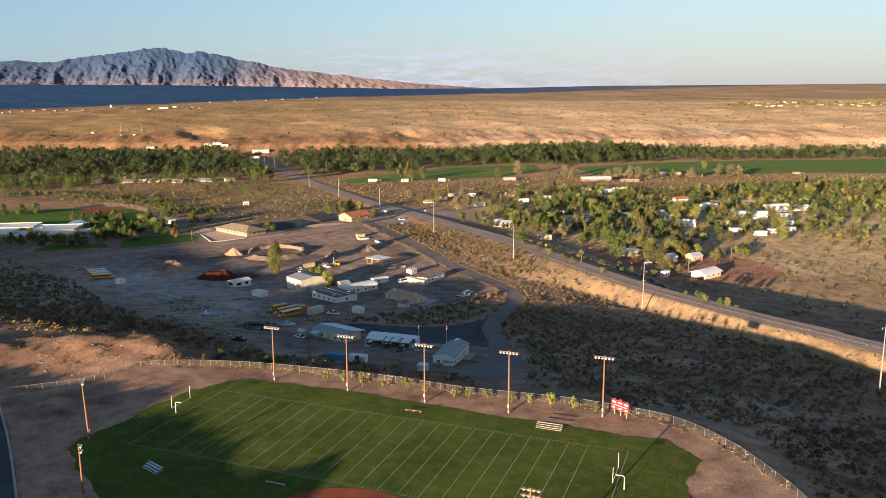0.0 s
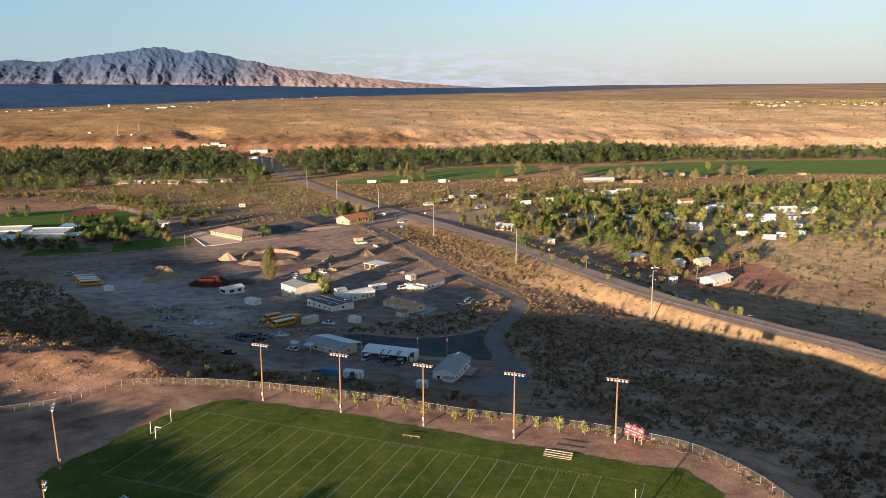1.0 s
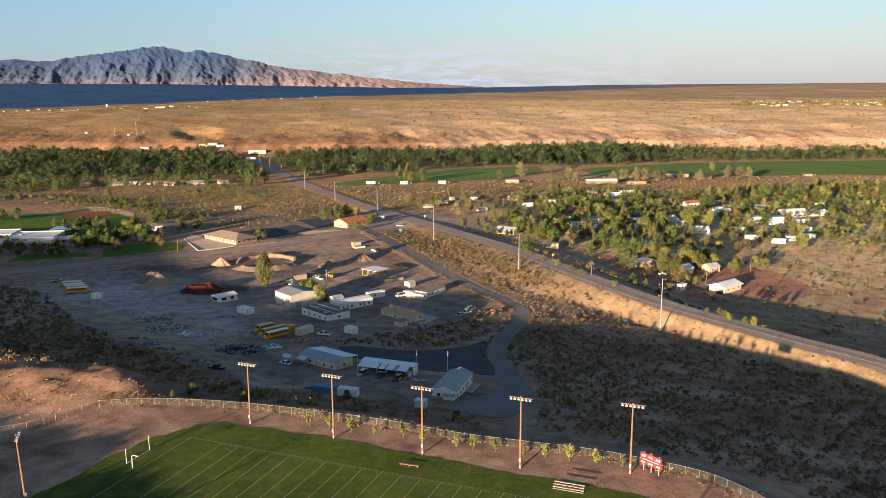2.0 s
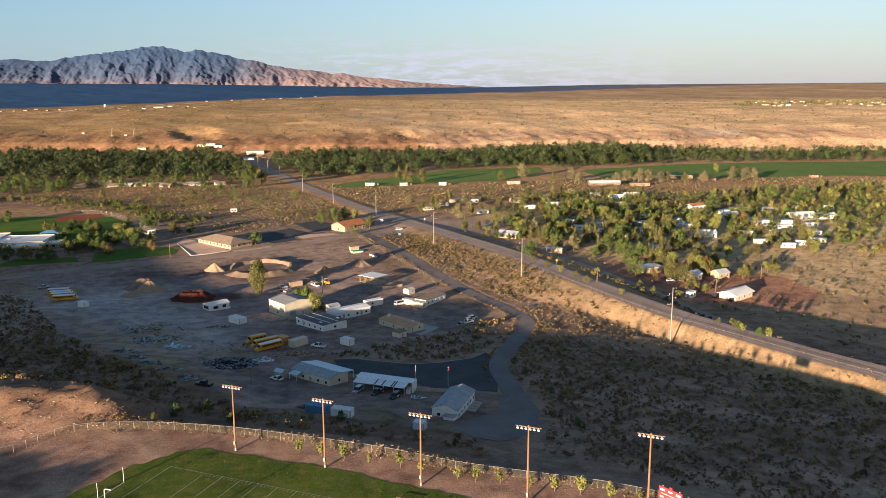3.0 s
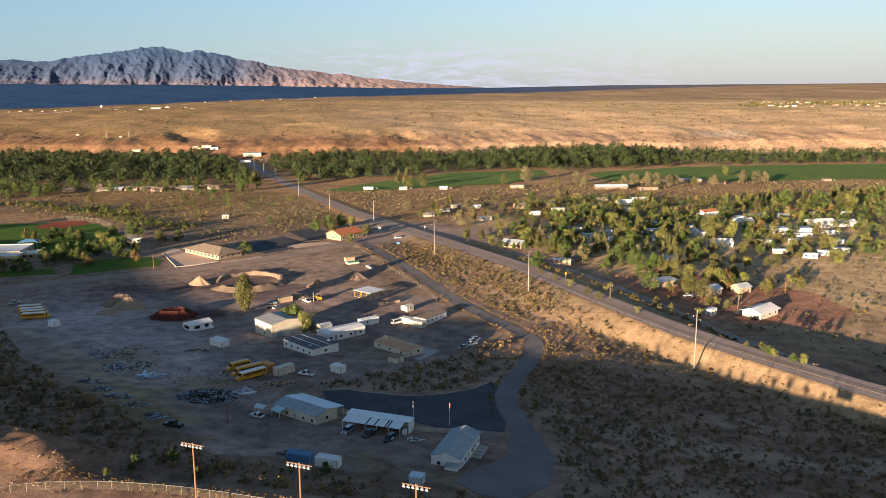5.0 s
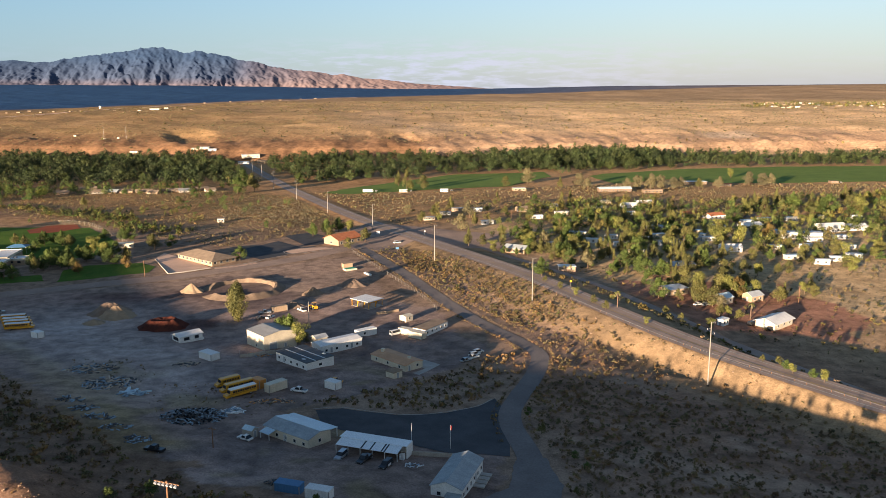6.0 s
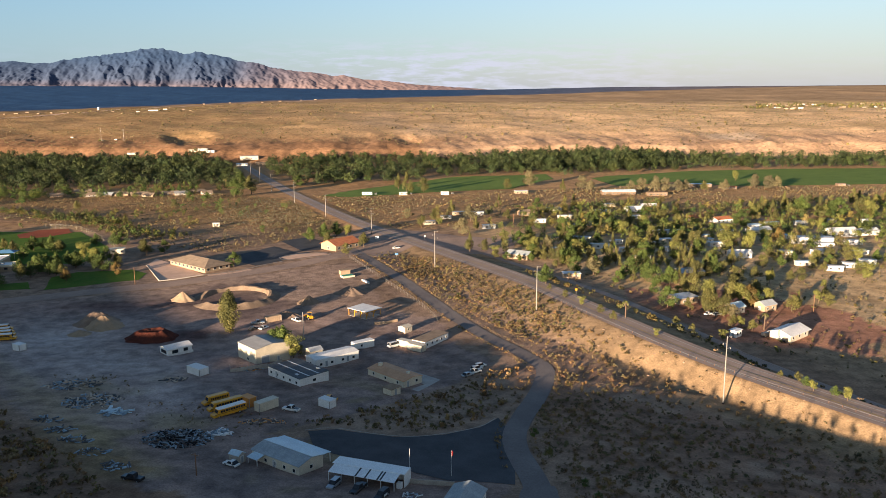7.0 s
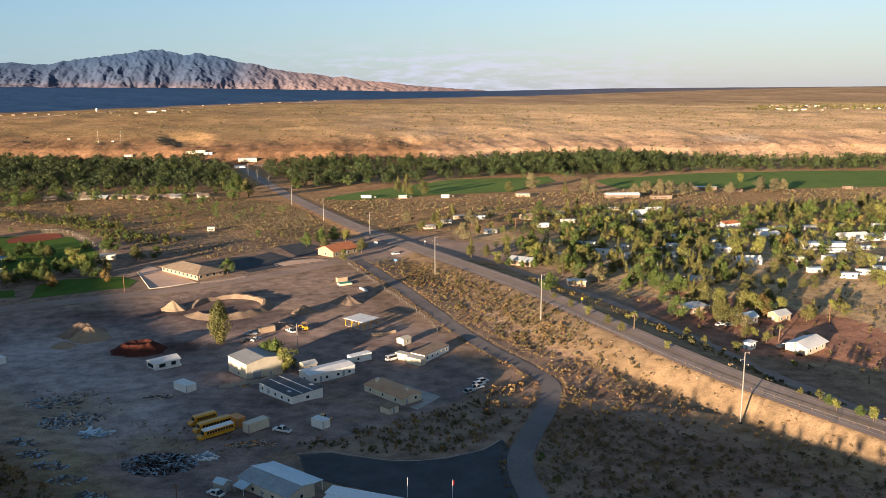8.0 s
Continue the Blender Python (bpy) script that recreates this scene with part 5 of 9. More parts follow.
h = building("block_building", "grey block building with a low rusty-orange roof", "building", -14.6, 370.4, 45, 8.6, 19.2, 2.5, "gable", 0.7, 0.3, M_CREAM, M_ORANGEROOF, "y",
             [("s", 2.0, 0.9, 0.02, 2.1, True), ("s", 6, 1.0, *W1)] + row_of("w", 3, 19.2, 0.9, *W1))
part("cooler", box(-1.0, 0.2, 6.5, 7.7, 3.1, 4.4), M_CREAM, h, "cream evaporative cooler on the roof")
part("cooler", box(0.6, 1.6, -6.5, -5.5, 2.9, 3.9), M_CREAM, h, "cream evaporative cooler on the roof")
sheet("slab", [(-12, 369), (-7.6, 374.4), (-19.5, 386.6), (-14.5, 391), (-2, 379), (-9.5, 366.5)], 0.09, M_CONCRETE, "pale concrete slab beside the block building", "slab")
building("tan_shed", "small tan shed with a brown pyramid roof", "shed", -18.2, 360.3, 48, 4.3, 3.9, 2.5, "hip", 0.9, 0.35, M_CREAM, M_BROWNROOF, "x", [("s", 2.1, 0.9, 0.02, 2.0, True)])
container("cargo_trailer", "small white enclosed cargo trailer in the yard", "trailer", -36.6, 346.2, 54, 3.0, 5.0, 2.6, M_WHITE)
bus("school_bus", "yellow school bus with a white roof", -66.4, 339.4, 223, M_WHITE)
bus("school_bus", "yellow school bus with a yellow roof", -69.0, 345.2, 221, M_YELLOW, 11.5)
bus("school_bus", "short yellow school bus behind the others", -73.4, 350.0, 221, M_YELLOW, 8.5)
container("orange_container", "faded orange storage container", "container", -61.6, 345.6, 50, 2.8, 4.6, 3.0, M_ORANGE)
container("white_container", "off-white box-truck body standing in the yard", "container", -57.4, 341.2, 48, 7.2, 2.8, 2.9, M_CREAM)
car("pickup_truck", "white pickup truck parked in the yard", -48.2, 343.8, 160, M_WHITE, "pickup")
car("pickup_truck", "dark pickup truck parked at the slope's foot", -74.5, 284.5, 160, M_BLACK, "pickup")
car("pickup_truck", "yellow flatbed truck beside the cargo trailer", -38.0, 354.6, 165, M_YELLOW, "pickup")
car("sedan", "white saloon car parked by the tool shed", -55.2, 299.6, 150, M_WHITE)
building("tool_shed", "small pale tool shed with an arched roof", "shed", -53.6, 300.6, 60, 2.6, 3.4, 2.3, "gable", 0.7, 0.12, M_BLOCK, M_BLUEROOF, "y", [("s", 1.3, 0.9, 0.05, 1.9, True)])

h = building("long_office", "long pale manufactured office with a grey and light-blue roof", "building", -37.0, 294.6, 54, 8.6, 17.4, 3.0, "gable", 0.9, 0.3, M_CREAM, M_GREYROOF, "y",
             row_of("w", 5, 17.4, 0.9, *W1) + [("w", 9.0, 0.95, 0.3, 2.2, True)] + row_of("s", 1, 8.6, 0.9, *W1))
part("porch_roof", prism([(4.6, 3.0), (4.6, 3.12), (7.2, 2.78), (7.2, 2.66)], -8.8, 8.8), M_BLUEROOF, h, "light-blue metal porch roof")
part("upper_roof", prism([(0.1, 4.06), (0.1, 4.16), (4.68, 3.16), (4.68, 3.04)], -9.0, 9.0), M_BLUEROOF, h, "light-blue metal roof sheet")
for i in range(6):
    part("porch_post", box(6.95, 7.1, -8.6 + 3.4 * i, -8.45 + 3.4 * i, 0, 2.7), M_TRIM, h)
part("entry_roof", prism([(-7.2, 2.35), (-7.2, 2.47), (-4.5, 2.95), (-4.5, 2.83)], 3.6, 7.4), M_BLUEROOF, h, "small light-blue entry roof")
for y0 in (3.8, 7.2):
    part("entry_post", box(-7.0, -6.85, y0 - 0.07, y0 + 0.07, 0, 2.4), M_TRIM, h)


def carport():
    x, y, turn, L, D = -19.2, 292.6, -20, 19.6, 7.4
    c = base("carport", x, y, turn, "long white carport with a ribbed awning over parked cars", "carport")
    bm = bmesh.new()
    box_into(bm, -L / 2, L / 2, -0.6, 3.4, 3.15, 3.3)
    part("roof", bm, M_WHITESHEET, c, "white sheet roof")
    awn = bmesh.new()
    v = [awn.verts.new(p) for p in ((-L / 2 + 0.6, -4.2, 2.55), (L / 2 - 1.2, -4.2, 2.55), (L / 2 - 1.2, -0.62, 3.1), (-L / 2 + 0.6, -0.62, 3.1), (-L / 2 + 0.6, -4.2, 2.63), (L / 2 - 1.2, -4.2, 2.63), (L / 2 - 1.2, -0.62, 3.18), (-L / 2 + 0.6, -0.62, 3.18))]
    for f in ((3, 2, 1, 0), (4, 5, 6, 7), (0, 1, 5, 4), (1, 2, 6, 5), (2, 3, 7, 6), (3, 0, 4, 7)):
        awn.faces.new([v[i] for i in f])
    a = part("awning", awn, M_WHITESHEET, c, "pale ribbed awning")
    for x0 in (-2.0, 0.6, 3.8, 4.6):
        bm = bmesh.new()
        q = [bm.verts.new(p) for p in ((x0, -4.2, 2.645), (x0 + 0.45, -4.2, 2.645), (x0 + 0.45, -0.62, 3.195), (x0, -0.62, 3.195))]
        bm.faces.new(q)
        part("gap_strip", bm, M_DARKROOF, a, "dark gap strip")
    part("back_wall", box(-L / 2, L / 2, 3.2, 3.4, -0.3, 3.15), M_WHITE, c)
    part("end_wall", box(L / 2 - 0.2, L / 2, -0.6, 3.2, -0.3, 3.15), M_WHITE, c)
    for i in range(6):
        x0 = -L / 2 + 0.7 + i * (L - 2.0) / 5
        part("post", box(x0 - 0.07, x0 + 0.07, -4.15, -4.0, -0.2, 2.55), M_TRIM, c)
    part("freezer", box(L / 2 - 1.6, L / 2 - 0.4, -2.0, -0.8, 0, 1.5), M_WHITE, c, "white chest unit")


carport()
car("silver_van", "silver van nosed out of the carport", -27.3, 287.6, -112, M_SILVER, "suv")
car("black_pickup", "black pickup truck nosed out of the carport", -21.0, 284.6, -114, M_BLACK, "pickup")
car("patrol_car", "black and white car parked before the carport", -15.2, 281.6, -116, M_BLACK, "suv")
part("door_panel", box(-1.0, 0.4, -0.95, 0.95, 0.5, 0.98), M_WHITE, bpy.data.objects["patrol_car"], "white door panel")

h = building("grey_house", "pale blue-white house with a grey shingled gable roof", "house", 3.6, 262.4, 71, 16.9, 7.6, 3.2, "gable", 1.4, 0.3, M_WHITE, M_GREYROOF, "x",
             row_of("s", 6, 16.9, 0.9, *W1) + [("s", 11, 0.95, 0.3, 2.2, True), ("w", 2.0, 0.9, *W1), ("w", 5.6, 0.9, *W1)])
part("lean_to", box(-10.6, -8.47, -3.6, -0.4, -0.5, 2.0), M_WHITE, h)
part("lean_to_roof", box(-10.9, -8.47, -3.8, -0.2, 2.0, 2.12), M_GREYROOF, h)
for i in range(4):
    part("step_pad", box(0 + 2.0 * i, 1.5 + 2.0 * i, -6.6, -3.82, -0.2, 0.12), M_CONCRETE, h, "pale concrete landing")
h = building("small_white_hall", "small white open-fronted stand with a pale roof", "stand", -106.7, 403.5, 45, 10, 6.4, 2.7, "gable", 0.9, 0.4, M_WHITE, M_WHITE, "x", [("w", 3.2, 4.4, 0.9, 2.3), ("s", 3, 2.4, 0.9, 2.2), ("s", 7.4, 1.8, 0.9, 2.2)])
part("deck_rail", box(-5.2, 5.2, -3.9, -3.7, 0, 0.9), M_WHITE, h)
container("box_container", "white storage box on the bare yard", "container", -86.6, 376.9, 52, 4.0, 7.4, 2.6, M_WHITE)
container("blue_container", "blue tarpaulined container beside the bushes", "container", -39.5, 263.0, -18, 6.4, 2.6, 2.3, M_BLUE)
container("white_container", "white storage container beside the bushes", "container", -31.8, 259.0, -18, 6.0, 2.6, 2.4, M_WHITE)
container("blue_container", "small pale blue shed at the slope's foot", "container", -8.6, 249.6, -18, 3.2, 2.6, 2.2, M_BLUEROOF)
container("white_container", "white storage box at the yard's edge", "container", -166, 408, 60, 3, 4.5, 2.5, M_WHITE)

# block walls of the workshop's pen
def low_wall(label, x0, y0, x1, y1, h=1.5, material=M_BLOCK, name="block_wall"):
    n = math.hypot(x1 - x0, y1 - y0)
    ob = new(name, mesh_from(name, box(0, n, -0.1, 0.1, -0.6, h), material))
    ob.matrix_world = pose(x0, y0, z_at((x0 + x1) / 2, (y0 + y1) / 2), 0, 0, math.degrees(math.atan2(y1 - y0, x1 - x0)))
    tagged(ob, label, "wall")


low_wall("pale block wall of the workshop's pen", -77.5, 383.5, -65.5, 389.5)
low_wall("pale block wall of the workshop's pen", -65.5, 389.5, -61.5, 396.5)
low_wall("pale block wall of the workshop's pen", -77.5, 383.5, -79.0, 388.5)
low_wall("low pale wall behind the carport", -9.0, 291.6, 2.0, 290.0, 1.3)
low_wall("low tan wall beside the pavilion", -26.5, 449.5, -21.5, 453.5, 1.2, M_TAN)
low_wall("low tan wall beside the pavilion", -31.5, 448.0, -26.5, 449.5, 1.2, M_TAN)

# the court's kerb
strip("kerb_court", [(-41, 326.5), (-32, 329.6), (-15, 324.6), (0, 327.6), (10, 333.6), (15, 341)], 0.15, -0.15, 0.22, M_CONCRETE, "pale concrete kerb of the asphalt court", "kerb", 2, 2)


def pavilion():
    p = base("pavilion", -37.0, 462.6, 51, "open pavilion with a white roof on yellow-orange posts", "pavilion")
    L, D = 9.6, 11.5
    part("roof", box(-L / 2 - 0.3, L / 2 + 0.3, -D / 2 - 0.3, D / 2 + 0.3, 3.3, 3.5), M_WHITE, p, "white sheet roof")
    for i in range(3):
        for j in range(4):
            x0, y0 = -L / 2 + 0.3 + i * (L - 0.6) / 2, -D / 2 + 0.3 + j * (D - 0.6) / 3
            part("post", box(x0 - 0.12, x0 + 0.12, y0 - 0.12, y0 + 0.12, -0.2, 3.3), M_YELLOW, p, "yellow-orange post")
    for j in (0, 3):
        y0 = -D / 2 + 0.3 + j * (D - 0.6) / 3
        part("beam", box(-L / 2, L / 2, y0 - 0.1, y0 + 0.1, 2.7, 3.0), M_YELLOW, p)
    part("floor_slab", box(-L / 2, L / 2, -D / 2, D / 2, -0.3, 0.12), M_CONCRETE, p)


pavilion()
building("cabin", "tiny cream cabin by the side road", "cabin", -17.3, 435.9, 50, 4.4, 4.0, 2.3, "gable", 0.6, 0.2, M_CREAM, M_CREAM, "x", [("s", 2.2, 0.8, *W1)])
building("long_trailer", "long white office trailer with a brown-grey roof", "trailer", -8.4, 415.5, 55, 16.2, 6.5, 2.8, "flat", 0, 0.15, M_WHITE, M_BROWNROOF, "x", row_of("s", 5, 16.2, 0.9, *W1))
container("cream_container", "cream storage container beside the trailer", "container", -9.7, 411.3, 55, 3.0, 7.2, 2.6, M_CREAM)
container("cream_container", "cream storage container beside the trailer", "container", -15.0, 416.8, 55, 3.0, 6.0, 2.6, M_CREAM)
car("white_van", "white van parked by the containers", -21.0, 418.6, 40, M_WHITE, "van")
car("white_pickup", "white pickup parked at the gravel's edge", 10.2, 386.6, 38, M_WHITE, "pickup")
car("white_suv", "white estate car in a row of three", 11.2, 390.0, 38, M_WHITE, "suv")
car("white_suv", "white estate car in a row of three", 12.6, 393.4, 38, M_WHITE, "suv")
car("silver_sedan", "silver car at the end of the row", 7.6, 383.6, 38, M_SILVER)
car("truck", "dark pickup by the tall tree", -82.6, 449.5, 20, M_SILVER, "pickup")
container("white_trailer", "pale box trailer by the dirt heaps", "trailer", -79.0, 451.0, 35, 7.0, 2.5, 2.5, M_TAN)
car("sedan", "dark car parked by the tall tree", -82.6, 441.0, 60, M_BLACK)
car("sedan", "white car parked by the tall tree", -78.6, 442.6, 60, M_WHITE)
car("white_truck", "white flatbed truck beside the yellow loader", -66.4, 453.6, 130, M_WHITE, "pickup")


def loader():
    x, y = -61.2, 457.0
    v = base("wheel_loader", x, y, 120, "yellow wheel loader with a raised bucket", "loader")
    part("body", box(-2.6, 0.6, -0.9, 0.9, 0.8, 1.9, taper=0.1), M_YELLOW, v, "yellow steel body")
    part("cab", box(-0.9, 0.5, -0.7, 0.7, 1.9, 3.1, taper=0.08), M_GLASS, v, "glazed cab")
    part("cab_roof", box(-1.0, 0.6, -0.8, 0.8, 3.1, 3.25), M_YELLOW, v)
    bm = prism([(3.1, 0.3), (3.9, 0.3), (3.6, 1.2), (3.1, 1.3)], -1.3, 1.3)
    part("bucket", bm, M_YELLOW, v)
    for s in (-0.6, 0.6):
        part("lift_arm", rod((0.3, s, 1.5), (3.2, s, 0.7), 0.14, 0.14), M_YELLOW, v)
    wheel_parts(v, [(sx, sy) for sx in (-1.8, 1.2) for sy in (-1.0, 1.0)], 0.75, 0.5)


loader()
building("food_stand", "small stand with a green canvas and white counter", "stand", -57.6, 541.0, 30, 5.5, 3.0, 2.3, "flat", 0, 0.3, M_TAN, M_TAN, "x")
b = base("trampoline_canvas", -53.6, 537.0, 30, "low pool-like tank with a green cover", "tank")
part("rim", box(-3.4, 3.4, -2.3, 2.3, -0.3, 0.9), M_CREAM, b)
part("cover", box(-3.0, 3.0, -1.9, 1.9, 0.9, 0.98), M_GREENPAINT, b, "green canvas cover")
container("white_tank", "long white pipe-like tank beside the fence", "tank", -40.0, 521.0, 120, 8.0, 1.0, 0.9, M_WHITE)

h = building("tan_office", "long tan stucco office with a brown hip roof", "office", -133.8, 546.6, 50, 16.5, 35, 3.0, "hip", 2.6, 1.1, M_TAN, M_BROWNROOF, "y",
             row_of("w", 9, 35, 1.6, 0.9, 2.2) + row_of("s", 4, 16.5, 1.6, 0.9, 2.2))
h = building("red_roof_house", "tan store with a terracotta gable roof", "store", -68.7, 605, 50, 20, 14, 3.8, "gable", 2.7, 0.9, M_TAN, M_TERRACOTTA, "x",
             row_of("s", 4, 20, 1.6, 0.9, 2.4) + [("s", 10, 1.6, 0.02, 2.4, True), ("w", 7, 1.6, 0.9, 2.2)])
low_wall("pale kerb wall round the gravel forecourt", -174.1, 567.3, -153.4, 528.8, 0.45, M_CONCRETE)
low_wall("pale kerb wall round the gravel forecourt", -153.4, 528.8, -144.8, 533.8, 0.45, M_CONCRETE)
low_wall("pale kerb wall round the gravel forecourt", -144.8, 533.8, -133.3, 542.9, 0.45, M_CONCRETE)
sheet("traffic_island", rough_loop([(-101, 588), (-92, 596), (-76, 600), (-71, 595), (-84, 588), (-94, 582)], 3, 0.4), 0.14, M_GRAVEL, "pale gravel traffic island with a kerb", "traffic island")
strip("kerb_office", [(-133, 542), (-122, 548), (-112, 557), (-106, 566), (-96, 577)], 0.3, -0.3, 0.22, M_CONCRETE, "pale kerb along the office car park", "kerb", 2, 2)
strip("path_office", [(-131, 541), (-120, 546.5), (-110, 555)], 1.6, -1.6, 0.1, M_GRAVEL, "pale gravel bed along the office front", "gravel", 2, 3)
strip("kerb_island", [(-101, 588), (-98, 582), (-90, 582), (-78, 588), (-71, 595), (-76, 600), (-92, 596), (-101, 588)], 0.3, -0.3, 0.25, M_CONCRETE, "pale kerb round the traffic island", "kerb", 2, 2)

# heaps, berm and junk
heap("sand_mound", "tan heap of sand with a blunt top", -149.5, 447.5, 9.0, 8.0, 4.8, M_SAND, 1.0, 0.06)
heap("gravel_mound", "brown heap of gravel behind the sand", -154.5, 453, 10, 8, 5.0, M_DIRT, 2.0, 0.15)
heap("sand_mound", "small pale heap of sand", -155, 436, 5.0, 4.0, 2.0, M_SAND, 3.0)
heap("cinder_mound", "dark red heap of cinder with a hollow top", -122.0, 429.0, 10.8, 8.6, 5.2, M_REDCINDER, 4.0, 0.3, "heap", 0.4)
heap("sand_mound", "pointed tan heap of sand by the ring", -128.5, 491, 6.0, 5.5, 4.2, M_SAND, 5.0)
heap("earth_mound", "tan heap of dirt in the yard", -66, 484, 6.0, 5.0, 3.4, M_BERM, 6.0)
heap("earth_mound", "brown heap of dirt in the yard", -48, 502, 9.0, 7.0, 3.6, M_DIRT, 7.0)
heap("earth_mound", "brown heap of dirt in the yard", -72, 462, 6.5, 4.0, 2.4, M_DIRT, 8.0)


def berm():
    n, cx, cy = 90, -103.5, 493.0
    bm = bmesh.new()
    rings = []
    for i in range(n + 1):
        a = radians(-150 + 335 * i / n)
        end = min(1, i / 7, (n - i) / 7)
        u = Vector((math.cos(a), math.sin(a)))
        row = []
        for r, z in ((0.74, -0.3), (0.80, 1.9), (0.86, 2.0), (1.02, 0.5), (1.12, -0.4)):
            x, y = cx + 20.5 * r * u.x, cy + 21.0 * r * u.y
            z = z * (1 + 0.15 * math.sin(5 * a) + 0.08 * math.sin(17 * a)) * end
            row.append(bm.verts.new((x, y, z_at(x, y) + z - 0.1)))
        rings.append(row)
    for a, b in zip(rings, rings[1:]):
        for k in range(4):
            bm.faces.new((a[k], b[k], b[k + 1], a[k + 1]))
    ob = new("ring_berm", mesh_from("ring_berm", bm, M_BERM))
    tagged(ob, "ring-shaped tan earth berm with steep inner sides", "berm")


berm()


def junk(name, label, x, y, rx, ry, n, rng, materials, size, tall):
    """A spill of broken boards, pipes and scrap, each lying its own way."""
    t = base(name, x, y, 0, label, "scrap heap")
    for k, mat in enumerate(materials):
        bm = bmesh.new()
        for i in range(n // len(materials)):
            a, r = rng.random() * 2 * math.pi, math.sqrt(rng.random())
            px, py = rx * r * math.cos(a), ry * r * math.sin(a)
            z = z_at(x + px, y + py) - z_at(x, y) + tall * (1 - r) * rng.random()
            L, w, h = size * rng.uniform(0.5, 1.8), size * rng.uniform(0.1, 0.35), size * rng.uniform(0.06, 0.25)
            m = pose(px, py, z + 0.12, rng.uniform(-18, 18), rng.uniform(-18, 18), rng.uniform(0, 360))
            start = len(bm.verts)
            box_into(bm, -L / 2, L / 2, -w / 2, w / 2, -h / 2, h / 2)
            bm.verts.ensure_lookup_table()
            for v in bm.verts[start:]:
                v.co = m @ v.co
        tagged(part("scrap", bm, mat, t), kind="stuff")
    return t


JR = random.Random(9)
M_RUBBLE = surface("rubble_grey", (0.14, 0.14, 0.145), (0.08, 0.08, 0.085), 0.6, 4, 0.9)
M_SLATE = surface("scrap_bluegrey", (0.3, 0.4, 0.47), (0.19, 0.24, 0.29), 0.6, 4, 0.6)
junk("scrap_heap", "broad dark heap of broken asphalt and scrap", -74.5, 316.5, 9.5, 8.0, 520, JR, [M_RUBBLE, M_TYRE, M_SLATE], 1.1, 1.5)
junk("scrap_heap", "white crumpled sheets beside the scrap heap", -64.2, 322.5, 3.4, 2.6, 50, JR, [M_WHITE, M_SLATE], 1.5, 1.0)
junk("scrap_heap", "scattered timber and pipes on weedy ground", -112, 348, 9, 7.5, 190, JR, [M_SLATE, M_RUBBLE, M_BENCHWOOD], 1.5, 0.9)
junk("scrap_heap", "scattered pipes and boards on weedy ground", -126, 365, 9, 6, 150, JR, [M_SLATE, M_RUBBLE, M_BENCHWOOD], 1.5, 1.1)
junk("scrap_heap", "flat blue-grey metal sheets on the ground", -101, 338.5, 4.5, 2.6, 26, JR, [M_SLATE, M_BLUEROOF], 2.6, 0.2)
for x, y in ((-116, 328), (-108, 319), (-100, 310), (-91, 301), (-82, 292)):
    junk("scrap_heap", "dumped scrap and boards along the yard's weedy edge", x, y, 4.5, 3.0, 34, JR, [M_SLATE, M_RUBBLE], 1.3, 0.7)
junk("scrap_heap", "loose boards beside the containers", -54.5, 332.5, 7, 2.5, 60, JR, [M_RUBBLE, M_BENCHWOOD, M_ORANGE], 1.1, 0.4)
junk("scrap_heap", "rusty machinery parts inside the workshop's pen", -71.5, 388, 5, 2.8, 70, JR, [M_ORANGE, M_RUBBLE, M_SLATE], 1.1, 1.2)
junk("scrap_heap", "boards lying by the storage box", -94.5, 373, 5, 3, 40, JR, [M_BENCHWOOD, M_RUBBLE], 1.6, 0.2)
junk("scrap_heap", "dark machine parts by the blue container", -40.5, 268.5, 2.6, 1.8, 30, JR, [M_BLACK, M_RUBBLE], 1.0, 1.0)
junk("scrap_heap", "white drums and boxes by the carport", -8.6, 284.0, 2.6, 1.6, 22, JR, [M_WHITE, M_SLATE], 0.9, 0.6)
for i in range(4):
    bus("school_bus", "parked yellow school bus with a white roof", -182.0 - 3.1 * i, 424.5 + 4.9 * i, 14, M_WHITE, 11.5)
car("pickup_truck", "pickup parked behind the school buses", -206, 452, 40, M_SILVER, "pickup")


# ---- poles and signs ----
def steel_pole(label, x, y, h, turn, arms=3, z=None):
    p = base("utility_pole", x, y, turn, label, "utility pole", "steel poles along the highway", z)
    part("pole", rod((0, 0, -0.5), (0, 0, h), 0.3, 0.13, sides=12), M_POLESTEEL, p, "tapered galvanised pole")
    part("footing", rod((0, 0, -0.5), (0, 0, 0.5), 0.42, 0.42, sides=12), M_TYRE, p, "dark footing")
    for i in range(arms):
        s = -1 if i % 2 else 1
        z0 = h - 0.5 - 1.9 * i
        a = part("arm", rod((0, 0, z0), (s * 1.6, 0, z0 + 0.35), 0.07, 0.05, sides=6), M_GALV, p)
        part("insulator", rod((s * 1.6, 0, z0 - 0.25), (s * 1.6, 0, z0 + 0.35), 0.09, 0.09, sides=6), M_CONCRETE, a)


POLES = ((140.1, 247.7, 24.3), (90.2, 356.3, 23.0), (40.7, 460.0, 20.8), (-6.2, 555.6, 21.4), (-52.2, 668.9, 18.5), (-97.9, 762.5, 18.5), (-142.4, 865.5, 19.9), (-186.4, 971.1, 19.2), (-222, 1075, 19), (-258, 1180, 19))
for x, y, h in POLES:
    steel_pole("tall tapered grey steel power pole by the highway", x, y, h, 25)


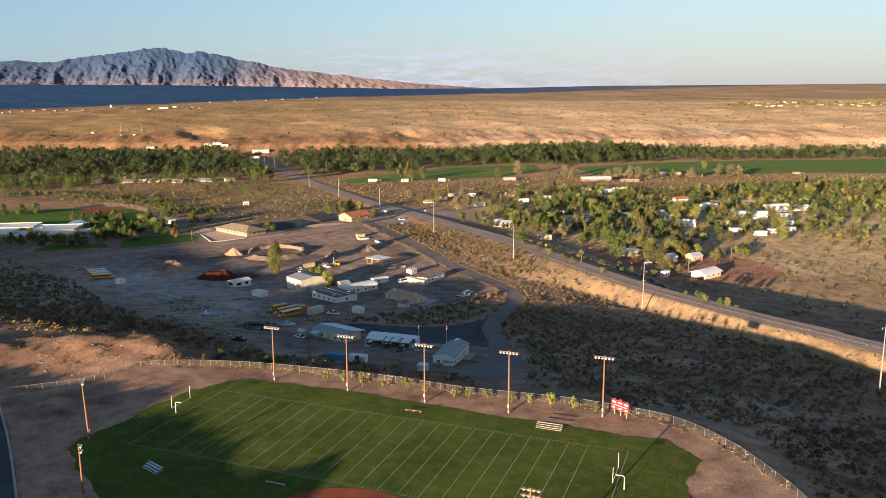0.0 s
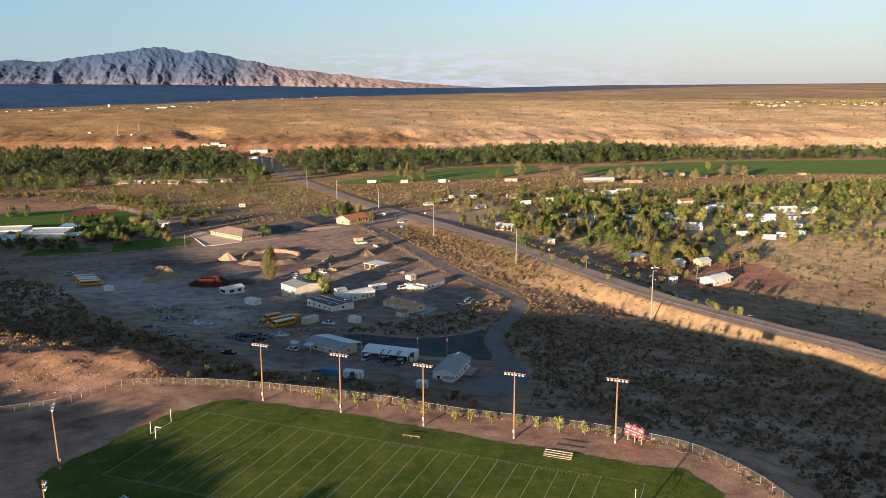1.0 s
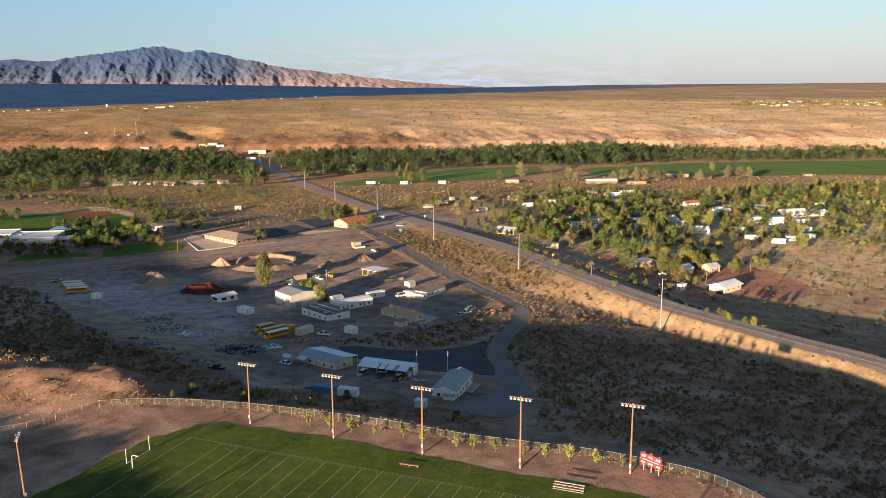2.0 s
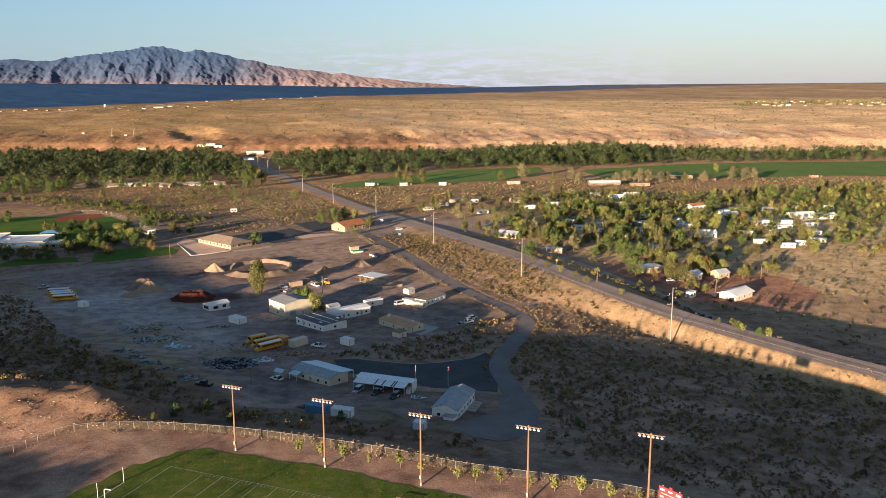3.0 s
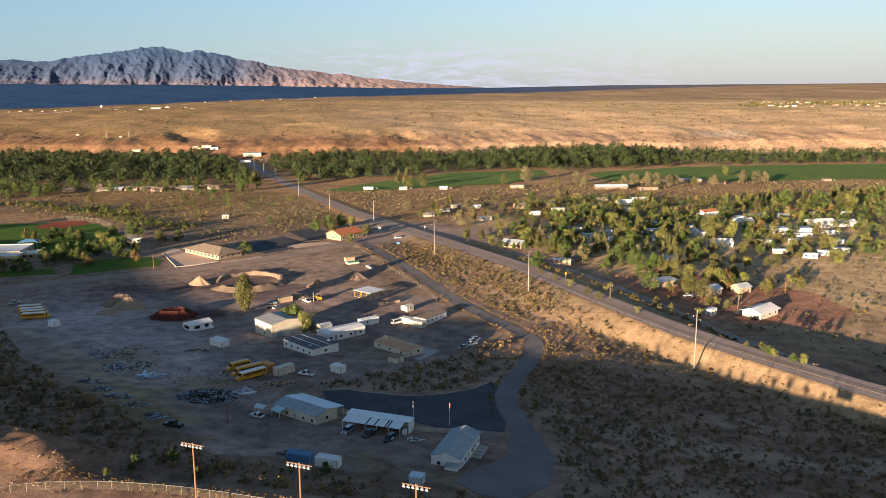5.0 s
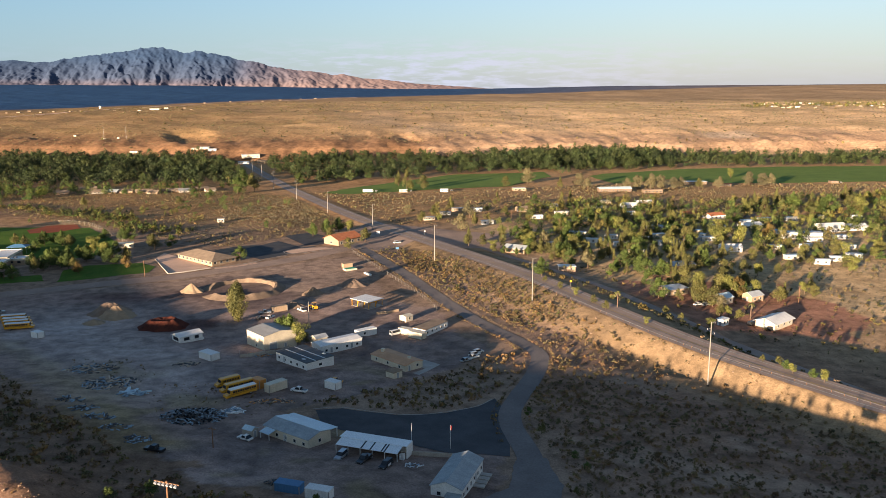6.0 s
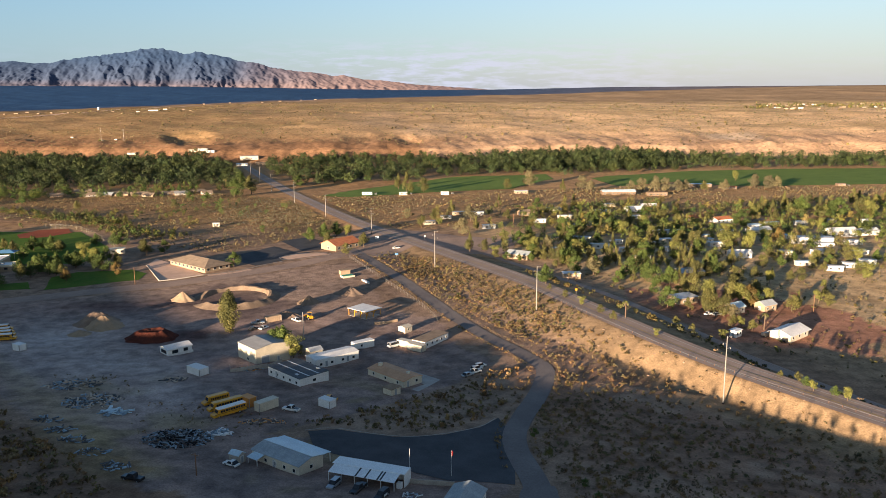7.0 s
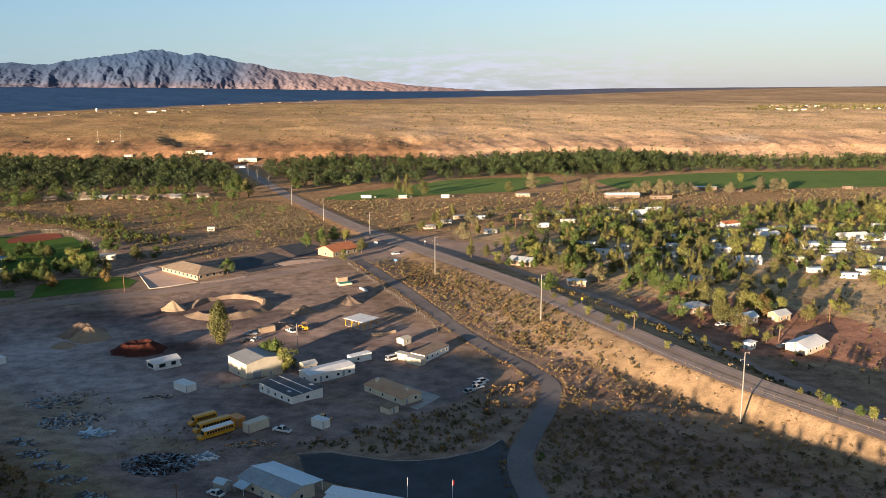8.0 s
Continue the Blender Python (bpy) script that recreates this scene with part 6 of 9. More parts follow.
def wires():
    w = base("power_line", 90, 356, 0, "thin sagging power cables strung between steel poles", "power line", z=0)
    w.matrix_world = Matrix.Identity(4)
    for s, drop in ((1.45, 0.15), (-1.45, 2.05), (1.45, 3.95)):
        bm = bmesh.new()
        for (ax, ay, ah), (bx, by, bh) in zip(POLES[:6], POLES[1:6]):
            c, d = math.cos(radians(25)) * s, math.sin(radians(25)) * s
            a, b = Vector((ax + c, ay + d, z_at(ax, ay) + ah - drop)), Vector((bx + c, by + d, z_at(bx, by) + bh - drop))
            prev = a
            for i in range(1, 9):
                u = i / 8
                q = a.lerp(b, u) - Vector((0, 0, 4 * 2.2 * u * (1 - u)))
                rod_into(bm, prev, q, 0.018, 0.018, 4)
                prev = q
        part("cable", bm, M_TYRE, w, "thin dark cable")


wires()


def wood_pole(label, x, y, h, turn=20, arm=True, material=M_WOODPOLE):
    p = base("wood_pole", x, y, turn, label, "pole", "wooden poles")
    part("pole", rod((0, 0, -0.5), (0, 0, h), 0.16, 0.11), material, p)
    if arm:
        a = part("crossarm", box(-1.2, 1.2, -0.06, 0.06, h - 0.7, h - 0.55), M_WOODPOLE, p)
        for s in (-1.05, 0, 1.05):
            part("insulator", rod((s, 0, h - 0.56), (s, 0, h - 0.3), 0.06, 0.05, sides=6), M_CONCRETE, a)


wood_pole("slim grey mast standing in the yard", -58.7, 427.3, 12, 20, False, M_GALV)
wood_pole("short wooden pole with a crossarm above the yard", -61.5, 291.0, 6.0, -20)
wood_pole("wooden pole beside the lawn", -163.5, 521.5, 9.0, 30, False)
wood_pole("wooden pole among the trailers", 50, 700, 10)
wood_pole("wooden pole beside the residential street", 80, 655, 10)
wood_pole("wooden pole in the dry lot", 170, 470, 9)
wood_pole("wooden pole at the lane into the trees", 168, 575, 9)
for x, y, flag in ((-9.3, 296.8, 0), (1.2, 296.3, 1)):
    f = base("flagpole", x, y, 30, "slim white flagpole beside the asphalt court", "flagpole", "flagpoles")
    part("pole", rod((0, 0, -0.3), (0, 0, 7.0), 0.07, 0.04), M_WHITESTEEL, f)
    if not flag:
        continue
    bm = bmesh.new()
    g = [[bm.verts.new((0.05 + 0.12 * i, 0.05 * math.sin(1.4 * i + j), 6.8 - 0.42 * j - 0.06 * i)) for i in range(5)] for j in range(4)]
    for j in range(3):
        for i in range(4):
            bm.faces.new((g[j][i], g[j][i + 1], g[j + 1][i + 1], g[j + 1][i]))
    part("flag", bm, M_RED, f, "limp hanging flag")


def guard_rail():
    g = base("guard_rail", 90, 372, 0, "low steel cable rail along the highway's shoulder", "guard rail")
    g.matrix_world = Matrix.Identity(4)
    pts = curve_points([(205, 224), (159, 284), (125, 332), (92, 382), (66, 438), (38.5, 503)], 4.0)
    mesh = mesh_from("rail_post", box(-0.06, 0.06, -0.06, 0.06, -0.3, 0.85), M_WOODPOLE)
    bm = bmesh.new()
    prev = None
    for p in pts:
        z = z_at(p[0], p[1])
        o = new("rail_post", mesh)
        o.parent, o.matrix_basis = g, pose(p[0], p[1], z)
        q = Vector((p[0], p[1], z + 0.72))
        if prev:
            rod_into(bm, prev, q, 0.03, 0.03, 5)
        prev = q
    part("rail", bm, M_GALV, g)


guard_rail()


def sign_post(label, x, y, turn, colour, w=0.9, h=0.9, high=2.2):
    s = base("road_sign", x, y, turn, label, "road sign", "road signs")
    part("post", box(-0.05, 0.05, -0.04, 0.04, -0.3, high + h), M_GALV, s)
    part("plate", box(-w / 2, w / 2, -0.07, -0.04, high, high + h), colour, s)


sign_post("blue road sign at the junction", -30, 590, 0, M_BLUE, 2.0, 1.2, 1.0)
sign_post("white notice board at the junction", -46, 640, 0, M_WHITE, 2.4, 1.8, 1.4)
sign_post("yellow road sign beside the highway", 62, 482, 0, M_YELLOW, 1.0, 1.0)
sign_post("white road sign at the junction's edge", -14, 640, 10, M_WHITE)


# ---- the houses and trees beyond the highway ----
building("house", "cream-walled house with a bright white metal roof", "house", 143.8, 433.8, 40, 15, 9, 3.0, "gable", 1.6, 0.9, M_CREAM, M_WHITE, "x", row_of('s', 3, 15, 1.2, 1.0, 2.0) + [('w', 4.5, 1.0, 0.05, 2.1, True)], corner=False)
building("house", "small white shed before the white house", "house", 121.3, 433.6, 40, 4.2, 3, 2.9, "flat", 0.6, 0.4, M_WHITE, M_WHITE, "x", row_of('s', 2, 4.2, 1.2, 1.0, 2.0) + [('w', 1.5, 1.0, 0.05, 2.1, True)], corner=False)
building("building", "small pale-roofed gabled outbuilding with tan walls", "building", 149.7, 475.1, 30, 8, 6, 3.0, "gable", 1.6, 0.4, M_TAN, M_STEELROOF, "x", row_of('s', 2, 8, 1.2, 1.0, 2.0) + [('w', 3.0, 1.0, 0.05, 2.1, True)], corner=False)
building("building", "pale blue-roofed outbuilding under trees", "building", 133.5, 469.9, 30, 7, 6, 3.0, "gable", 1.6, 0.4, M_BLOCK, M_BLUEROOF, "x", row_of('s', 2, 7, 1.2, 1.0, 2.0) + [('w', 3.0, 1.0, 0.05, 2.1, True)], corner=False)
building("barn", "grey-roofed open shed on red ground", "barn", 114.5, 485.4, 25, 11, 7, 3.0, "shed", 0.6, 0.4, M_TAN, M_STEELROOF, "x", row_of('s', 2, 11, 1.2, 1.0, 2.0) + [('w', 3.5, 1.0, 0.05, 2.1, True)], corner=False)
building("house", "tan house with a pale roof among trees", "house", 132.6, 540.8, 15, 15, 9, 3.0, "gable", 1.6, 0.4, M_TAN, M_STEELROOF, "x", row_of('s', 3, 15, 1.2, 1.0, 2.0) + [('w', 4.5, 1.0, 0.05, 2.1, True)], corner=False)
building("building", "low hut with a flat white roof by palms", "building", 67.2, 530.8, 0, 9, 5, 2.9, "flat", 0.6, 0.4, M_TAN, M_WHITE, "x", row_of('s', 2, 9, 1.2, 1.0, 2.0) + [('w', 2.5, 1.0, 0.05, 2.1, True)], corner=False)
building("caravan", "white caravan on a dusty lot", "caravan", 72.9, 729.7, 15, 9, 4, 2.9, "flat", 0.6, 0.4, M_WHITE, M_WHITE, "x", row_of('s', 2, 9, 1.2, 1.0, 2.0) + [('w', 2.0, 1.0, 0.05, 2.1, True)], corner=False)
building("caravan", "white caravan beside the street", "caravan", 31.7, 696.2, 15, 9, 4, 2.9, "flat", 0.6, 0.4, M_WHITE, M_WHITE, "x", row_of('s', 2, 9, 1.2, 1.0, 2.0) + [('w', 2.0, 1.0, 0.05, 2.1, True)], corner=False)
building("house", "grey-roofed house under dense trees", "house", 44.5, 585.6, 330, 14, 9, 3.0, "gable", 1.6, 0.4, M_TAN, M_GREYROOF, "x", row_of('s', 3, 14, 1.2, 1.0, 2.0) + [('w', 4.5, 1.0, 0.05, 2.1, True)], corner=False)
building("trailer_home", "long white trailer home under trees", "trailer home", 90.1, 641.0, 345, 13, 3.2, 2.9, "flat", 0.6, 0.4, M_WHITE, M_WHITE, "x", row_of('s', 3, 13, 1.2, 1.0, 2.0) + [('w', 1.6, 1.0, 0.05, 2.1, True)], corner=False)
building("trailer_home", "long white trailer home under trees", "trailer home", 97.5, 615.9, 340, 14, 3.2, 2.9, "flat", 0.6, 0.4, M_WHITE, M_WHITE, "x", row_of('s', 3, 14, 1.2, 1.0, 2.0) + [('w', 1.6, 1.0, 0.05, 2.1, True)], corner=False)
building("house", "white house in open scrub", "house", 162.4, 801.3, 10, 15, 8, 3.0, "gable", 1.6, 0.4, M_WHITE, M_WHITE, "x", row_of('s', 3, 15, 1.2, 1.0, 2.0) + [('w', 4.0, 1.0, 0.05, 2.1, True)], corner=False)
building("house", "cream house in open scrub", "house", 179.4, 821.7, 10, 15, 9, 3.0, "gable", 1.6, 0.4, M_CREAM, M_WHITE, "x", row_of('s', 3, 15, 1.2, 1.0, 2.0) + [('w', 4.5, 1.0, 0.05, 2.1, True)], corner=False)
building("trailer_home", "pale trailer home at the street", "trailer home", 25.3, 773.7, 5, 12, 4, 2.9, "flat", 0.6, 0.4, M_WHITE, M_STEELROOF, "x", row_of('s', 3, 12, 1.2, 1.0, 2.0) + [('w', 2.0, 1.0, 0.05, 2.1, True)], corner=False)
building("trailer_home", "tan trailer home at the street", "trailer home", 11.6, 773.0, 5, 12, 4, 2.9, "flat", 0.6, 0.4, M_TAN, M_STEELROOF, "x", row_of('s', 3, 12, 1.2, 1.0, 2.0) + [('w', 2.0, 1.0, 0.05, 2.1, True)], corner=False)
building("house", "brown-roofed house at the street's end", "house", 66.4, 772.0, 20, 12, 8, 3.0, "gable", 1.6, 0.4, M_TAN, M_BROWNROOF, "x", row_of('s', 3, 12, 1.2, 1.0, 2.0) + [('w', 4.0, 1.0, 0.05, 2.1, True)], corner=False)
building("trailer_home", "pale blue-roofed trailer home", "trailer home", 93.3, 801.6, 15, 13, 4, 2.9, "flat", 0.6, 0.4, M_WHITE, M_BLUEROOF, "x", row_of('s', 3, 13, 1.2, 1.0, 2.0) + [('w', 2.0, 1.0, 0.05, 2.1, True)], corner=False)
building("trailer_home", "cream trailer home among trees", "trailer home", 95.4, 751.5, 10, 11, 4, 2.9, "flat", 0.6, 0.4, M_CREAM, M_WHITE, "x", row_of('s', 2, 11, 1.2, 1.0, 2.0) + [('w', 2.0, 1.0, 0.05, 2.1, True)], corner=False)
building("trailer_home", "white trailer home behind trees", "trailer home", 131.7, 785.5, 15, 14, 5, 2.9, "flat", 0.6, 0.4, M_WHITE, M_WHITE, "x", row_of('s', 3, 14, 1.2, 1.0, 2.0) + [('w', 2.5, 1.0, 0.05, 2.1, True)], corner=False)
building("house", "house with a terracotta roof among trees", "house", 201.2, 749.6, 20, 16, 10, 3.0, "gable", 1.6, 0.4, M_TAN, M_TERRACOTTA, "x", row_of('s', 4, 16, 1.2, 1.0, 2.0) + [('w', 5.0, 1.0, 0.05, 2.1, True)], corner=False)
building("house", "white house with a terracotta roof", "house", 217.1, 740.7, 25, 16, 10, 3.0, "gable", 1.6, 0.4, M_WHITE, M_TERRACOTTA, "x", row_of('s', 4, 16, 1.2, 1.0, 2.0) + [('w', 5.0, 1.0, 0.05, 2.1, True)], corner=False)
building("house", "white-roofed house among trees", "house", 226.1, 686.3, 20, 16, 9, 3.0, "gable", 1.6, 0.4, M_WHITE, M_WHITE, "x", row_of('s', 4, 16, 1.2, 1.0, 2.0) + [('w', 4.5, 1.0, 0.05, 2.1, True)], corner=False)
building("building", "small pale blue-roofed annex building", "building", 232.7, 710.8, 20, 9, 6, 2.9, "flat", 0.6, 0.4, M_WHITE, M_BLUEROOF, "x", row_of('s', 2, 9, 1.2, 1.0, 2.0) + [('w', 3.0, 1.0, 0.05, 2.1, True)], corner=False)
building("building", "long low white block building among trees", "building", 243.3, 638.5, 355, 26, 7, 4.5, "flat", 0.6, 0.4, M_WHITE, M_STEELROOF, "x", row_of('s', 6, 26, 1.2, 1.0, 2.0) + [('w', 3.5, 1.0, 0.05, 2.1, True)], corner=False)
building("building", "white hall with a bright roof", "building", 275.7, 667.5, 12, 22, 9, 4.5, "gable", 1.6, 0.4, M_WHITE, M_WHITE, "x", row_of('s', 5, 22, 1.2, 1.0, 2.0) + [('w', 4.5, 1.0, 0.05, 2.1, True)], corner=False)
building("building", "white hall with a bright roof", "building", 297.4, 675.9, 12, 18, 9, 3.0, "gable", 1.6, 0.4, M_WHITE, M_WHITE, "x", row_of('s', 4, 18, 1.2, 1.0, 2.0) + [('w', 4.5, 1.0, 0.05, 2.1, True)], corner=False)
building("caravan", "silver caravan on a dusty lot", "caravan", 273.8, 726.2, 20, 11, 4, 2.9, "flat", 0.6, 0.4, M_SILVER, M_SILVER, "x", row_of('s', 2, 11, 1.2, 1.0, 2.0) + [('w', 2.0, 1.0, 0.05, 2.1, True)], corner=False)
building("caravan", "white caravan parked under low trees", "caravan", 220.6, 557.6, 350, 9, 3, 2.9, "flat", 0.6, 0.4, M_WHITE, M_WHITE, "x", row_of('s', 2, 9, 1.2, 1.0, 2.0) + [('w', 1.5, 1.0, 0.05, 2.1, True)], corner=False)
building("caravan", "white caravan parked under low trees", "caravan", 234.5, 566.6, 350, 9, 3, 2.9, "flat", 0.6, 0.4, M_WHITE, M_WHITE, "x", row_of('s', 2, 9, 1.2, 1.0, 2.0) + [('w', 1.5, 1.0, 0.05, 2.1, True)], corner=False)
building("caravan", "white caravan parked under low trees", "caravan", 248.2, 574.7, 350, 9, 3, 2.9, "flat", 0.6, 0.4, M_WHITE, M_WHITE, "x", row_of('s', 2, 9, 1.2, 1.0, 2.0) + [('w', 1.5, 1.0, 0.05, 2.1, True)], corner=False)
building("caravan", "white caravan among trees", "caravan", 133.2, 622.8, 20, 9, 3.2, 2.9, "flat", 0.6, 0.4, M_WHITE, M_WHITE, "x", row_of('s', 2, 9, 1.2, 1.0, 2.0) + [('w', 1.6, 1.0, 0.05, 2.1, True)], corner=False)
building("caravan", "white caravan among trees", "caravan", 157.9, 616.3, 20, 9, 3.4, 2.9, "flat", 0.6, 0.4, M_WHITE, M_WHITE, "x", row_of('s', 2, 9, 1.2, 1.0, 2.0) + [('w', 1.7, 1.0, 0.05, 2.1, True)], corner=False)
building("caravan", "white caravan among trees", "caravan", 177.2, 629.9, 10, 10, 3.4, 2.9, "flat", 0.6, 0.4, M_WHITE, M_WHITE, "x", row_of('s', 2, 10, 1.2, 1.0, 2.0) + [('w', 1.7, 1.0, 0.05, 2.1, True)], corner=False)
building("trailer_home", "low white trailer home at the wood's edge", "trailer home", 179.5, 593.8, 0, 13, 7, 3.0, "gable", 1.6, 0.4, M_WHITE, M_WHITE, "x", row_of('s', 3, 13, 1.2, 1.0, 2.0) + [('w', 3.5, 1.0, 0.05, 2.1, True)], corner=False)
building("trailer_home", "cream trailer home among trees", "trailer home", 145.7, 638.5, 20, 10, 4, 2.9, "flat", 0.6, 0.4, M_CREAM, M_STEELROOF, "x", row_of('s', 2, 10, 1.2, 1.0, 2.0) + [('w', 2.0, 1.0, 0.05, 2.1, True)], corner=False)
building("trailer_home", "white trailer home standing among trees", "trailer home", 143.7, 609.6, 20, 10, 4, 2.9, "flat", 0.6, 0.4, M_WHITE, M_STEELROOF, "x", row_of('s', 2, 10, 1.2, 1.0, 2.0) + [('w', 2.0, 1.0, 0.05, 2.1, True)], corner=False)
building("trailer_home", "pale blue-roofed trailer home among trees", "trailer home", 173.6, 641.1, 20, 10, 4, 2.9, "flat", 0.6, 0.4, M_WHITE, M_BLUEROOF, "x", row_of('s', 2, 10, 1.2, 1.0, 2.0) + [('w', 2.0, 1.0, 0.05, 2.1, True)], corner=False)
building("barn", "long barn with a pale blue roof by the field", "barn", 175.1, 928.2, 5, 34, 9, 3.4, "gable", 1.6, 0.4, M_DARKTAN, M_BLUEROOF, "x", row_of('s', 8, 34, 1.6, 1.0, 2.0), corner=False)
building("building", "low tan stable by the field", "building", 212.0, 918.8, 5, 20, 6, 3.4, "flat", 0.6, 0.4, M_DARKTAN, M_BROWNROOF, "x", row_of('s', 5, 20, 1.6, 1.0, 2.0), corner=False)
building("barn", "low blue-roofed shed by the field", "barn", 281.1, 1006.5, 0, 26, 8, 3.4, "flat", 0.6, 0.4, M_DARKTAN, M_BLUEROOF, "x", row_of('s', 6, 26, 1.6, 1.0, 2.0), corner=False)
building("barn", "low red-roofed shed by the field", "barn", 305.1, 978.0, 0, 14, 6, 2.9, "flat", 0.6, 0.4, M_DARKTAN, M_TERRACOTTA, "x", row_of('s', 3, 14, 1.6, 1.0, 2.0), corner=False)
building("building", "small brown building by the field", "building", 440.5, 1011.1, 0, 9, 6, 2.6, "flat", 0.6, 0.4, M_DARKTAN, M_BROWNROOF, "x", row_of('s', 3, 14, 1.6, 1.0, 2.0), corner=False)
building("trailer_home", "white semi-trailer parked by the field", "trailer home", -80.5, 933.9, 0, 10, 3, 2.9, "flat", 0.6, 0.4, M_WHITE, M_WHITE, "x", row_of('s', 4, 16, 1.6, 1.0, 2.0), corner=False)
building("trailer_home", "pale trailer home by the field", "trailer home", -43.5, 931.9, 15, 8, 3, 2.9, "flat", 0.6, 0.4, M_CREAM, M_WHITE, "x", row_of('s', 3, 14, 1.6, 1.0, 2.0), corner=False)
building("trailer_home", "pale trailer home by the field", "trailer home", -0.9, 934.7, 0, 8, 3, 2.9, "flat", 0.6, 0.4, M_WHITE, M_WHITE, "x", row_of('s', 3, 14, 1.6, 1.0, 2.0), corner=False)
building("house", "white house at the field's corner", "house", 77.9, 944.0, 10, 13, 7, 2.9, "flat", 0.6, 0.4, M_TAN, M_WHITE, "x", row_of('s', 3, 13, 1.6, 1.0, 2.0), corner=False)
building("building", "small cream hut alone on a dry slope", "building", -173.7, 712.9, 10, 5, 4, 2.9, "flat", 0.6, 0.4, M_CREAM, M_CREAM, "x", row_of('s', 2, 5, 1.2, 1.0, 2.0) + [('w', 2.0, 1.0, 0.05, 2.1, True)], corner=False)
building("building", "cream storage building by the school field", "building", -207.0, 603.8, 20, 12, 6, 2.9, "flat", 0.6, 0.4, M_CREAM, M_CREAM, "x", row_of('s', 3, 12, 1.2, 1.0, 2.0) + [('w', 3.0, 1.0, 0.05, 2.1, True)], corner=False)
building("building", "large pale warehouse under the bluff", "building", -309.4, 1389.4, 15, 28, 14, 5, "flat", 0.6, 0.4, M_CREAM, M_STEELROOF, "x", row_of('s', 4, 28, 1.6, 1.0, 2.0), corner=False)
building("building", "low tan warehouse under the bluff", "building", -275.0, 1351.2, 10, 30, 10, 4, "flat", 0.6, 0.4, M_TAN, M_TAN, "x", row_of('s', 5, 30, 1.6, 1.0, 2.0), corner=False)
building("building", "small blue-roofed service building by the road", "building", -309.0, 1341.6, 10, 16, 10, 2.9, "flat", 0.6, 0.4, M_WHITE, M_BLUEROOF, "x", row_of('s', 4, 16, 1.6, 1.0, 2.0), corner=False)
building("house", "tan house in the row before the woods", "house", -425.4, 954.4, -17, 16, 9, 2.3, "gable", 1.8, 0.7, M_DARKTAN, M_BROWNROOF, "x", row_of('s', 3, 11, 1.4, 1.0, 2.0), corner=False)
building("house", "small house with a dusty yard before the woods", "house", -396.2, 925.3, 25, 14, 9, 2.3, "gable", 1.8, 0.7, M_DARKTAN, M_BROWNROOF, "x", row_of('s', 3, 11, 1.4, 1.0, 2.0), corner=False)
building("house", "low house before the cottonwoods", "house", -385.9, 966.5, 25, 16, 8, 2.3, "gable", 1.8, 0.7, M_TAN, M_BROWNROOF, "x", row_of('s', 3, 11, 1.4, 1.0, 2.0), corner=False)
building("house", "tan house in the row before the woods", "house", -361.8, 931.1, 28, 16, 9, 2.3, "gable", 1.8, 0.7, M_BLOCK, M_BROWNROOF, "x", row_of('s', 3, 11, 1.4, 1.0, 2.0), corner=False)
building("house", "small house with a dusty yard before the woods", "house", -344.8, 933.7, -10, 10, 8, 2.3, "gable", 1.8, 0.7, M_DARKTAN, M_GREYROOF, "x", row_of('s', 3, 11, 1.4, 1.0, 2.0), corner=False)
building("house", "low house before the cottonwoods", "house", -334.2, 936.7, 6, 16, 9, 2.3, "gable", 1.8, 0.7, M_TAN, M_BROWNROOF, "x", row_of('s', 3, 11, 1.4, 1.0, 2.0), corner=False)
building("house", "tan house in the row before the woods", "house", -315.1, 936.8, 16, 16, 7, 2.3, "gable", 1.8, 0.7, M_DARKTAN, M_BROWNROOF, "x", row_of('s', 3, 11, 1.4, 1.0, 2.0), corner=False)
building("house", "small house with a dusty yard before the woods", "house", -302.0, 929.0, -9, 12, 8, 2.3, "gable", 1.8, 0.7, M_TAN, M_BROWNROOF, "x", row_of('s', 3, 11, 1.4, 1.0, 2.0), corner=False)
building("house", "low house before the cottonwoods", "house", -285.9, 945.3, 21, 16, 9, 2.3, "gable", 1.8, 0.7, M_DARKTAN, M_BROWNROOF, "x", row_of('s', 3, 11, 1.4, 1.0, 2.0), corner=False)
building("house", "tan house in the row before the woods", "house", -274.6, 944.0, 17, 12, 8, 2.3, "gable", 1.8, 0.7, M_BLOCK, M_ZINC, "x", row_of('s', 3, 11, 1.4, 1.0, 2.0), corner=False)
building("house", "small house with a dusty yard before the woods", "house", -260.0, 957.0, 37, 12, 9, 2.3, "gable", 1.8, 0.7, M_DARKTAN, M_BROWNROOF, "x", row_of('s', 3, 11, 1.4, 1.0, 2.0), corner=False)
building("house", "small house with a dusty yard before the woods", "house", -249.5, 949.2, 31, 10, 9, 2.3, "gable", 1.8, 0.7, M_BLOCK, M_BROWNROOF, "x", row_of('s', 3, 11, 1.4, 1.0, 2.0), corner=False)
building("building", "low white building below the bluff", "building", -549.1, 1436.3, 5, 14, 8, 3.2, "flat", 0.6, 0.4, M_TAN, M_BROWNROOF, "x", row_of('s', 2, 10, 1.4, 1.0, 2.0), corner=False)
building("building", "tan low building below the bluff", "building", -528.2, 1418.0, 5, 14, 8, 3.2, "flat", 0.6, 0.4, M_WHITE, M_STEELROOF, "x", row_of('s', 2, 10, 1.4, 1.0, 2.0), corner=False)
building("building", "tan low building below the bluff", "building", -521.5, 1462.6, 5, 14, 8, 3.2, "flat", 0.6, 0.4, M_CREAM, M_BROWNROOF, "x", row_of('s', 2, 10, 1.4, 1.0, 2.0), corner=False)
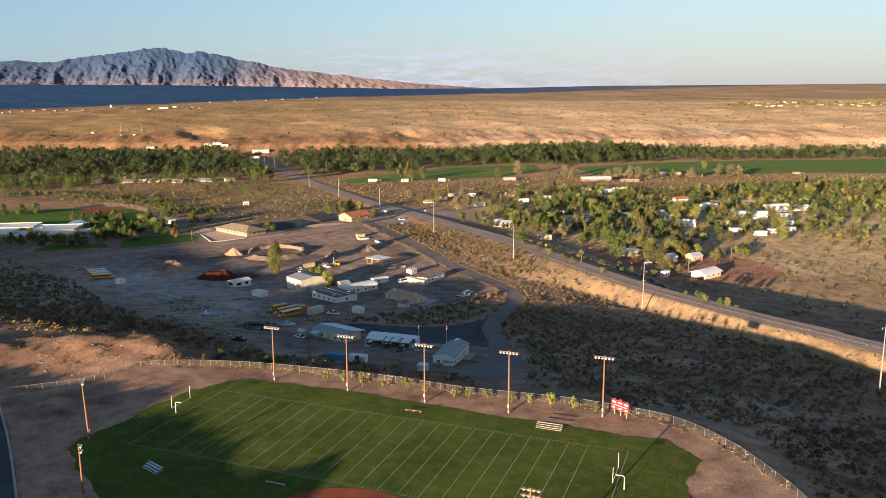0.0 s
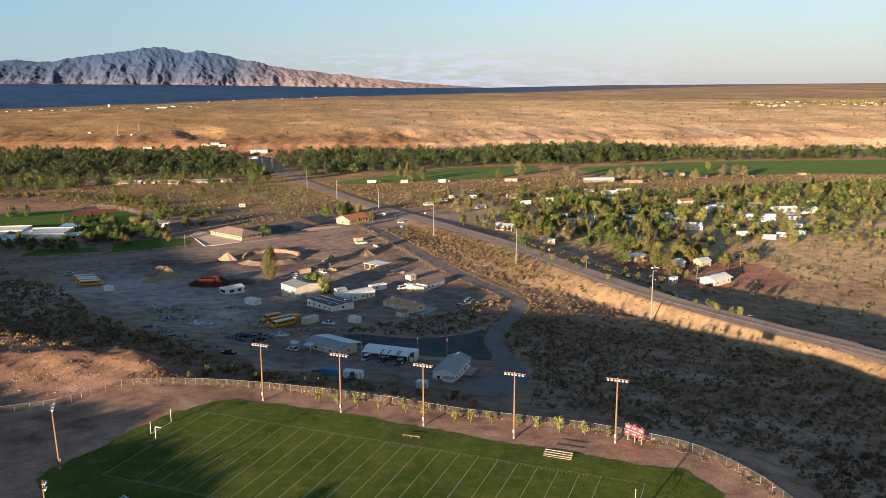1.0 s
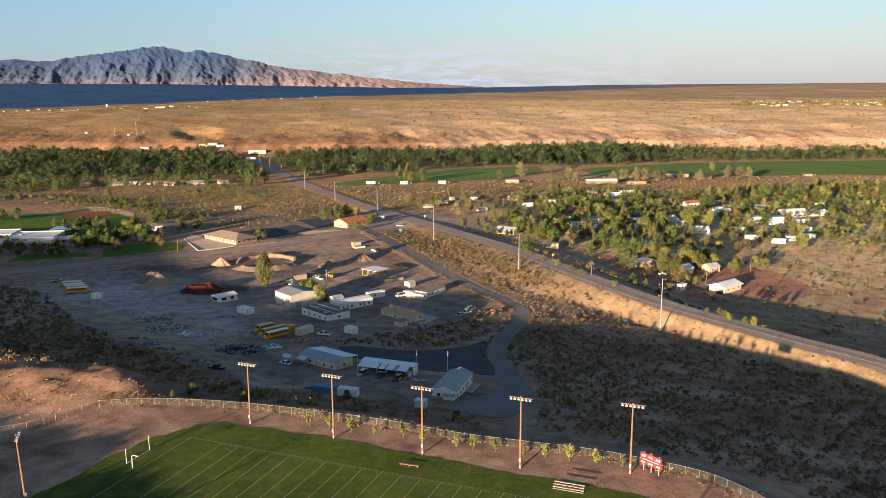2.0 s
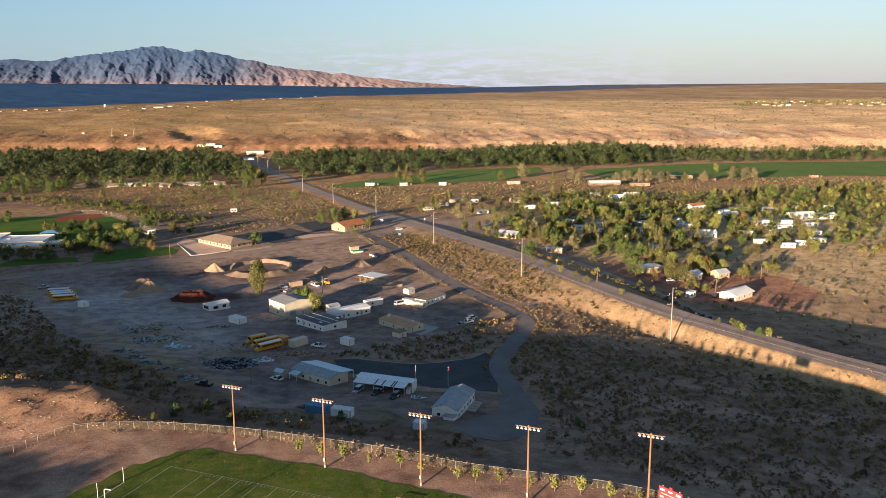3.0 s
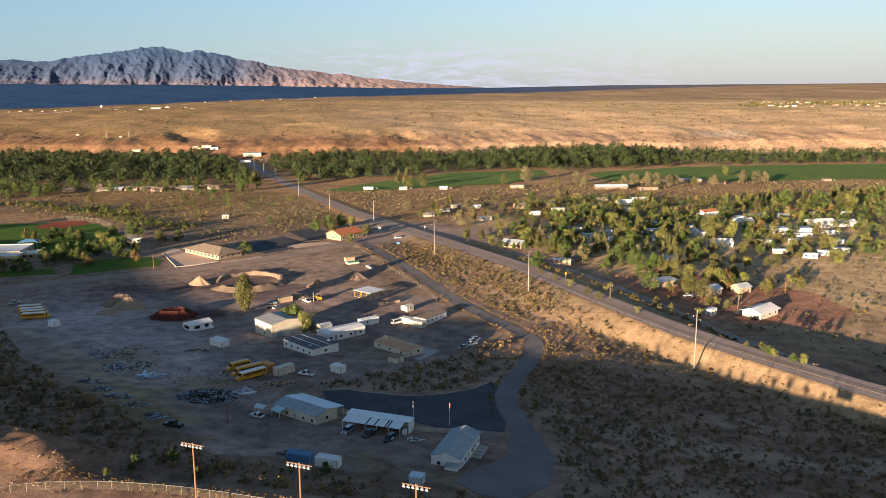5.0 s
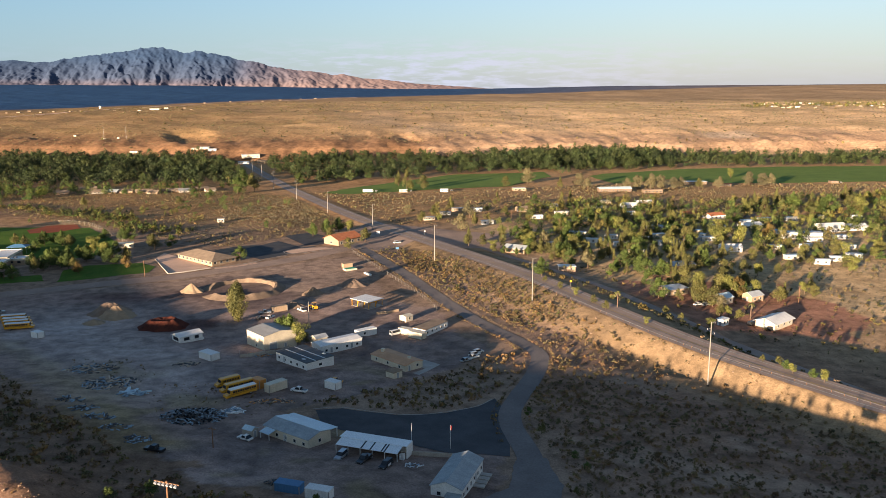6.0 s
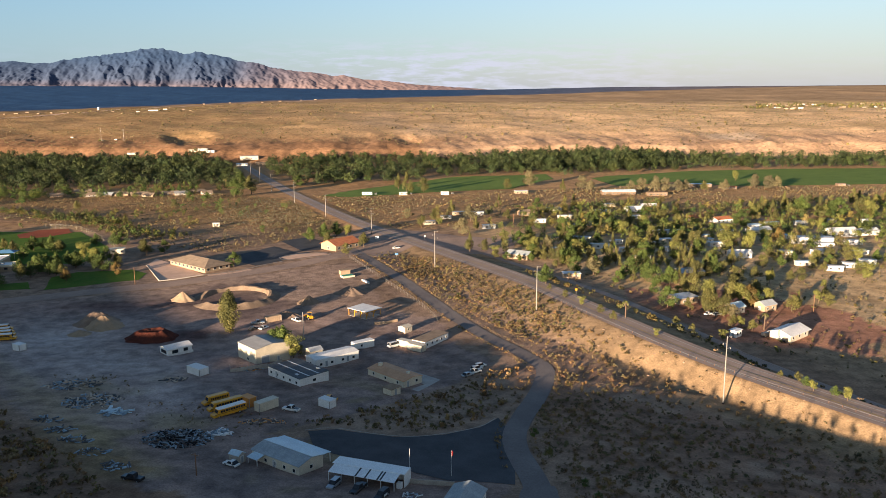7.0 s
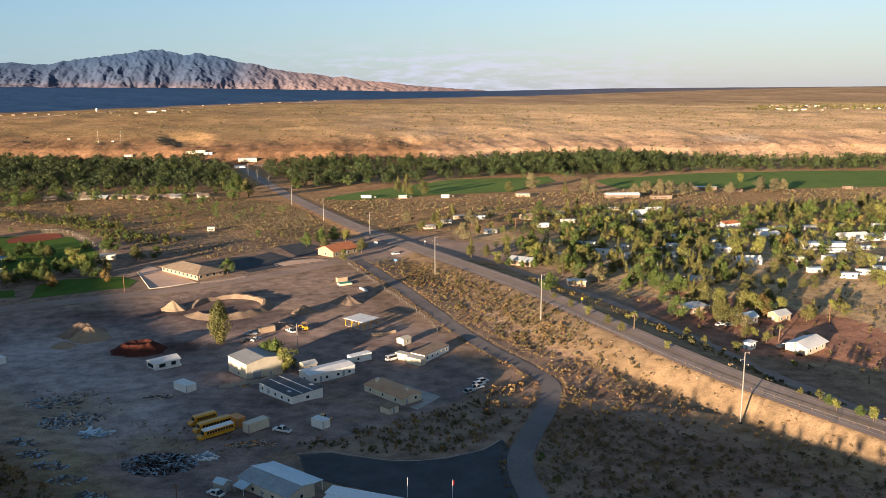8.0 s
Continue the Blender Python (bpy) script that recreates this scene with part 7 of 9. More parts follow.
building("building", "low white building below the bluff", "building", -450.8, 1393.7, 5, 13, 8, 3.2, "flat", 0.6, 0.4, M_WHITE, M_BROWNROOF, "x", row_of('s', 2, 10, 1.4, 1.0, 2.0), corner=False)
building("building", "pale low building beyond the woods", "building", -443.7, 1413.4, 5, 13, 8, 3.2, "flat", 0.6, 0.4, M_TAN, M_BROWNROOF, "x", row_of('s', 2, 10, 1.4, 1.0, 2.0), corner=False)
building("building", "tan low building below the bluff", "building", -417.4, 1388.1, 5, 15, 8, 3.2, "flat", 0.6, 0.4, M_TAN, M_WHITE, "x", row_of('s', 2, 10, 1.4, 1.0, 2.0), corner=False)
building("building", "pale low building beyond the woods", "building", -411.9, 1399.8, 5, 16, 8, 3.2, "flat", 0.6, 0.4, M_CREAM, M_STEELROOF, "x", row_of('s', 2, 10, 1.4, 1.0, 2.0), corner=False)
building("building", "low white building below the bluff", "building", -405.0, 1423.1, 5, 17, 8, 3.2, "flat", 0.6, 0.4, M_CREAM, M_BROWNROOF, "x", row_of('s', 2, 10, 1.4, 1.0, 2.0), corner=False)
building("building", "low white building below the bluff", "building", -389.0, 1415.8, 5, 15, 8, 3.2, "flat", 0.6, 0.4, M_CREAM, M_WHITE, "x", row_of('s', 2, 10, 1.4, 1.0, 2.0), corner=False)
building("building", "low white building below the bluff", "building", -373.5, 1403.0, 5, 13, 8, 3.2, "flat", 0.6, 0.4, M_WHITE, M_STEELROOF, "x", row_of('s', 2, 10, 1.4, 1.0, 2.0), corner=False)
car("parked_car", "white car parked on red ground", 119.8, 464.2, 30, M_WHITE, "sedan")
car("parked_car", "silver car parked on red ground", 123.3, 463.5, 30, M_SILVER, "sedan")
car("parked_car", "black car beside the white shed", 134.4, 434.2, 30, M_BLACK, "suv")
car("parked_car", "dark car before the white house", 140.3, 427.2, 30, M_BLACK, "suv")
car("parked_car", "white car on the dusty lot", 274.2, 720.3, 30, M_WHITE, "suv")
car("parked_car", "white car at the junction", -31.5, 614.1, 30, M_WHITE, "suv")

def school():
    s = base("school", -283, 548, 8, "long pale school with flat white roofs", "school")
    for x, y, W, D, h in ((-24, 24, 44, 20, 4.6), (-28, 1, 36, 25, 4.2), (-2, -6, 15, 20, 3.6), (14, 12, 30, 24, 4.3), (20, -6, 22, 11, 3.6), (34, 4, 9, 9, 3.2)):
        block = part("wing", box(x - W / 2, x + W / 2, y - D / 2, y + D / 2, -1, h), M_TAN, s)
        part("roof", box(x - W / 2, x + W / 2, y - D / 2, y + D / 2, h, h + 0.15), M_WHITE, block, "flat white roof")
        for x0, x1, y0, y1 in ((x - W / 2 - 0.25, x + W / 2 + 0.25, y - D / 2 - 0.25, y - D / 2), (x - W / 2 - 0.25, x + W / 2 + 0.25, y + D / 2, y + D / 2 + 0.25), (x - W / 2 - 0.25, x - W / 2, y - D / 2, y + D / 2), (x + W / 2, x + W / 2 + 0.25, y - D / 2, y + D / 2)):
            part("parapet", box(x0, x1, y0, y1, h - 0.6, h + 0.55), M_CREAM, block)
        for i in range(int(W / 4)):
            part("pane", box(x - W / 2 + 1 + 4 * i, x - W / 2 + 2.8 + 4 * i, y - D / 2 - 0.04, y - D / 2 + 0.05, 1.0, 2.2), M_GLASS, block)
        for i in range(max(1, int(W / 16))):
            part("roof_unit", box(x - W / 3 + 9 * i, x - W / 3 + 2 + 9 * i, y - 1, y + 1, h + 0.15, h + 1.0), M_ZINC, block)
    part("shade_canopy", roof_mesh(12, 8, 4.0, "hip", 1.4, 0.0, 0.08, "x"), M_BLUE, s, "blue shade canopy").matrix_basis = pose(22, 38, 0)
    for x in (16.5, 27.5):
        for y in (34.5, 41.5):
            part("canopy_post", box(x - 0.1, x + 0.1, y - 0.1, y + 0.1, -1, 4.0), M_GALV, s)


school()

building("trailer_home", "pale trailer home glimpsed between trees", "trailer home", 66.6, 602.5, 27, 12, 3.4, 2.7, "flat", 0.5, 0.15, M_CREAM, M_WHITE, "x", row_of('s', 3, 12, 1.0, 1.0, 1.8), corner=False)
building("caravan", "white caravan glimpsed between trees", "caravan", 90.1, 701.4, 8, 12, 3.4, 2.7, "flat", 0.5, 0.15, M_CREAM, M_STEELROOF, "x", row_of('s', 3, 12, 1.0, 1.0, 1.8), corner=False)
building("trailer_home", "white trailer home in a dusty clearing", "trailer home", 108.9, 715.5, 23, 12, 3.4, 2.7, "flat", 0.5, 0.15, M_WHITE, M_BLUEROOF, "x", row_of('s', 3, 12, 1.0, 1.0, 1.8), corner=False)
building("trailer_home", "white trailer home in a dusty clearing", "trailer home", 111.9, 630.9, 24, 8, 3.4, 2.7, "flat", 0.5, 0.15, M_WHITE, M_STEELROOF, "x", row_of('s', 3, 8, 1.0, 1.0, 1.8), corner=False)
building("caravan", "white caravan glimpsed between trees", "caravan", 114.4, 607.0, 6, 11, 3.4, 2.7, "flat", 0.5, 0.15, M_WHITE, M_WHITE, "x", row_of('s', 3, 11, 1.0, 1.0, 1.8), corner=False)
building("caravan", "white caravan glimpsed between trees", "caravan", 117.4, 580.3, 17, 9, 3.4, 2.7, "flat", 0.5, 0.15, M_CREAM, M_BLUEROOF, "x", row_of('s', 3, 9, 1.0, 1.0, 1.8), corner=False)
building("caravan", "white caravan glimpsed between trees", "caravan", 153.9, 680.2, -14, 12, 3.4, 2.7, "flat", 0.5, 0.15, M_WHITE, M_BLUEROOF, "x", row_of('s', 3, 12, 1.0, 1.0, 1.8), corner=False)
building("caravan", "white caravan glimpsed between trees", "caravan", 170.1, 681.7, 12, 9, 3.4, 2.7, "flat", 0.5, 0.15, M_CREAM, M_WHITE, "x", row_of('s', 3, 9, 1.0, 1.0, 1.8), corner=False)
building("caravan", "white caravan glimpsed between trees", "caravan", 176.4, 657.9, 19, 12, 3.4, 2.7, "flat", 0.5, 0.15, M_CREAM, M_BLUEROOF, "x", row_of('s', 3, 12, 1.0, 1.0, 1.8), corner=False)
building("trailer_home", "white trailer home in a dusty clearing", "trailer home", 203.0, 685.1, -12, 9, 3.4, 2.7, "flat", 0.5, 0.15, M_WHITE, M_BLUEROOF, "x", row_of('s', 3, 9, 1.0, 1.0, 1.8), corner=False)
building("trailer_home", "pale trailer home glimpsed between trees", "trailer home", 201.2, 638.2, 23, 8, 3.4, 2.7, "flat", 0.5, 0.15, M_CREAM, M_BLUEROOF, "x", row_of('s', 3, 8, 1.0, 1.0, 1.8), corner=False)
building("trailer_home", "pale trailer home glimpsed between trees", "trailer home", 250.7, 724.7, 23, 12, 3.4, 2.7, "flat", 0.5, 0.15, M_CREAM, M_BLUEROOF, "x", row_of('s', 3, 12, 1.0, 1.0, 1.8), corner=False)
building("trailer_home", "white trailer home in a dusty clearing", "trailer home", 212.0, 603.3, -10, 8, 3.4, 2.7, "flat", 0.5, 0.15, M_WHITE, M_BLUEROOF, "x", row_of('s', 3, 8, 1.0, 1.0, 1.8), corner=False)
building("trailer_home", "pale trailer home glimpsed between trees", "trailer home", 210.0, 572.1, 8, 11, 3.4, 2.7, "flat", 0.5, 0.15, M_CREAM, M_BLUEROOF, "x", row_of('s', 3, 11, 1.0, 1.0, 1.8), corner=False)
building("caravan", "white caravan glimpsed between trees", "caravan", 247.3, 627.6, 1, 11, 3.4, 2.7, "flat", 0.5, 0.15, M_WHITE, M_STEELROOF, "x", row_of('s', 3, 11, 1.0, 1.0, 1.8), corner=False)
building("trailer_home", "pale trailer home glimpsed between trees", "trailer home", 233.4, 605.2, 17, 11, 3.4, 2.7, "flat", 0.5, 0.15, M_WHITE, M_WHITE, "x", row_of('s', 3, 11, 1.0, 1.0, 1.8), corner=False)
building("trailer_home", "pale trailer home glimpsed between trees", "trailer home", 270.1, 637.3, -13, 12, 3.4, 2.7, "flat", 0.5, 0.15, M_WHITE, M_WHITE, "x", row_of('s', 3, 12, 1.0, 1.0, 1.8), corner=False)
building("caravan", "white caravan glimpsed between trees", "caravan", 256.6, 602.4, 9, 12, 3.4, 2.7, "flat", 0.5, 0.15, M_WHITE, M_BLUEROOF, "x", row_of('s', 3, 12, 1.0, 1.0, 1.8), corner=False)
building("trailer_home", "white trailer home in a dusty clearing", "trailer home", 329.6, 736.2, -1, 8, 3.4, 2.7, "flat", 0.5, 0.15, M_WHITE, M_WHITE, "x", row_of('s', 3, 8, 1.0, 1.0, 1.8), corner=False)
building("caravan", "white caravan glimpsed between trees", "caravan", 303.0, 736.5, 12, 11, 3.4, 2.7, "flat", 0.5, 0.15, M_CREAM, M_STEELROOF, "x", row_of('s', 3, 11, 1.0, 1.0, 1.8), corner=False)
building("trailer_home", "white trailer home in a dusty clearing", "trailer home", 231.8, 659.1, 25, 11, 3.4, 2.7, "flat", 0.5, 0.15, M_WHITE, M_BLUEROOF, "x", row_of('s', 3, 11, 1.0, 1.0, 1.8), corner=False)
building("trailer_home", "pale trailer home glimpsed between trees", "trailer home", 147.8, 835.3, -2, 12, 3.4, 2.7, "flat", 0.5, 0.15, M_CREAM, M_STEELROOF, "x", row_of('s', 3, 12, 1.0, 1.0, 1.8), corner=False)
building("trailer_home", "pale trailer home glimpsed between trees", "trailer home", 151.4, 754.1, 29, 12, 3.4, 2.7, "flat", 0.5, 0.15, M_CREAM, M_WHITE, "x", row_of('s', 3, 12, 1.0, 1.0, 1.8), corner=False)
building("trailer_home", "pale trailer home glimpsed between trees", "trailer home", -12.6, 718.8, 20, 9, 3.4, 2.7, "flat", 0.5, 0.15, M_CREAM, M_WHITE, "x", row_of('s', 3, 9, 1.0, 1.0, 1.8), corner=False)
building("trailer_home", "white trailer home in a dusty clearing", "trailer home", 0.1, 749.1, -1, 9, 3.4, 2.7, "flat", 0.5, 0.15, M_WHITE, M_STEELROOF, "x", row_of('s', 3, 9, 1.0, 1.0, 1.8), corner=False)


# ---- far settlements on the mesa ----
building("far_building", "tall white tank tower on the mesa", "building", -903, 2253, -16, 3.9, 4.0, 8.2, "flat", 0, 0.3, M_WHITE, M_WHITE, corner=False, group="far buildings")
building("far_building", "long white terminal building on the mesa", "building", -744, 2205, 14, 23.4, 6.4, 2.8, "flat", 0, 0.3, M_WHITE, M_WHITE, corner=False, group="far buildings")
building("far_building", "pale hall beside the terminal", "building", -743, 2296, -15, 11.7, 5.6, 2.3, "flat", 0, 0.3, M_CREAM, M_WHITE, corner=False, group="far buildings")
building("far_building", "pale hall beside the terminal", "building", -767, 2163, 1, 8.5, 4.8, 2.3, "flat", 0, 0.3, M_CREAM, M_CREAM, corner=False, group="far buildings")
building("far_building", "small building far off on the mesa", "building", -1075, 2018, -17, 5.9, 4.0, 2.5, "flat", 0, 0.3, M_BROWNROOF, M_BROWNROOF, corner=False, group="far buildings")
building("far_building", "small building far off on the mesa", "building", -1074, 2051, -9, 5.2, 4.0, 2.2, "flat", 0, 0.3, M_BROWNROOF, M_BROWNROOF, corner=False, group="far buildings")
building("far_building", "small building far off on the mesa", "building", -1050, 2064, 20, 4.5, 4.0, 1.9, "flat", 0, 0.3, M_BROWNROOF, M_BROWNROOF, corner=False, group="far buildings")
building("far_building", "small building far off on the mesa", "building", -1029, 2079, -5, 9.8, 4.0, 1.8, "flat", 0, 0.3, M_BROWNROOF, M_TAN, corner=False, group="far buildings")
building("far_building", "small building far off on the mesa", "building", -1024, 2122, 16, 7.8, 4.0, 2.0, "flat", 0, 0.3, M_BROWNROOF, M_BLOCK, corner=False, group="far buildings")
building("far_building", "small building far off on the mesa", "building", -976, 2081, -12, 6.5, 4.0, 2.1, "flat", 0, 0.3, M_BROWNROOF, M_BROWNROOF, corner=False, group="far buildings")
building("far_building", "small building far off on the mesa", "building", -952, 2097, -7, 5.9, 4.0, 2.4, "flat", 0, 0.3, M_BROWNROOF, M_TAN, corner=False, group="far buildings")
building("far_building", "small building far off on the mesa", "building", -908, 2088, -10, 4.5, 4.0, 1.9, "flat", 0, 0.3, M_BROWNROOF, M_BROWNROOF, corner=False, group="far buildings")
building("far_building", "small building far off on the mesa", "building", -912, 2156, -17, 4.5, 4.0, 1.9, "flat", 0, 0.3, M_BROWNROOF, M_BROWNROOF, corner=False, group="far buildings")
building("far_building", "small building far off on the mesa", "building", -833, 2170, 19, 6.5, 4.0, 2.5, "flat", 0, 0.3, M_BROWNROOF, M_BROWNROOF, corner=False, group="far buildings")
building("far_building", "small building far off on the mesa", "building", -769, 2068, 7, 6.5, 4.0, 1.7, "flat", 0, 0.3, M_BROWNROOF, M_BROWNROOF, corner=False, group="far buildings")
building("far_building", "small building far off on the mesa", "building", -687, 2268, 16, 5.9, 4.0, 2.5, "flat", 0, 0.3, M_BROWNROOF, M_BROWNROOF, corner=False, group="far buildings")
building("far_building", "small building far off on the mesa", "building", -637, 2161, 13, 4.5, 4.0, 2.2, "flat", 0, 0.3, M_BROWNROOF, M_BROWNROOF, corner=False, group="far buildings")
building("far_building", "small building far off on the mesa", "building", -762, 2713, -3, 6.5, 4.0, 2.2, "flat", 0, 0.3, M_BROWNROOF, M_TAN, corner=False, group="far buildings")
building("far_building", "small building far off on the mesa", "building", -718, 2859, -3, 6.5, 4.0, 2.2, "flat", 0, 0.3, M_BROWNROOF, M_BROWNROOF, corner=False, group="far buildings")
building("far_building", "small building far off on the mesa", "building", -612, 2866, 12, 7.2, 4.0, 2.2, "flat", 0, 0.3, M_BROWNROOF, M_BLOCK, corner=False, group="far buildings")
building("far_building", "small building far off on the mesa", "building", -582, 3013, 16, 9.8, 4.0, 2.2, "flat", 0, 0.3, M_BROWNROOF, M_TAN, corner=False, group="far buildings")
building("far_building", "small building far off on the mesa", "building", -529, 3129, 11, 5.2, 4.0, 1.7, "flat", 0, 0.3, M_BROWNROOF, M_TAN, corner=False, group="far buildings")
building("far_building", "small building far off on the mesa", "building", -482, 3171, -2, 9.8, 4.0, 2.1, "flat", 0, 0.3, M_BROWNROOF, M_TAN, corner=False, group="far buildings")
building("far_building", "far pale house on the mesa's rise", "building", 875, 2191, -18, 10, 6, 2.9, "flat", 0, 0.3, M_TAN, M_STEELROOF, corner=False, group="far buildings")
building("far_building", "far tan house on the mesa's rise", "building", 978, 2352, 12, 12, 6, 2.3, "flat", 0, 0.3, M_BROWNROOF, M_STEELROOF, corner=False, group="far buildings")
building("far_building", "far white house on the mesa's rise", "building", 868, 2274, 4, 11, 6, 3.0, "flat", 0, 0.3, M_WHITE, M_BROWNROOF, corner=False, group="far buildings")
building("far_building", "far tan house on the mesa's rise", "building", 1117, 2453, -19, 8, 6, 2.7, "flat", 0, 0.3, M_BROWNROOF, M_BROWNROOF, corner=False, group="far buildings")
building("far_building", "far tan house on the mesa's rise", "building", 1082, 2239, -20, 12, 6, 3.0, "flat", 0, 0.3, M_BROWNROOF, M_WHITE, corner=False, group="far buildings")
building("far_building", "far pale house on the mesa's rise", "building", 965, 2390, 8, 7, 6, 2.5, "flat", 0, 0.3, M_TAN, M_BROWNROOF, corner=False, group="far buildings")
building("far_building", "far white house on the mesa's rise", "building", 889, 2402, -12, 9, 6, 2.9, "flat", 0, 0.3, M_WHITE, M_STEELROOF, corner=False, group="far buildings")
building("far_building", "small house far off on the mesa", "building", 931, 2352, 16, 8, 6, 2.8, "flat", 0, 0.3, M_BROWNROOF, M_STEELROOF, corner=False, group="far buildings")
building("far_building", "far pale house on the mesa's rise", "building", 893, 2227, 12, 9, 6, 2.2, "flat", 0, 0.3, M_TAN, M_WHITE, corner=False, group="far buildings")
building("far_building", "far white house on the mesa's rise", "building", 1046, 2455, 18, 9, 6, 2.4, "flat", 0, 0.3, M_WHITE, M_BROWNROOF, corner=False, group="far buildings")
building("far_building", "far tan house on the mesa's rise", "building", 1100, 2359, 3, 7, 6, 2.2, "flat", 0, 0.3, M_BROWNROOF, M_WHITE, corner=False, group="far buildings")
building("far_building", "far pale house on the mesa's rise", "building", 925, 2425, 0, 7, 6, 2.7, "flat", 0, 0.3, M_TAN, M_BROWNROOF, corner=False, group="far buildings")
building("far_building", "far tan house on the mesa's rise", "building", 864, 2202, -14, 10, 6, 2.3, "flat", 0, 0.3, M_TAN, M_CREAM, corner=False, group="far buildings")
building("far_building", "far tan house on the mesa's rise", "building", 915, 2438, -5, 7, 6, 2.5, "flat", 0, 0.3, M_TAN, M_STEELROOF, corner=False, group="far buildings")
building("far_building", "far tan house on the mesa's rise", "building", 920, 2383, 16, 9, 6, 2.5, "flat", 0, 0.3, M_BROWNROOF, M_STEELROOF, corner=False, group="far buildings")
building("far_building", "far tan house on the mesa's rise", "building", 1257, 2439, 7, 12, 6, 2.2, "flat", 0, 0.3, M_BROWNROOF, M_BROWNROOF, corner=False, group="far buildings")
building("far_building", "small house far off on the mesa", "building", 940, 2377, 20, 9, 6, 2.3, "flat", 0, 0.3, M_BROWNROOF, M_BROWNROOF, corner=False, group="far buildings")
building("far_building", "small house far off on the mesa", "building", 1113, 2349, -11, 10, 6, 2.3, "flat", 0, 0.3, M_BROWNROOF, M_WHITE, corner=False, group="far buildings")
building("far_building", "far tan house on the mesa's rise", "building", 863, 2248, -18, 10, 6, 2.9, "flat", 0, 0.3, M_BROWNROOF, M_BROWNROOF, corner=False, group="far buildings")
building("far_building", "far white house on the mesa's rise", "building", 1139, 2297, 3, 10, 6, 2.5, "flat", 0, 0.3, M_WHITE, M_STEELROOF, corner=False, group="far buildings")
building("far_building", "small house far off on the mesa", "building", 1120, 2508, 3, 7, 6, 2.3, "flat", 0, 0.3, M_TAN, M_BROWNROOF, corner=False, group="far buildings")
building("far_building", "far pale house on the mesa's rise", "building", 1139, 2298, -9, 10, 6, 2.2, "flat", 0, 0.3, M_TAN, M_STEELROOF, corner=False, group="far buildings")
building("far_building", "far tan house on the mesa's rise", "building", 1186, 2305, -12, 13, 6, 2.9, "flat", 0, 0.3, M_BROWNROOF, M_WHITE, corner=False, group="far buildings")
building("far_building", "far tan house on the mesa's rise", "building", 1010, 2217, 8, 8, 6, 2.4, "flat", 0, 0.3, M_BROWNROOF, M_BROWNROOF, corner=False, group="far buildings")
building("far_building", "far white house on the mesa's rise", "building", 1006, 2318, -4, 8, 6, 2.4, "flat", 0, 0.3, M_WHITE, M_STEELROOF, corner=False, group="far buildings")
building("far_building", "small house far off on the mesa", "building", 1193, 2255, -2, 12, 6, 3.1, "flat", 0, 0.3, M_BROWNROOF, M_STEELROOF, corner=False, group="far buildings")
building("far_building", "far tan house on the mesa's rise", "building", 1173, 2451, 11, 9, 6, 2.9, "flat", 0, 0.3, M_TAN, M_BROWNROOF, corner=False, group="far buildings")
building("far_building", "far pale house on the mesa's rise", "building", 1198, 2312, 20, 10, 6, 3.0, "flat", 0, 0.3, M_TAN, M_WHITE, corner=False, group="far buildings")
building("far_building", "far tan house on the mesa's rise", "building", 1175, 2437, 11, 10, 6, 2.5, "flat", 0, 0.3, M_TAN, M_STEELROOF, corner=False, group="far buildings")
building("far_building", "far tan house on the mesa's rise", "building", 1239, 2394, -12, 9, 6, 2.7, "flat", 0, 0.3, M_BROWNROOF, M_STEELROOF, corner=False, group="far buildings")
building("far_building", "far tan house on the mesa's rise", "building", 1037, 2258, 18, 9, 6, 2.8, "flat", 0, 0.3, M_TAN, M_STEELROOF, corner=False, group="far buildings")
building("far_building", "small house far off on the mesa", "building", 1004, 2336, 10, 10, 6, 2.7, "flat", 0, 0.3, M_TAN, M_CREAM, corner=False, group="far buildings")
building("far_building", "far white house on the mesa's rise", "building", 1020, 2470, 14, 11, 6, 2.4, "flat", 0, 0.3, M_WHITE, M_BROWNROOF, corner=False, group="far buildings")
building("far_building", "far pale house on the mesa's rise", "building", 1164, 2301, 17, 12, 6, 3.1, "flat", 0, 0.3, M_TAN, M_WHITE, corner=False, group="far buildings")
building("far_building", "far white house on the mesa's rise", "building", 1184, 2322, -11, 9, 6, 3.0, "flat", 0, 0.3, M_WHITE, M_BROWNROOF, corner=False, group="far buildings")
building("far_building", "far pale house on the mesa's rise", "building", 973, 2382, -18, 8, 6, 2.7, "flat", 0, 0.3, M_TAN, M_WHITE, corner=False, group="far buildings")
building("far_building", "far white house on the mesa's rise", "building", 902, 2203, 15, 10, 6, 2.9, "flat", 0, 0.3, M_WHITE, M_BROWNROOF, corner=False, group="far buildings")
building("far_building", "small house far off on the mesa", "building", 1133, 2496, -1, 7, 6, 2.2, "flat", 0, 0.3, M_BROWNROOF, M_CREAM, corner=False, group="far buildings")
building("far_building", "small house far off on the mesa", "building", 1083, 2140, 20, 12, 6, 2.9, "flat", 0, 0.3, M_TAN, M_STEELROOF, corner=False, group="far buildings")
building("far_building", "far pale house on the mesa's rise", "building", 890, 2417, -8, 9, 6, 2.2, "flat", 0, 0.3, M_TAN, M_WHITE, corner=False, group="far buildings")
building("far_building", "far tan house on the mesa's rise", "building", 1149, 2201, -20, 12, 6, 2.2, "flat", 0, 0.3, M_BROWNROOF, M_STEELROOF, corner=False, group="far buildings")
building("far_building", "small house far off on the mesa", "building", 923, 2150, -7, 7, 6, 2.9, "flat", 0, 0.3, M_BROWNROOF, M_STEELROOF, corner=False, group="far buildings")
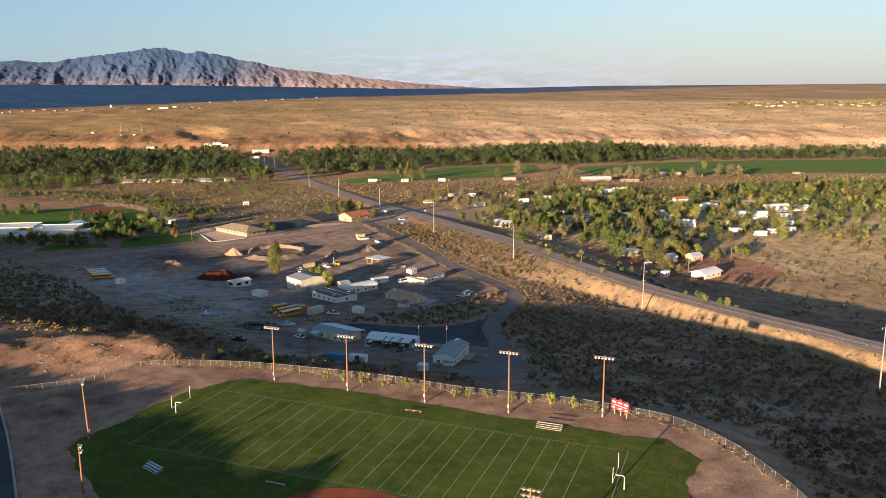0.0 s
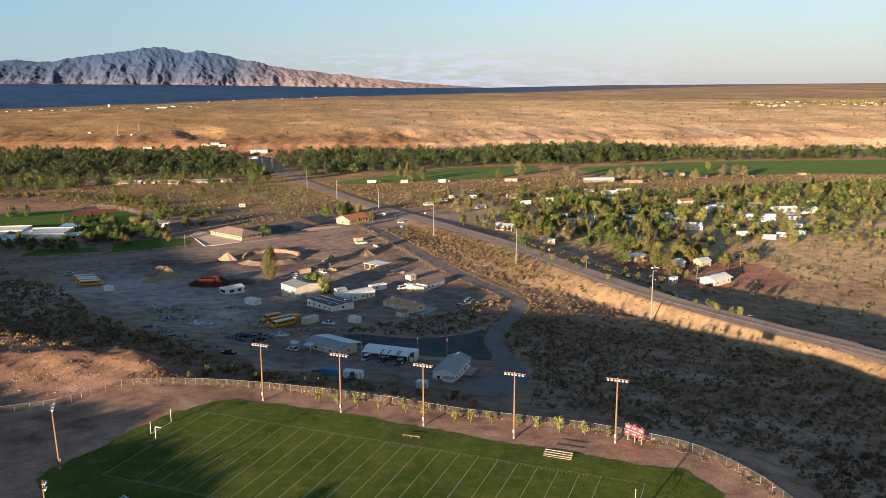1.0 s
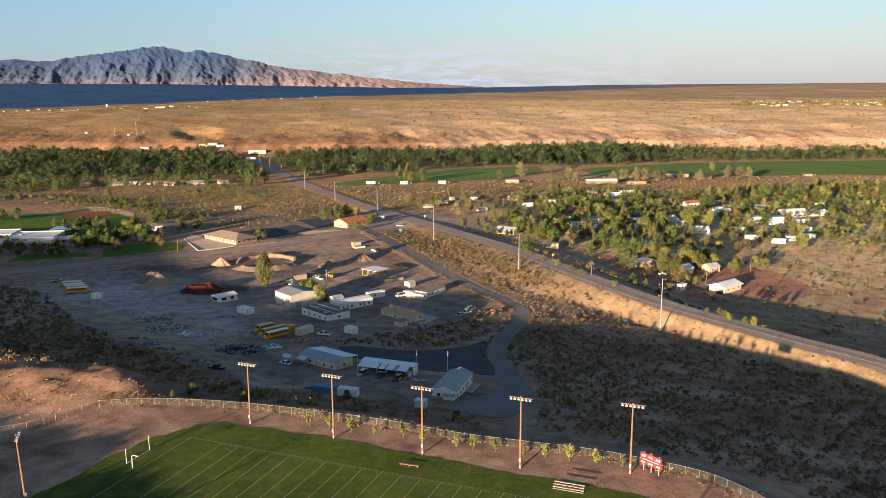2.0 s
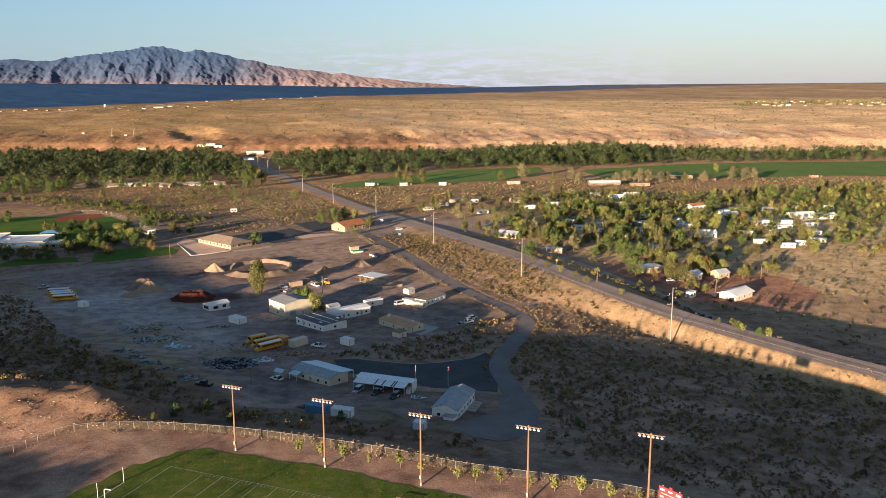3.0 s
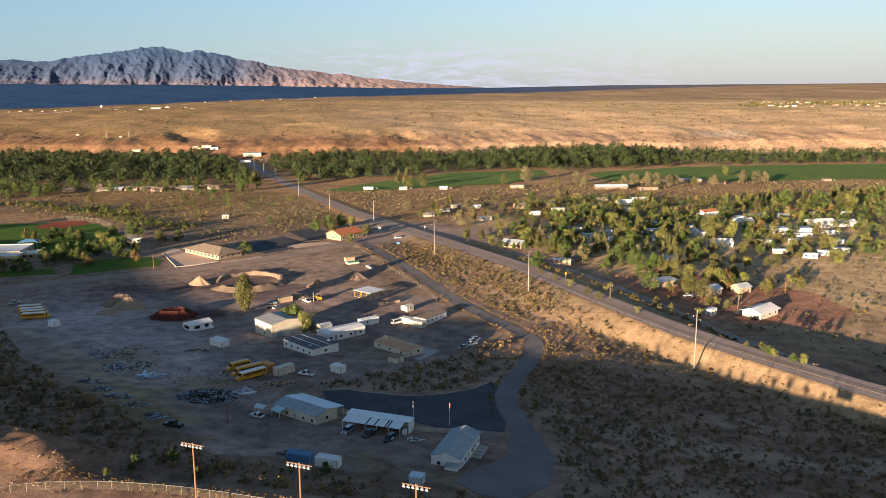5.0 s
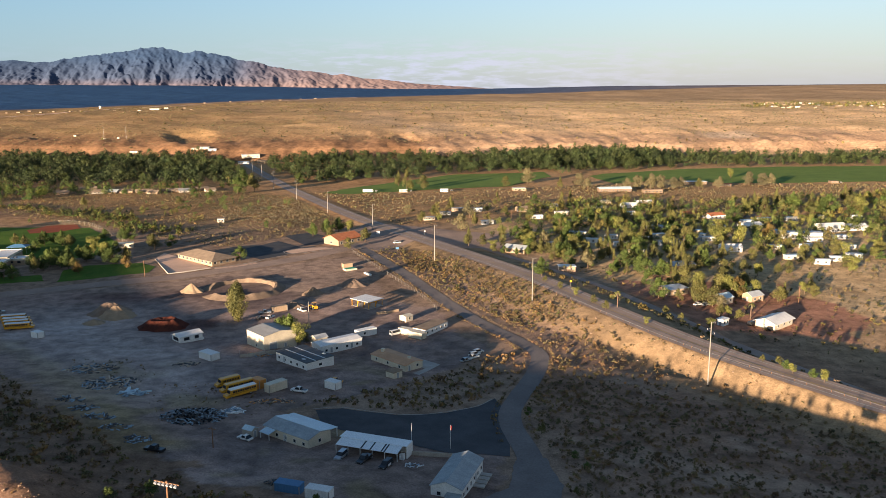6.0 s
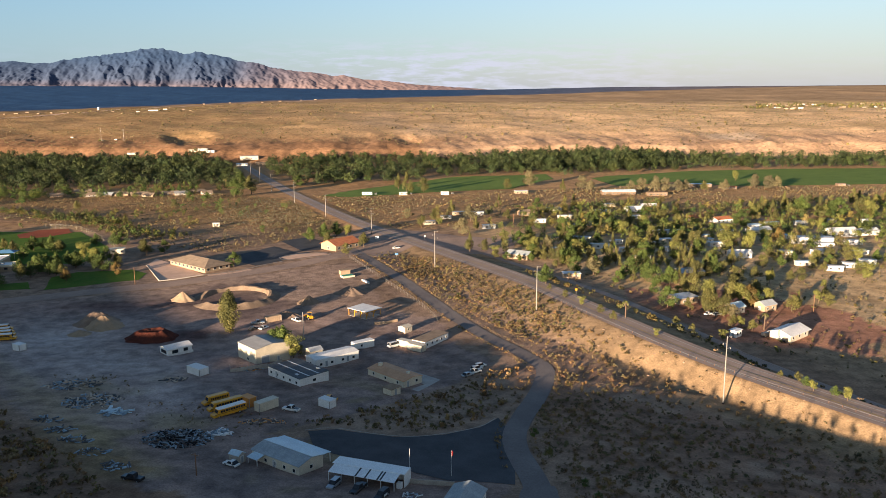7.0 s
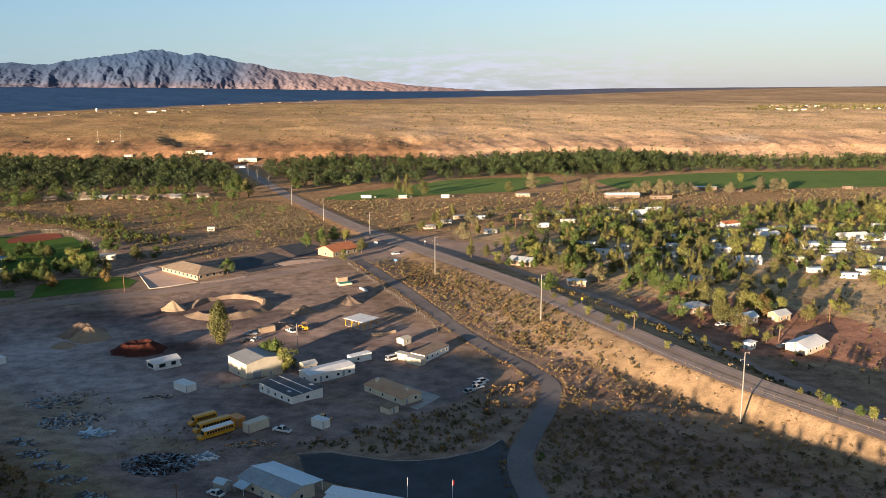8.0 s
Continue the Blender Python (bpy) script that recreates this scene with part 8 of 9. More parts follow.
building("far_building", "small house far off on the mesa", "building", 1185, 2279, -19, 9, 6, 2.9, "flat", 0, 0.3, M_BROWNROOF, M_BROWNROOF, corner=False, group="far buildings")
building("far_building", "far white house on the mesa's rise", "building", 1149, 2318, -19, 9, 6, 2.4, "flat", 0, 0.3, M_WHITE, M_BROWNROOF, corner=False, group="far buildings")
building("far_building", "far tan house on the mesa's rise", "building", 1376, 2552, -12, 12, 6, 3.0, "flat", 0, 0.3, M_BROWNROOF, M_BROWNROOF, corner=False, group="far buildings")
building("far_building", "far pale house on the mesa's rise", "building", 1050, 2457, -1, 9, 6, 2.5, "flat", 0, 0.3, M_TAN, M_WHITE, corner=False, group="far buildings")
building("far_building", "small pale utility building on the bluff", "building", -611, 1561, 12, 4.5, 4.0, 1.9, "flat", 0, 0.3, M_CREAM, M_CREAM, corner=False, group="far buildings")
building("far_building", "small pale utility building on the bluff", "building", -588, 1567, -11, 4.5, 4.0, 1.9, "flat", 0, 0.3, M_CREAM, M_BROWNROOF, corner=False, group="far buildings")
building("far_building", "small pale utility building on the bluff", "building", -688, 1615, 7, 4.5, 4.0, 1.9, "flat", 0, 0.3, M_CREAM, M_STEELROOF, corner=False, group="far buildings")
wood_pole("thin mast of the substation on the bluff", -607, 1549, 24, 20, True, M_GALV)
wood_pole("thin mast of the substation on the bluff", -568, 1551, 24, 20, True, M_GALV)


# ---- trees ----
def plant(models, places, group, high, seed):
    """Sets copies of some tree models at places (x, y, height)."""
    rnd = random.Random(seed)
    for x, y, h in places:
        h = h * 0.82 if x > 20 and 480 < y < 860 else h
        grow(rnd.choice(models), x, y, h / high, rng=rnd, group=group, tall=rnd.uniform(0.95, 1.05))


deep_0 = tree("tree", "broad dense dark green shade tree", M_LEAF_DEEP, 10, 5.6, 0.08, "round", 16, 2430, 0.32, 44, 109.3, 521.6)
deep_1 = tree("tree", "broad dense dark green shade tree", M_LEAF_DEEP, 10, 4.816, 0.08, "round", 16, 2430, 0.32, 51, 116.8, 519.5)
plant((deep_0, deep_1), [(47.5, 624.9, 11.0), (50.4, 504.7, 11.9), (72.0, 570.8, 11.2), (118.6, 591.9, 10.5), (92.4, 665.8, 13.5), (82.4, 676.5, 12.9), (109.1, 693.9, 15.1), (118.8, 681.9, 14.0), (224.3, 716.2, 15.5), (208.2, 582.8, 7.3), (226.1, 575.6, 7.3), (299.7, 788.3, 17.8), (324.5, 771.9, 17.7), (80.9, 819.3, 11.1), (-90.9, 640.8, 9.0), (-82.7, 650.3, 10.5), (-75.7, 660.3, 9.9), (-121.6, 561.5, 8.0), (-131.9, 683.4, 5.0), (-204.7, 586.2, 7.3), (-212.1, 627.8, 8.7), (-228.8, 628.8, 8.0), (-243.7, 610.8, 7.1), (-256.8, 616.1, 6.4), (-267.6, 620.1, 6.5)], "shade trees", 10, 3)
plant((deep_0, deep_1), [(-255.4, 586.6, 7.7), (-228.0, 558.3, 8.6), (-231.5, 553.1, 8.5), (-221.6, 558.1, 9.2), (-219.6, 567.2, 7.9), (-212.7, 562.6, 7.8), (-235.7, 543.4, 8.4), (-226.3, 536.9, 7.5), (-218.6, 542.6, 6.9), (-63.3, 410.1, 10.8), (-67.5, 413, 9.5), (-219.8, 971.4, 21.3), (-211.8, 917.7, 16.5), (-168.1, 1031.0, 11.9), (-403.3, 877.4, 12.2), (-249.8, 896.2, 8.1), (-233.3, 895.6, 8.1), (117.2, 357.4, 3.6), (122.5, 348.7, 3.5)], "shade trees", 10, 27)
olive_0 = tree("tree", "loose olive-green desert tree with low limbs", M_LEAF_OLIVE, 10, 5.4, 0.06, "round", 14, 2070, 0.29, 45, 122.9, 472.7)
olive_1 = tree("tree", "loose olive-green desert tree with low limbs", M_LEAF_OLIVE, 10, 4.644, 0.06, "round", 14, 2070, 0.29, 52, 70.4, 582.0)
plant((olive_0, olive_1), [(24.1, 607.6, 8.5), (96.8, 583.3, 11.6), (166.3, 726.6, 13.5), (171.2, 699.3, 14.7), (196.3, 589.9, 8.8), (209.5, 560.5, 7.8), (212.5, 553.6, 7.0), (350.4, 786.9, 16.2), (229.1, 546.9, 8.4), (48.7, 749.7, 9.1), (-8.6, 734.6, 9.7), (-18.5, 704.4, 8.4), (-23.3, 962.8, 14.4), (67.2, 992.6, 11.2), (270.3, 953.1, 11.2), (-77.6, 630.5, 8.2), (-52.9, 618.7, 9.4), (-61.2, 594.4, 6.9), (-114.9, 681.8, 4.1), (-189.2, 605.0, 8.3), (-56.6, 407.1, 4.4), (-200.8, 941.9, 19.3), (-242.6, 826.4, 7.5), (-322.8, 811.5, 8.7)], "olive trees", 10, 3)
plant((olive_0, olive_1), [(-247.2, 725.4, 6.6), (67.4, 449.5, 4.0), (70.7, 437.3, 4.3), (97.4, 437.9, 4.4), (102.2, 431.1, 3.4), (56.1, 477.1, 3.7), (50.5, 492.6, 3.8), (116.6, 361.9, 3.6), (112.5, 366.7, 2.4)], "olive trees", 10, 27)
light_0 = tree("tree", "airy yellow-green tree with thin foliage", M_LEAF_LIGHT, 10, 4.9, 0.1, "vase", 13, 2340, 0.27, 45, 158.0, 603.0)
light_1 = tree("tree", "airy yellow-green tree with thin foliage", M_LEAF_LIGHT, 10, 4.214, 0.1, "vase", 13, 2340, 0.27, 52, 184.0, 622.0)
plant((light_0, light_1), [(113.4, 426.0, 4.4), (128.1, 446.0, 5.0), (51.6, 590.0, 12.3), (30.0, 590.1, 8.2), (146.2, 696.9, 12.8), (174.6, 603.8, 17.1), (192.1, 614.0, 15.3), (213.4, 641.5, 11.3), (196.0, 665.1, 12.5), (243.8, 745.5, 14.4), (343.3, 755.6, 17.6), (275.6, 700.6, 10.1), (253.5, 673.9, 7.9), (227.3, 534.8, 12.3), (345.9, 1076.0, 11.6), (-67.7, 659.0, 8.6), (-201.9, 563.0, 11.3), (-218.3, 585.5, 9.6), (-58.6, 404.0, 8.6), (61.4, 462.8, 4.1), (82.8, 414.0, 3.2), (117.7, 353.0, 3.9), (124.5, 344.6, 4.3), (130.4, 412.6, 2.9)], "light green trees", 10, 3)
cone_0 = tree("tree", "tall tapering olive-brown tree with drooping foliage", M_LEAF_OLIVE, 12, 4.0, 0.04, "cone", 16, 2340, 0.29, 44, 142.8, 541.8)
cone_1 = tree("tree", "tall tapering olive-brown tree with drooping foliage", M_LEAF_OLIVE, 12, 3.44, 0.04, "cone", 16, 2340, 0.29, 51, 164.3, 563.5)
plant((cone_0, cone_1), [(135.5, 543.5, 11.0), (15.0, 602.2, 11.9), (37.1, 615.2, 12.2), (86.5, 571.5, 11.3), (98.7, 568.6, 13.3), (108.3, 583.3, 13.8), (136.8, 709.3, 15.6), (135.4, 617.5, 11.2), (136.8, 585.2, 12.6), (141.3, 578.2, 12.5), (267.4, 789.4, 18.6), (292.1, 803.8, 20.2), (264.4, 758.7, 17.8), (315.3, 786.7, 17.9), (369.8, 839.5, 19.6), (22.2, 691.3, 12.3), (4.8, 783.8, 12.4), (46.7, 819.3, 13.0), (102.8, 801.5, 15.8), (112.8, 819.6, 15.2), (-41.0, 964.1, 20.5), (-51.6, 994.6, 17.5), (123.3, 959.8, 14.5)], "tapering trees", 12, 3)
dusty_0 = tree("tree", "pale dusty grey-green tamarisk tree", M_LEAF_DUSTY, 10, 5.6, 0.05, "round", 14, 2160, 0.31, 45, 62.2, 597.4)
dusty_1 = tree("tree", "pale dusty grey-green tamarisk tree", M_LEAF_DUSTY, 10, 4.816, 0.05, "round", 14, 2160, 0.31, 52, 80.8, 540.8)
plant((dusty_0, dusty_1), [(11.5, 664.4, 11.8), (19.5, 733.6, 13.2), (-30.9, 750.3, 8.1), (148.3, 986.9, 15.1), (193.5, 952.3, 12), (206.0, 958.6, 14), (218.0, 951.0, 13.5), (229.7, 955.3, 15), (242.3, 950.5, 13), (223.5, 974.0, 15), (252, 956, 12), (290.7, 953.4, 12.6), (343.1, 1007.5, 13.0), (346.8, 977.9, 14.4), (357, 980, 13), (334, 984, 12), (152.1, 957.4, 12.1), (94.4, 1020.2, 16.8)], "dusty trees", 10, 3)
rust_0 = tree("tree", "rust-tinged yellowish tree with a wide crown", M_LEAF_RUST, 10, 5.0, 0.08, "round", 14, 2520, 0.28, 44, 143.7, 479.6)
rust_1 = tree("tree", "rust-tinged yellowish tree with a wide crown", M_LEAF_RUST, 10, 4.3, 0.08, "round", 14, 2520, 0.28, 51, 222.4, 640.9)
plant((rust_0, rust_1), [(-181.4, 542.3, 6.7), (-202.9, 528.5, 6.6)], "rust-tinged trees", 10, 3)
plant((olive_0, deep_1), [(36, 577, 6.5), (43, 574, 5.5), (50, 574, 7), (58, 578, 7.5), (30, 584, 6), (55, 584, 8)], "olive trees", 10, 41)
plant((deep_0, olive_1), [(25.5, 326, 2.6), (27.5, 309.5, 3.2), (34, 291, 2.4), (36, 284, 2.3), (31, 268, 2.2), (37, 258, 2.4), (-71, 248, 3.6), (-64.5, 254, 3.4), (-73.5, 239, 2.4), (-55, 243, 2.8), (-28, 252, 3.0)], "large bushes", 10, 43)
palm_a = palm("palm_tree", "shaggy fan palm with drooping fronds", 7.0, 3, 136.7, 442.7)
plant((palm_a,), [(76.6, 441.1, 7.3), (64.0, 519.3, 5.3), (67.7, 519.4, 5.9), (-243.0, 1002.0, 11.7)], "fan palms", 7.0, 4)
tree("tree", "single tall bushy olive-green tree in the yard", M_LEAF_OLIVE, 17.2, 4.6, 0.03, "round", 46, 6500, 0.36, 77, -92.2, 438.3)


def fill_trees(loop, n, models, group, lo, hi, seed, apart=5.0):
    """Further trees at random in a part of the plan, clear of roads and houses."""
    rnd = random.Random(seed)
    xs, ys = [p[0] for p in loop], [p[1] for p in loop]
    made, tries = [], 0
    while len(made) < n and tries < 40 * n:
        tries += 1
        x, y = rnd.uniform(min(xs), max(xs)), rnd.uniform(min(ys), max(ys))
        if not inside(np.array([x]), np.array([y]), loop)[0]:
            continue
        if any(abs(x - a) < r and -r - 3 < y - b < r for a, b, r in HOUSES) or any(math.hypot(x - a, y - b) < apart for a, b in made):
            continue
        made.append((x, y))
        h = rnd.uniform(lo, hi)
        k = rnd.choice(models)
        grow(k, x, y, h / 10, rng=rnd, group=group)


def grove(name, label, loop, per, lo, hi, seed, material, leaves=300, leaf=0.1):
    """Trees too many to tell apart, as one sheet of growth."""
    p = scatter(loop, per, seed)
    near = np.zeros(len(p), bool)
    for a, b, r in HOUSES:
        near |= (np.abs(p[:, 0] - a) < 0.75 * r) & (np.abs(p[:, 1] - b) < 0.8 * r)
    p = p[~near]
    rng = np.random.default_rng(seed + 1)
    h = rng.uniform(lo, hi, len(p))
    crowd(name, label, "trees", p, h, h * rng.uniform(0.34, 0.55, len(p)), material, leaves, leaf, seed)


tree_choice = random.Random(26)
HOUSES = [(o.location.x, o.location.y, 7.0) for o in scene.objects if o.parent is None and o.get("category") in ("house", "trailer home", "caravan", "barn", "building")]
HOUSES += [(36, 640, 8), (60, 650, 8), (95, 660, 8)]
fill_trees([(28, 618), (60, 560), (90, 520), (130, 520), (150, 545), (170, 640), (140, 700), (90, 655), (45, 640)], 95, (deep_0, deep_1, cone_0, olive_0, light_0), "trees round the houses", 5, 11, 21)
fill_trees([(95, 480), (135, 445), (178, 470), (205, 530), (170, 570), (120, 545)], 26, (olive_0, olive_1, cone_1, light_1, deep_0), "trees round the houses", 4, 9, 27)
fill_trees([(180, 560), (290, 575), (300, 610), (200, 600)], 22, (deep_1, olive_0, light_0), "trees round the houses", 4, 9, 28)
for x, y, h in ((-300, 521, 8), (-291, 519, 7), (-282, 521, 9), (-273, 518, 7), (-267, 522, 10), (-258, 517, 8), (-251, 521, 8), (-246, 515, 9), (-239, 519, 9), (-232, 515, 7), (-229, 532, 8), (-226, 545, 9), (-220, 550, 9), (-214, 541, 8), (-208, 536, 7), (-212, 560, 10), (-194, 553, 10), (-201, 562, 9), (-188, 560, 8),
                (-268, 600, 8), (-262, 612, 8), (-249, 610, 9), (-243, 606, 8), (-281, 613, 7), (-216, 626, 8), (-184, 596, 10), (-176, 604, 7), (-352, 645, 9), (-340, 650, 9), (-330, 655, 8)):
    grow(tree_choice.choice((deep_0, deep_1, deep_0, olive_1)), x, y, h / 9.6, rng=tree_choice, group="trees round the school")
for x, y, h in ((126, 462, 6.5), (121, 468, 7.5), (129, 459, 4.5), (141, 480, 9.5), (136, 482, 9), (146, 486, 6), (127, 487, 8), (122, 496, 8.5), (113, 472, 4), (131, 441, 4), (124, 446, 4.5), (152, 494, 7)):
    grow(tree_choice.choice((olive_0, olive_1, dusty_0, light_1)), x, y, h / 7.6, rng=tree_choice, group="trees round the white house")


# ---- woods and scrub ----
def crowd(name, label, category, places, heights, spreads, material, leaves, leaf, seed, shapes=6, low=0.12, warm=1.0, lobes=7, wild=0.28):
    """One sheet of growth: many crowns, each of many leaf clumps."""
    rng = np.random.default_rng(seed)
    kinds = [crown_points(rng, leaves, low, 1.0, 0.5, lobes, "round") for _ in range(shapes)]
    z = ground_z(places[:, 0], places[:, 1])
    pts, nor, size, tones = [], [], [], []
    own = rng.uniform(0.6, 1.4, (len(places), 1)) * np.column_stack([rng.uniform(0.85, 1.0 + 0.3 * warm, len(places)), np.ones(len(places)), rng.uniform(0.75, 1.1, len(places))])
    pick = rng.integers(shapes, size=len(places))
    for k in range(shapes):
        s = pick == k
        p, nn = kinds[k]
        a = rng.random(s.sum()) * 2 * math.pi
        c, sn = np.cos(a)[:, None], np.sin(a)[:, None]
        w, h = spreads[s][:, None], heights[s][:, None]
        x = (p[None, :, 0] * c - p[None, :, 1] * sn) * w * 2 + places[s, 0][:, None]
        y = (p[None, :, 0] * sn + p[None, :, 1] * c) * w * 2 + places[s, 1][:, None]
        pts.append(np.stack([x, y, p[None, :, 2] * h + z[s][:, None]], -1).reshape(-1, 3))
        nor.append(np.repeat(np.stack([nn[None, :, 0] * c - nn[None, :, 1] * sn, nn[None, :, 0] * sn + nn[None, :, 1] * c, nn[None, :, 2] + 0 * c], -1), 1, 0).reshape(-1, 3))
        size.append(np.repeat(leaf * spreads[s], len(p)))
        tones.append(np.repeat(own[s], len(p), 0))
    return tagged(quads_mesh(name, np.concatenate(pts), np.concatenate(size), rng, material, 0.3, None, "stuff", np.concatenate(nor), np.concatenate(tones), wild), label, category)


def scatter(loop, per, seed, clear=(), gaps=0.0, size=40.0, wander=0.0):
    """Places at random in a loop, about one to so many square metres, thinned in patches."""
    rng = np.random.default_rng(seed)
    xs, ys = np.array([p[0] for p in loop]), np.array([p[1] for p in loop])
    n = int((xs.max() - xs.min()) * (ys.max() - ys.min()) / per)
    x, y = rng.uniform(xs.min(), xs.max(), n), rng.uniform(ys.min(), ys.max(), n)
    keep = inside(x + wander * ripple(x, y, 26, 1.0), y + wander * ripple(x, y, 31, 6.0), loop)
    if gaps:
        keep &= ripple(x, y, size, seed) * 0.5 + 0.5 > gaps * rng.random(n) * 2
    for line, wide in clear:
        keep &= to_line(x, y, line)[0] > wide
    return np.column_stack([x[keep], y[keep]])


def woods(name, label, loop, per, lo, hi, seed, leaves=55, clear=()):
    p = scatter(loop, per, seed, clear, wander=6)
    rng = np.random.default_rng(seed + 1)
    h = lo + (hi - lo) * np.clip(0.65 * rng.random(len(p)) + 0.35 * (0.5 + 0.6 * ripple(p[:, 0], p[:, 1], 24, 3.0)), 0, 1)
    crowd(name, label, "woods", p, h, h * rng.uniform(0.4, 0.62, len(p)), M_WOODS, leaves, 0.105, seed, 8, 0.1, 0.2, 11)


def scrub(name, label, loop, per, lo, hi, seed, material=None, leaves=14, clear=(), gaps=0.5, leaf=0.42, size=40.0, extra=None):
    p = scatter(loop, per, seed, clear, gaps, size)
    if extra is not None:
        p = p[extra(p[:, 0], p[:, 1])]
    rng = np.random.default_rng(seed + 1)
    w = lo + (hi - lo) * rng.random(len(p)) ** 1.8
    crowd(name, label, "scrub", p, w * rng.uniform(0.9, 1.4, len(p)), w, material or M_SCRUB, leaves, leaf, seed, 5, 0.05, 1.0, 4)


TOWN = [(20, 700), (60, 690), (60, 800), (115, 815), (180, 860), (225, 815), (300, 850), (470, 900), (560, 860), (480, 640), (300, 615), (190, 600), (165, 640), (100, 665)]
grove("grove_town", "dense dark green trees among the houses", TOWN, 170, 4, 9.5, 71, M_GROVE_DEEP, 260)
grove("grove_town", "dense yellow-green trees among the houses", TOWN, 280, 4, 9, 72, M_GROVE_LIGHT, 260)
grove("grove_town", "olive-brown trees among the houses", TOWN, 330, 5, 10, 73, M_GROVE_OLIVE, 260)
EDGE = [(190, 600), (225, 560), (262, 522), (300, 480), (420, 520), (420, 620), (300, 622)]
grove("grove_edge", "low olive trees at the town's edge", EDGE, 300, 3, 7.5, 74, M_GROVE_OLIVE, 260)
grove("grove_edge", "round green trees at the town's edge", EDGE, 330, 3, 8, 87, M_GROVE_DEEP, 260)
grove("grove_edge", "airy yellow-green trees at the town's edge", EDGE, 300, 3, 8, 88, M_GROVE_LIGHT, 260)
TOWN_FRONT = [(16, 606), (45, 588), (66, 556), (112, 542), (150, 512), (172, 570), (165, 640), (100, 664), (40, 660)]
grove("grove_front", "dense dark green trees before the first houses", TOWN_FRONT, 190, 3.5, 8.5, 89, M_GROVE_DEEP, 200)
grove("grove_front", "loose olive-brown trees before the first houses", TOWN_FRONT, 330, 3.5, 9, 90, M_GROVE_OLIVE, 200)
grove("grove_street", "mixed trees round the first houses", [(-30, 760), (0, 690), (45, 660), (60, 700), (110, 720), (120, 780), (40, 800)], 420, 4, 9, 75, M_GROVE_OLIVE)
grove("grove_west", "dark trees in front of the woods", [(-570, 900), (-300, 910), (-250, 940), (-230, 1000), (-570, 985)], 150, 5, 11, 76, M_GROVE_DEEP)
grove("grove_west", "dark trees round the houses before the woods", [(-520, 830), (-440, 820), (-390, 850), (-400, 920), (-460, 960), (-560, 960)], 140, 5, 11, 83, M_GROVE_DEEP, 200)
grove("grove_school", "dark trees behind the school field", [(-330, 700), (-270, 715), (-205, 640), (-160, 690), (-200, 770), (-330, 790)], 520, 3, 7, 77, M_GROVE_OLIVE)
grove("grove_wash", "dark green thickets in the dry wash", [(-300, 760), (-190, 740), (-120, 780), (-140, 840), (-200, 900), (-260, 880)], 420, 3, 6, 78, M_GROVE_DEEP)
woods("woods_west", "dense dark green cottonwood woods along the river", [(-232, 1005), (-245, 1090), (-325, 1310), (-380, 1400), (-560, 1420), (-760, 1440), (-780, 1400), (-680, 1040), (-640, 975), (-460, 985), (-366, 1020)], 215, 8, 20, 31, 250, ((HW, 20),))
woods("woods_north", "long belt of green cottonwood woods along the river", [(-270, 1300), (-205, 1040), (-150, 1030), (-78, 1042), (0, 1132), (60, 1160), (139, 1166), (160, 1120), (200, 1150), (340, 1228), (534, 1252), (780, 1268), (960, 1280), (960, 1390), (475, 1400), (340, 1460), (105, 1450), (-80, 1400), (-250, 1395)], 230, 7, 19, 32, 220, ((HW, 18),))
woods("woods_tall", "tall old cottonwoods standing above the river woods", [(30, 1230), (150, 1215), (330, 1280), (330, 1450), (120, 1440)], 330, 15, 25, 92, 260)
woods("woods_east", "scattered green trees beyond the long field", [(420, 1420), (1000, 1430), (1000, 1500), (430, 1480)], 420, 7, 13, 33, 45)
SIDE = [(-50, 590), (-23, 527), (0, 470), (16, 433), (29, 410), (36, 392), (33, 372), (25, 347), (20.2, 330), (19.4, 317), (20.6, 305), (22.2, 293), (21.8, 282), (18.6, 271)]
APRON = [(22, 286), (20, 270), (14, 254)]
FRONT = [(190, 292), (160, 333), (128, 386), (100, 441), (76, 496), (48, 549)]
EAST = [(24, 232), (78, 196), (76, 120), (230, 40), (260, 150), (160, 290), (124, 336), (92, 385), (66, 442), (38, 505), (5, 570), (-30, 590), (-20, 530), (8, 470), (38, 412), (40, 385), (28, 345), (27, 290), (30, 262)]
scrub("scrub_desert", "dark green-grey creosote scrub on pale desert soil", EAST, 4.2, 0.4, 1.3, 41, M_CREOSOTE, 40, ((SIDE, 4.6), (HW, 15), (APRON, 9)), 0.3, 0.21)
scrub("scrub_desert", "large rounded dark creosote bushes on the desert", EAST, 22, 0.8, 1.55, 94, M_CREOSOTE, 70, ((SIDE, 5.5), (HW, 16), (APRON, 9)), 0.3, 0.18, 55)
scrub("scrub_desert", "dense dark bushes on the slope below the field fence", [(84, 196), (98, 205), (130, 215), (140, 170), (120, 120), (92, 110), (84, 150), (80, 180)], 7, 0.5, 1.7, 95, M_CREOSOTE, 50, (), 0.2, 0.2, 30)
scrub("scrub_dry", "low golden dry brush on the desert", EAST, 18, 0.3, 0.8, 42, M_DRYGRASS, 12, ((SIDE, 5.2), (HW, 9)), 0.75, 0.36, 30, lambda x, y: y > 330)
scrub("scrub_bank", "sparse dry brush on the sandy highway bank", [(250, 130), (268, 170), (170, 292), (130, 345), (100, 395), (74, 450), (46, 515), (10, 580), (0, 570), (30, 505), (58, 440), (84, 380), (116, 322), (150, 278)], 11, 0.3, 0.8, 43, M_DRYGRASS, 8, ((HW, 7.5),), 0.3)
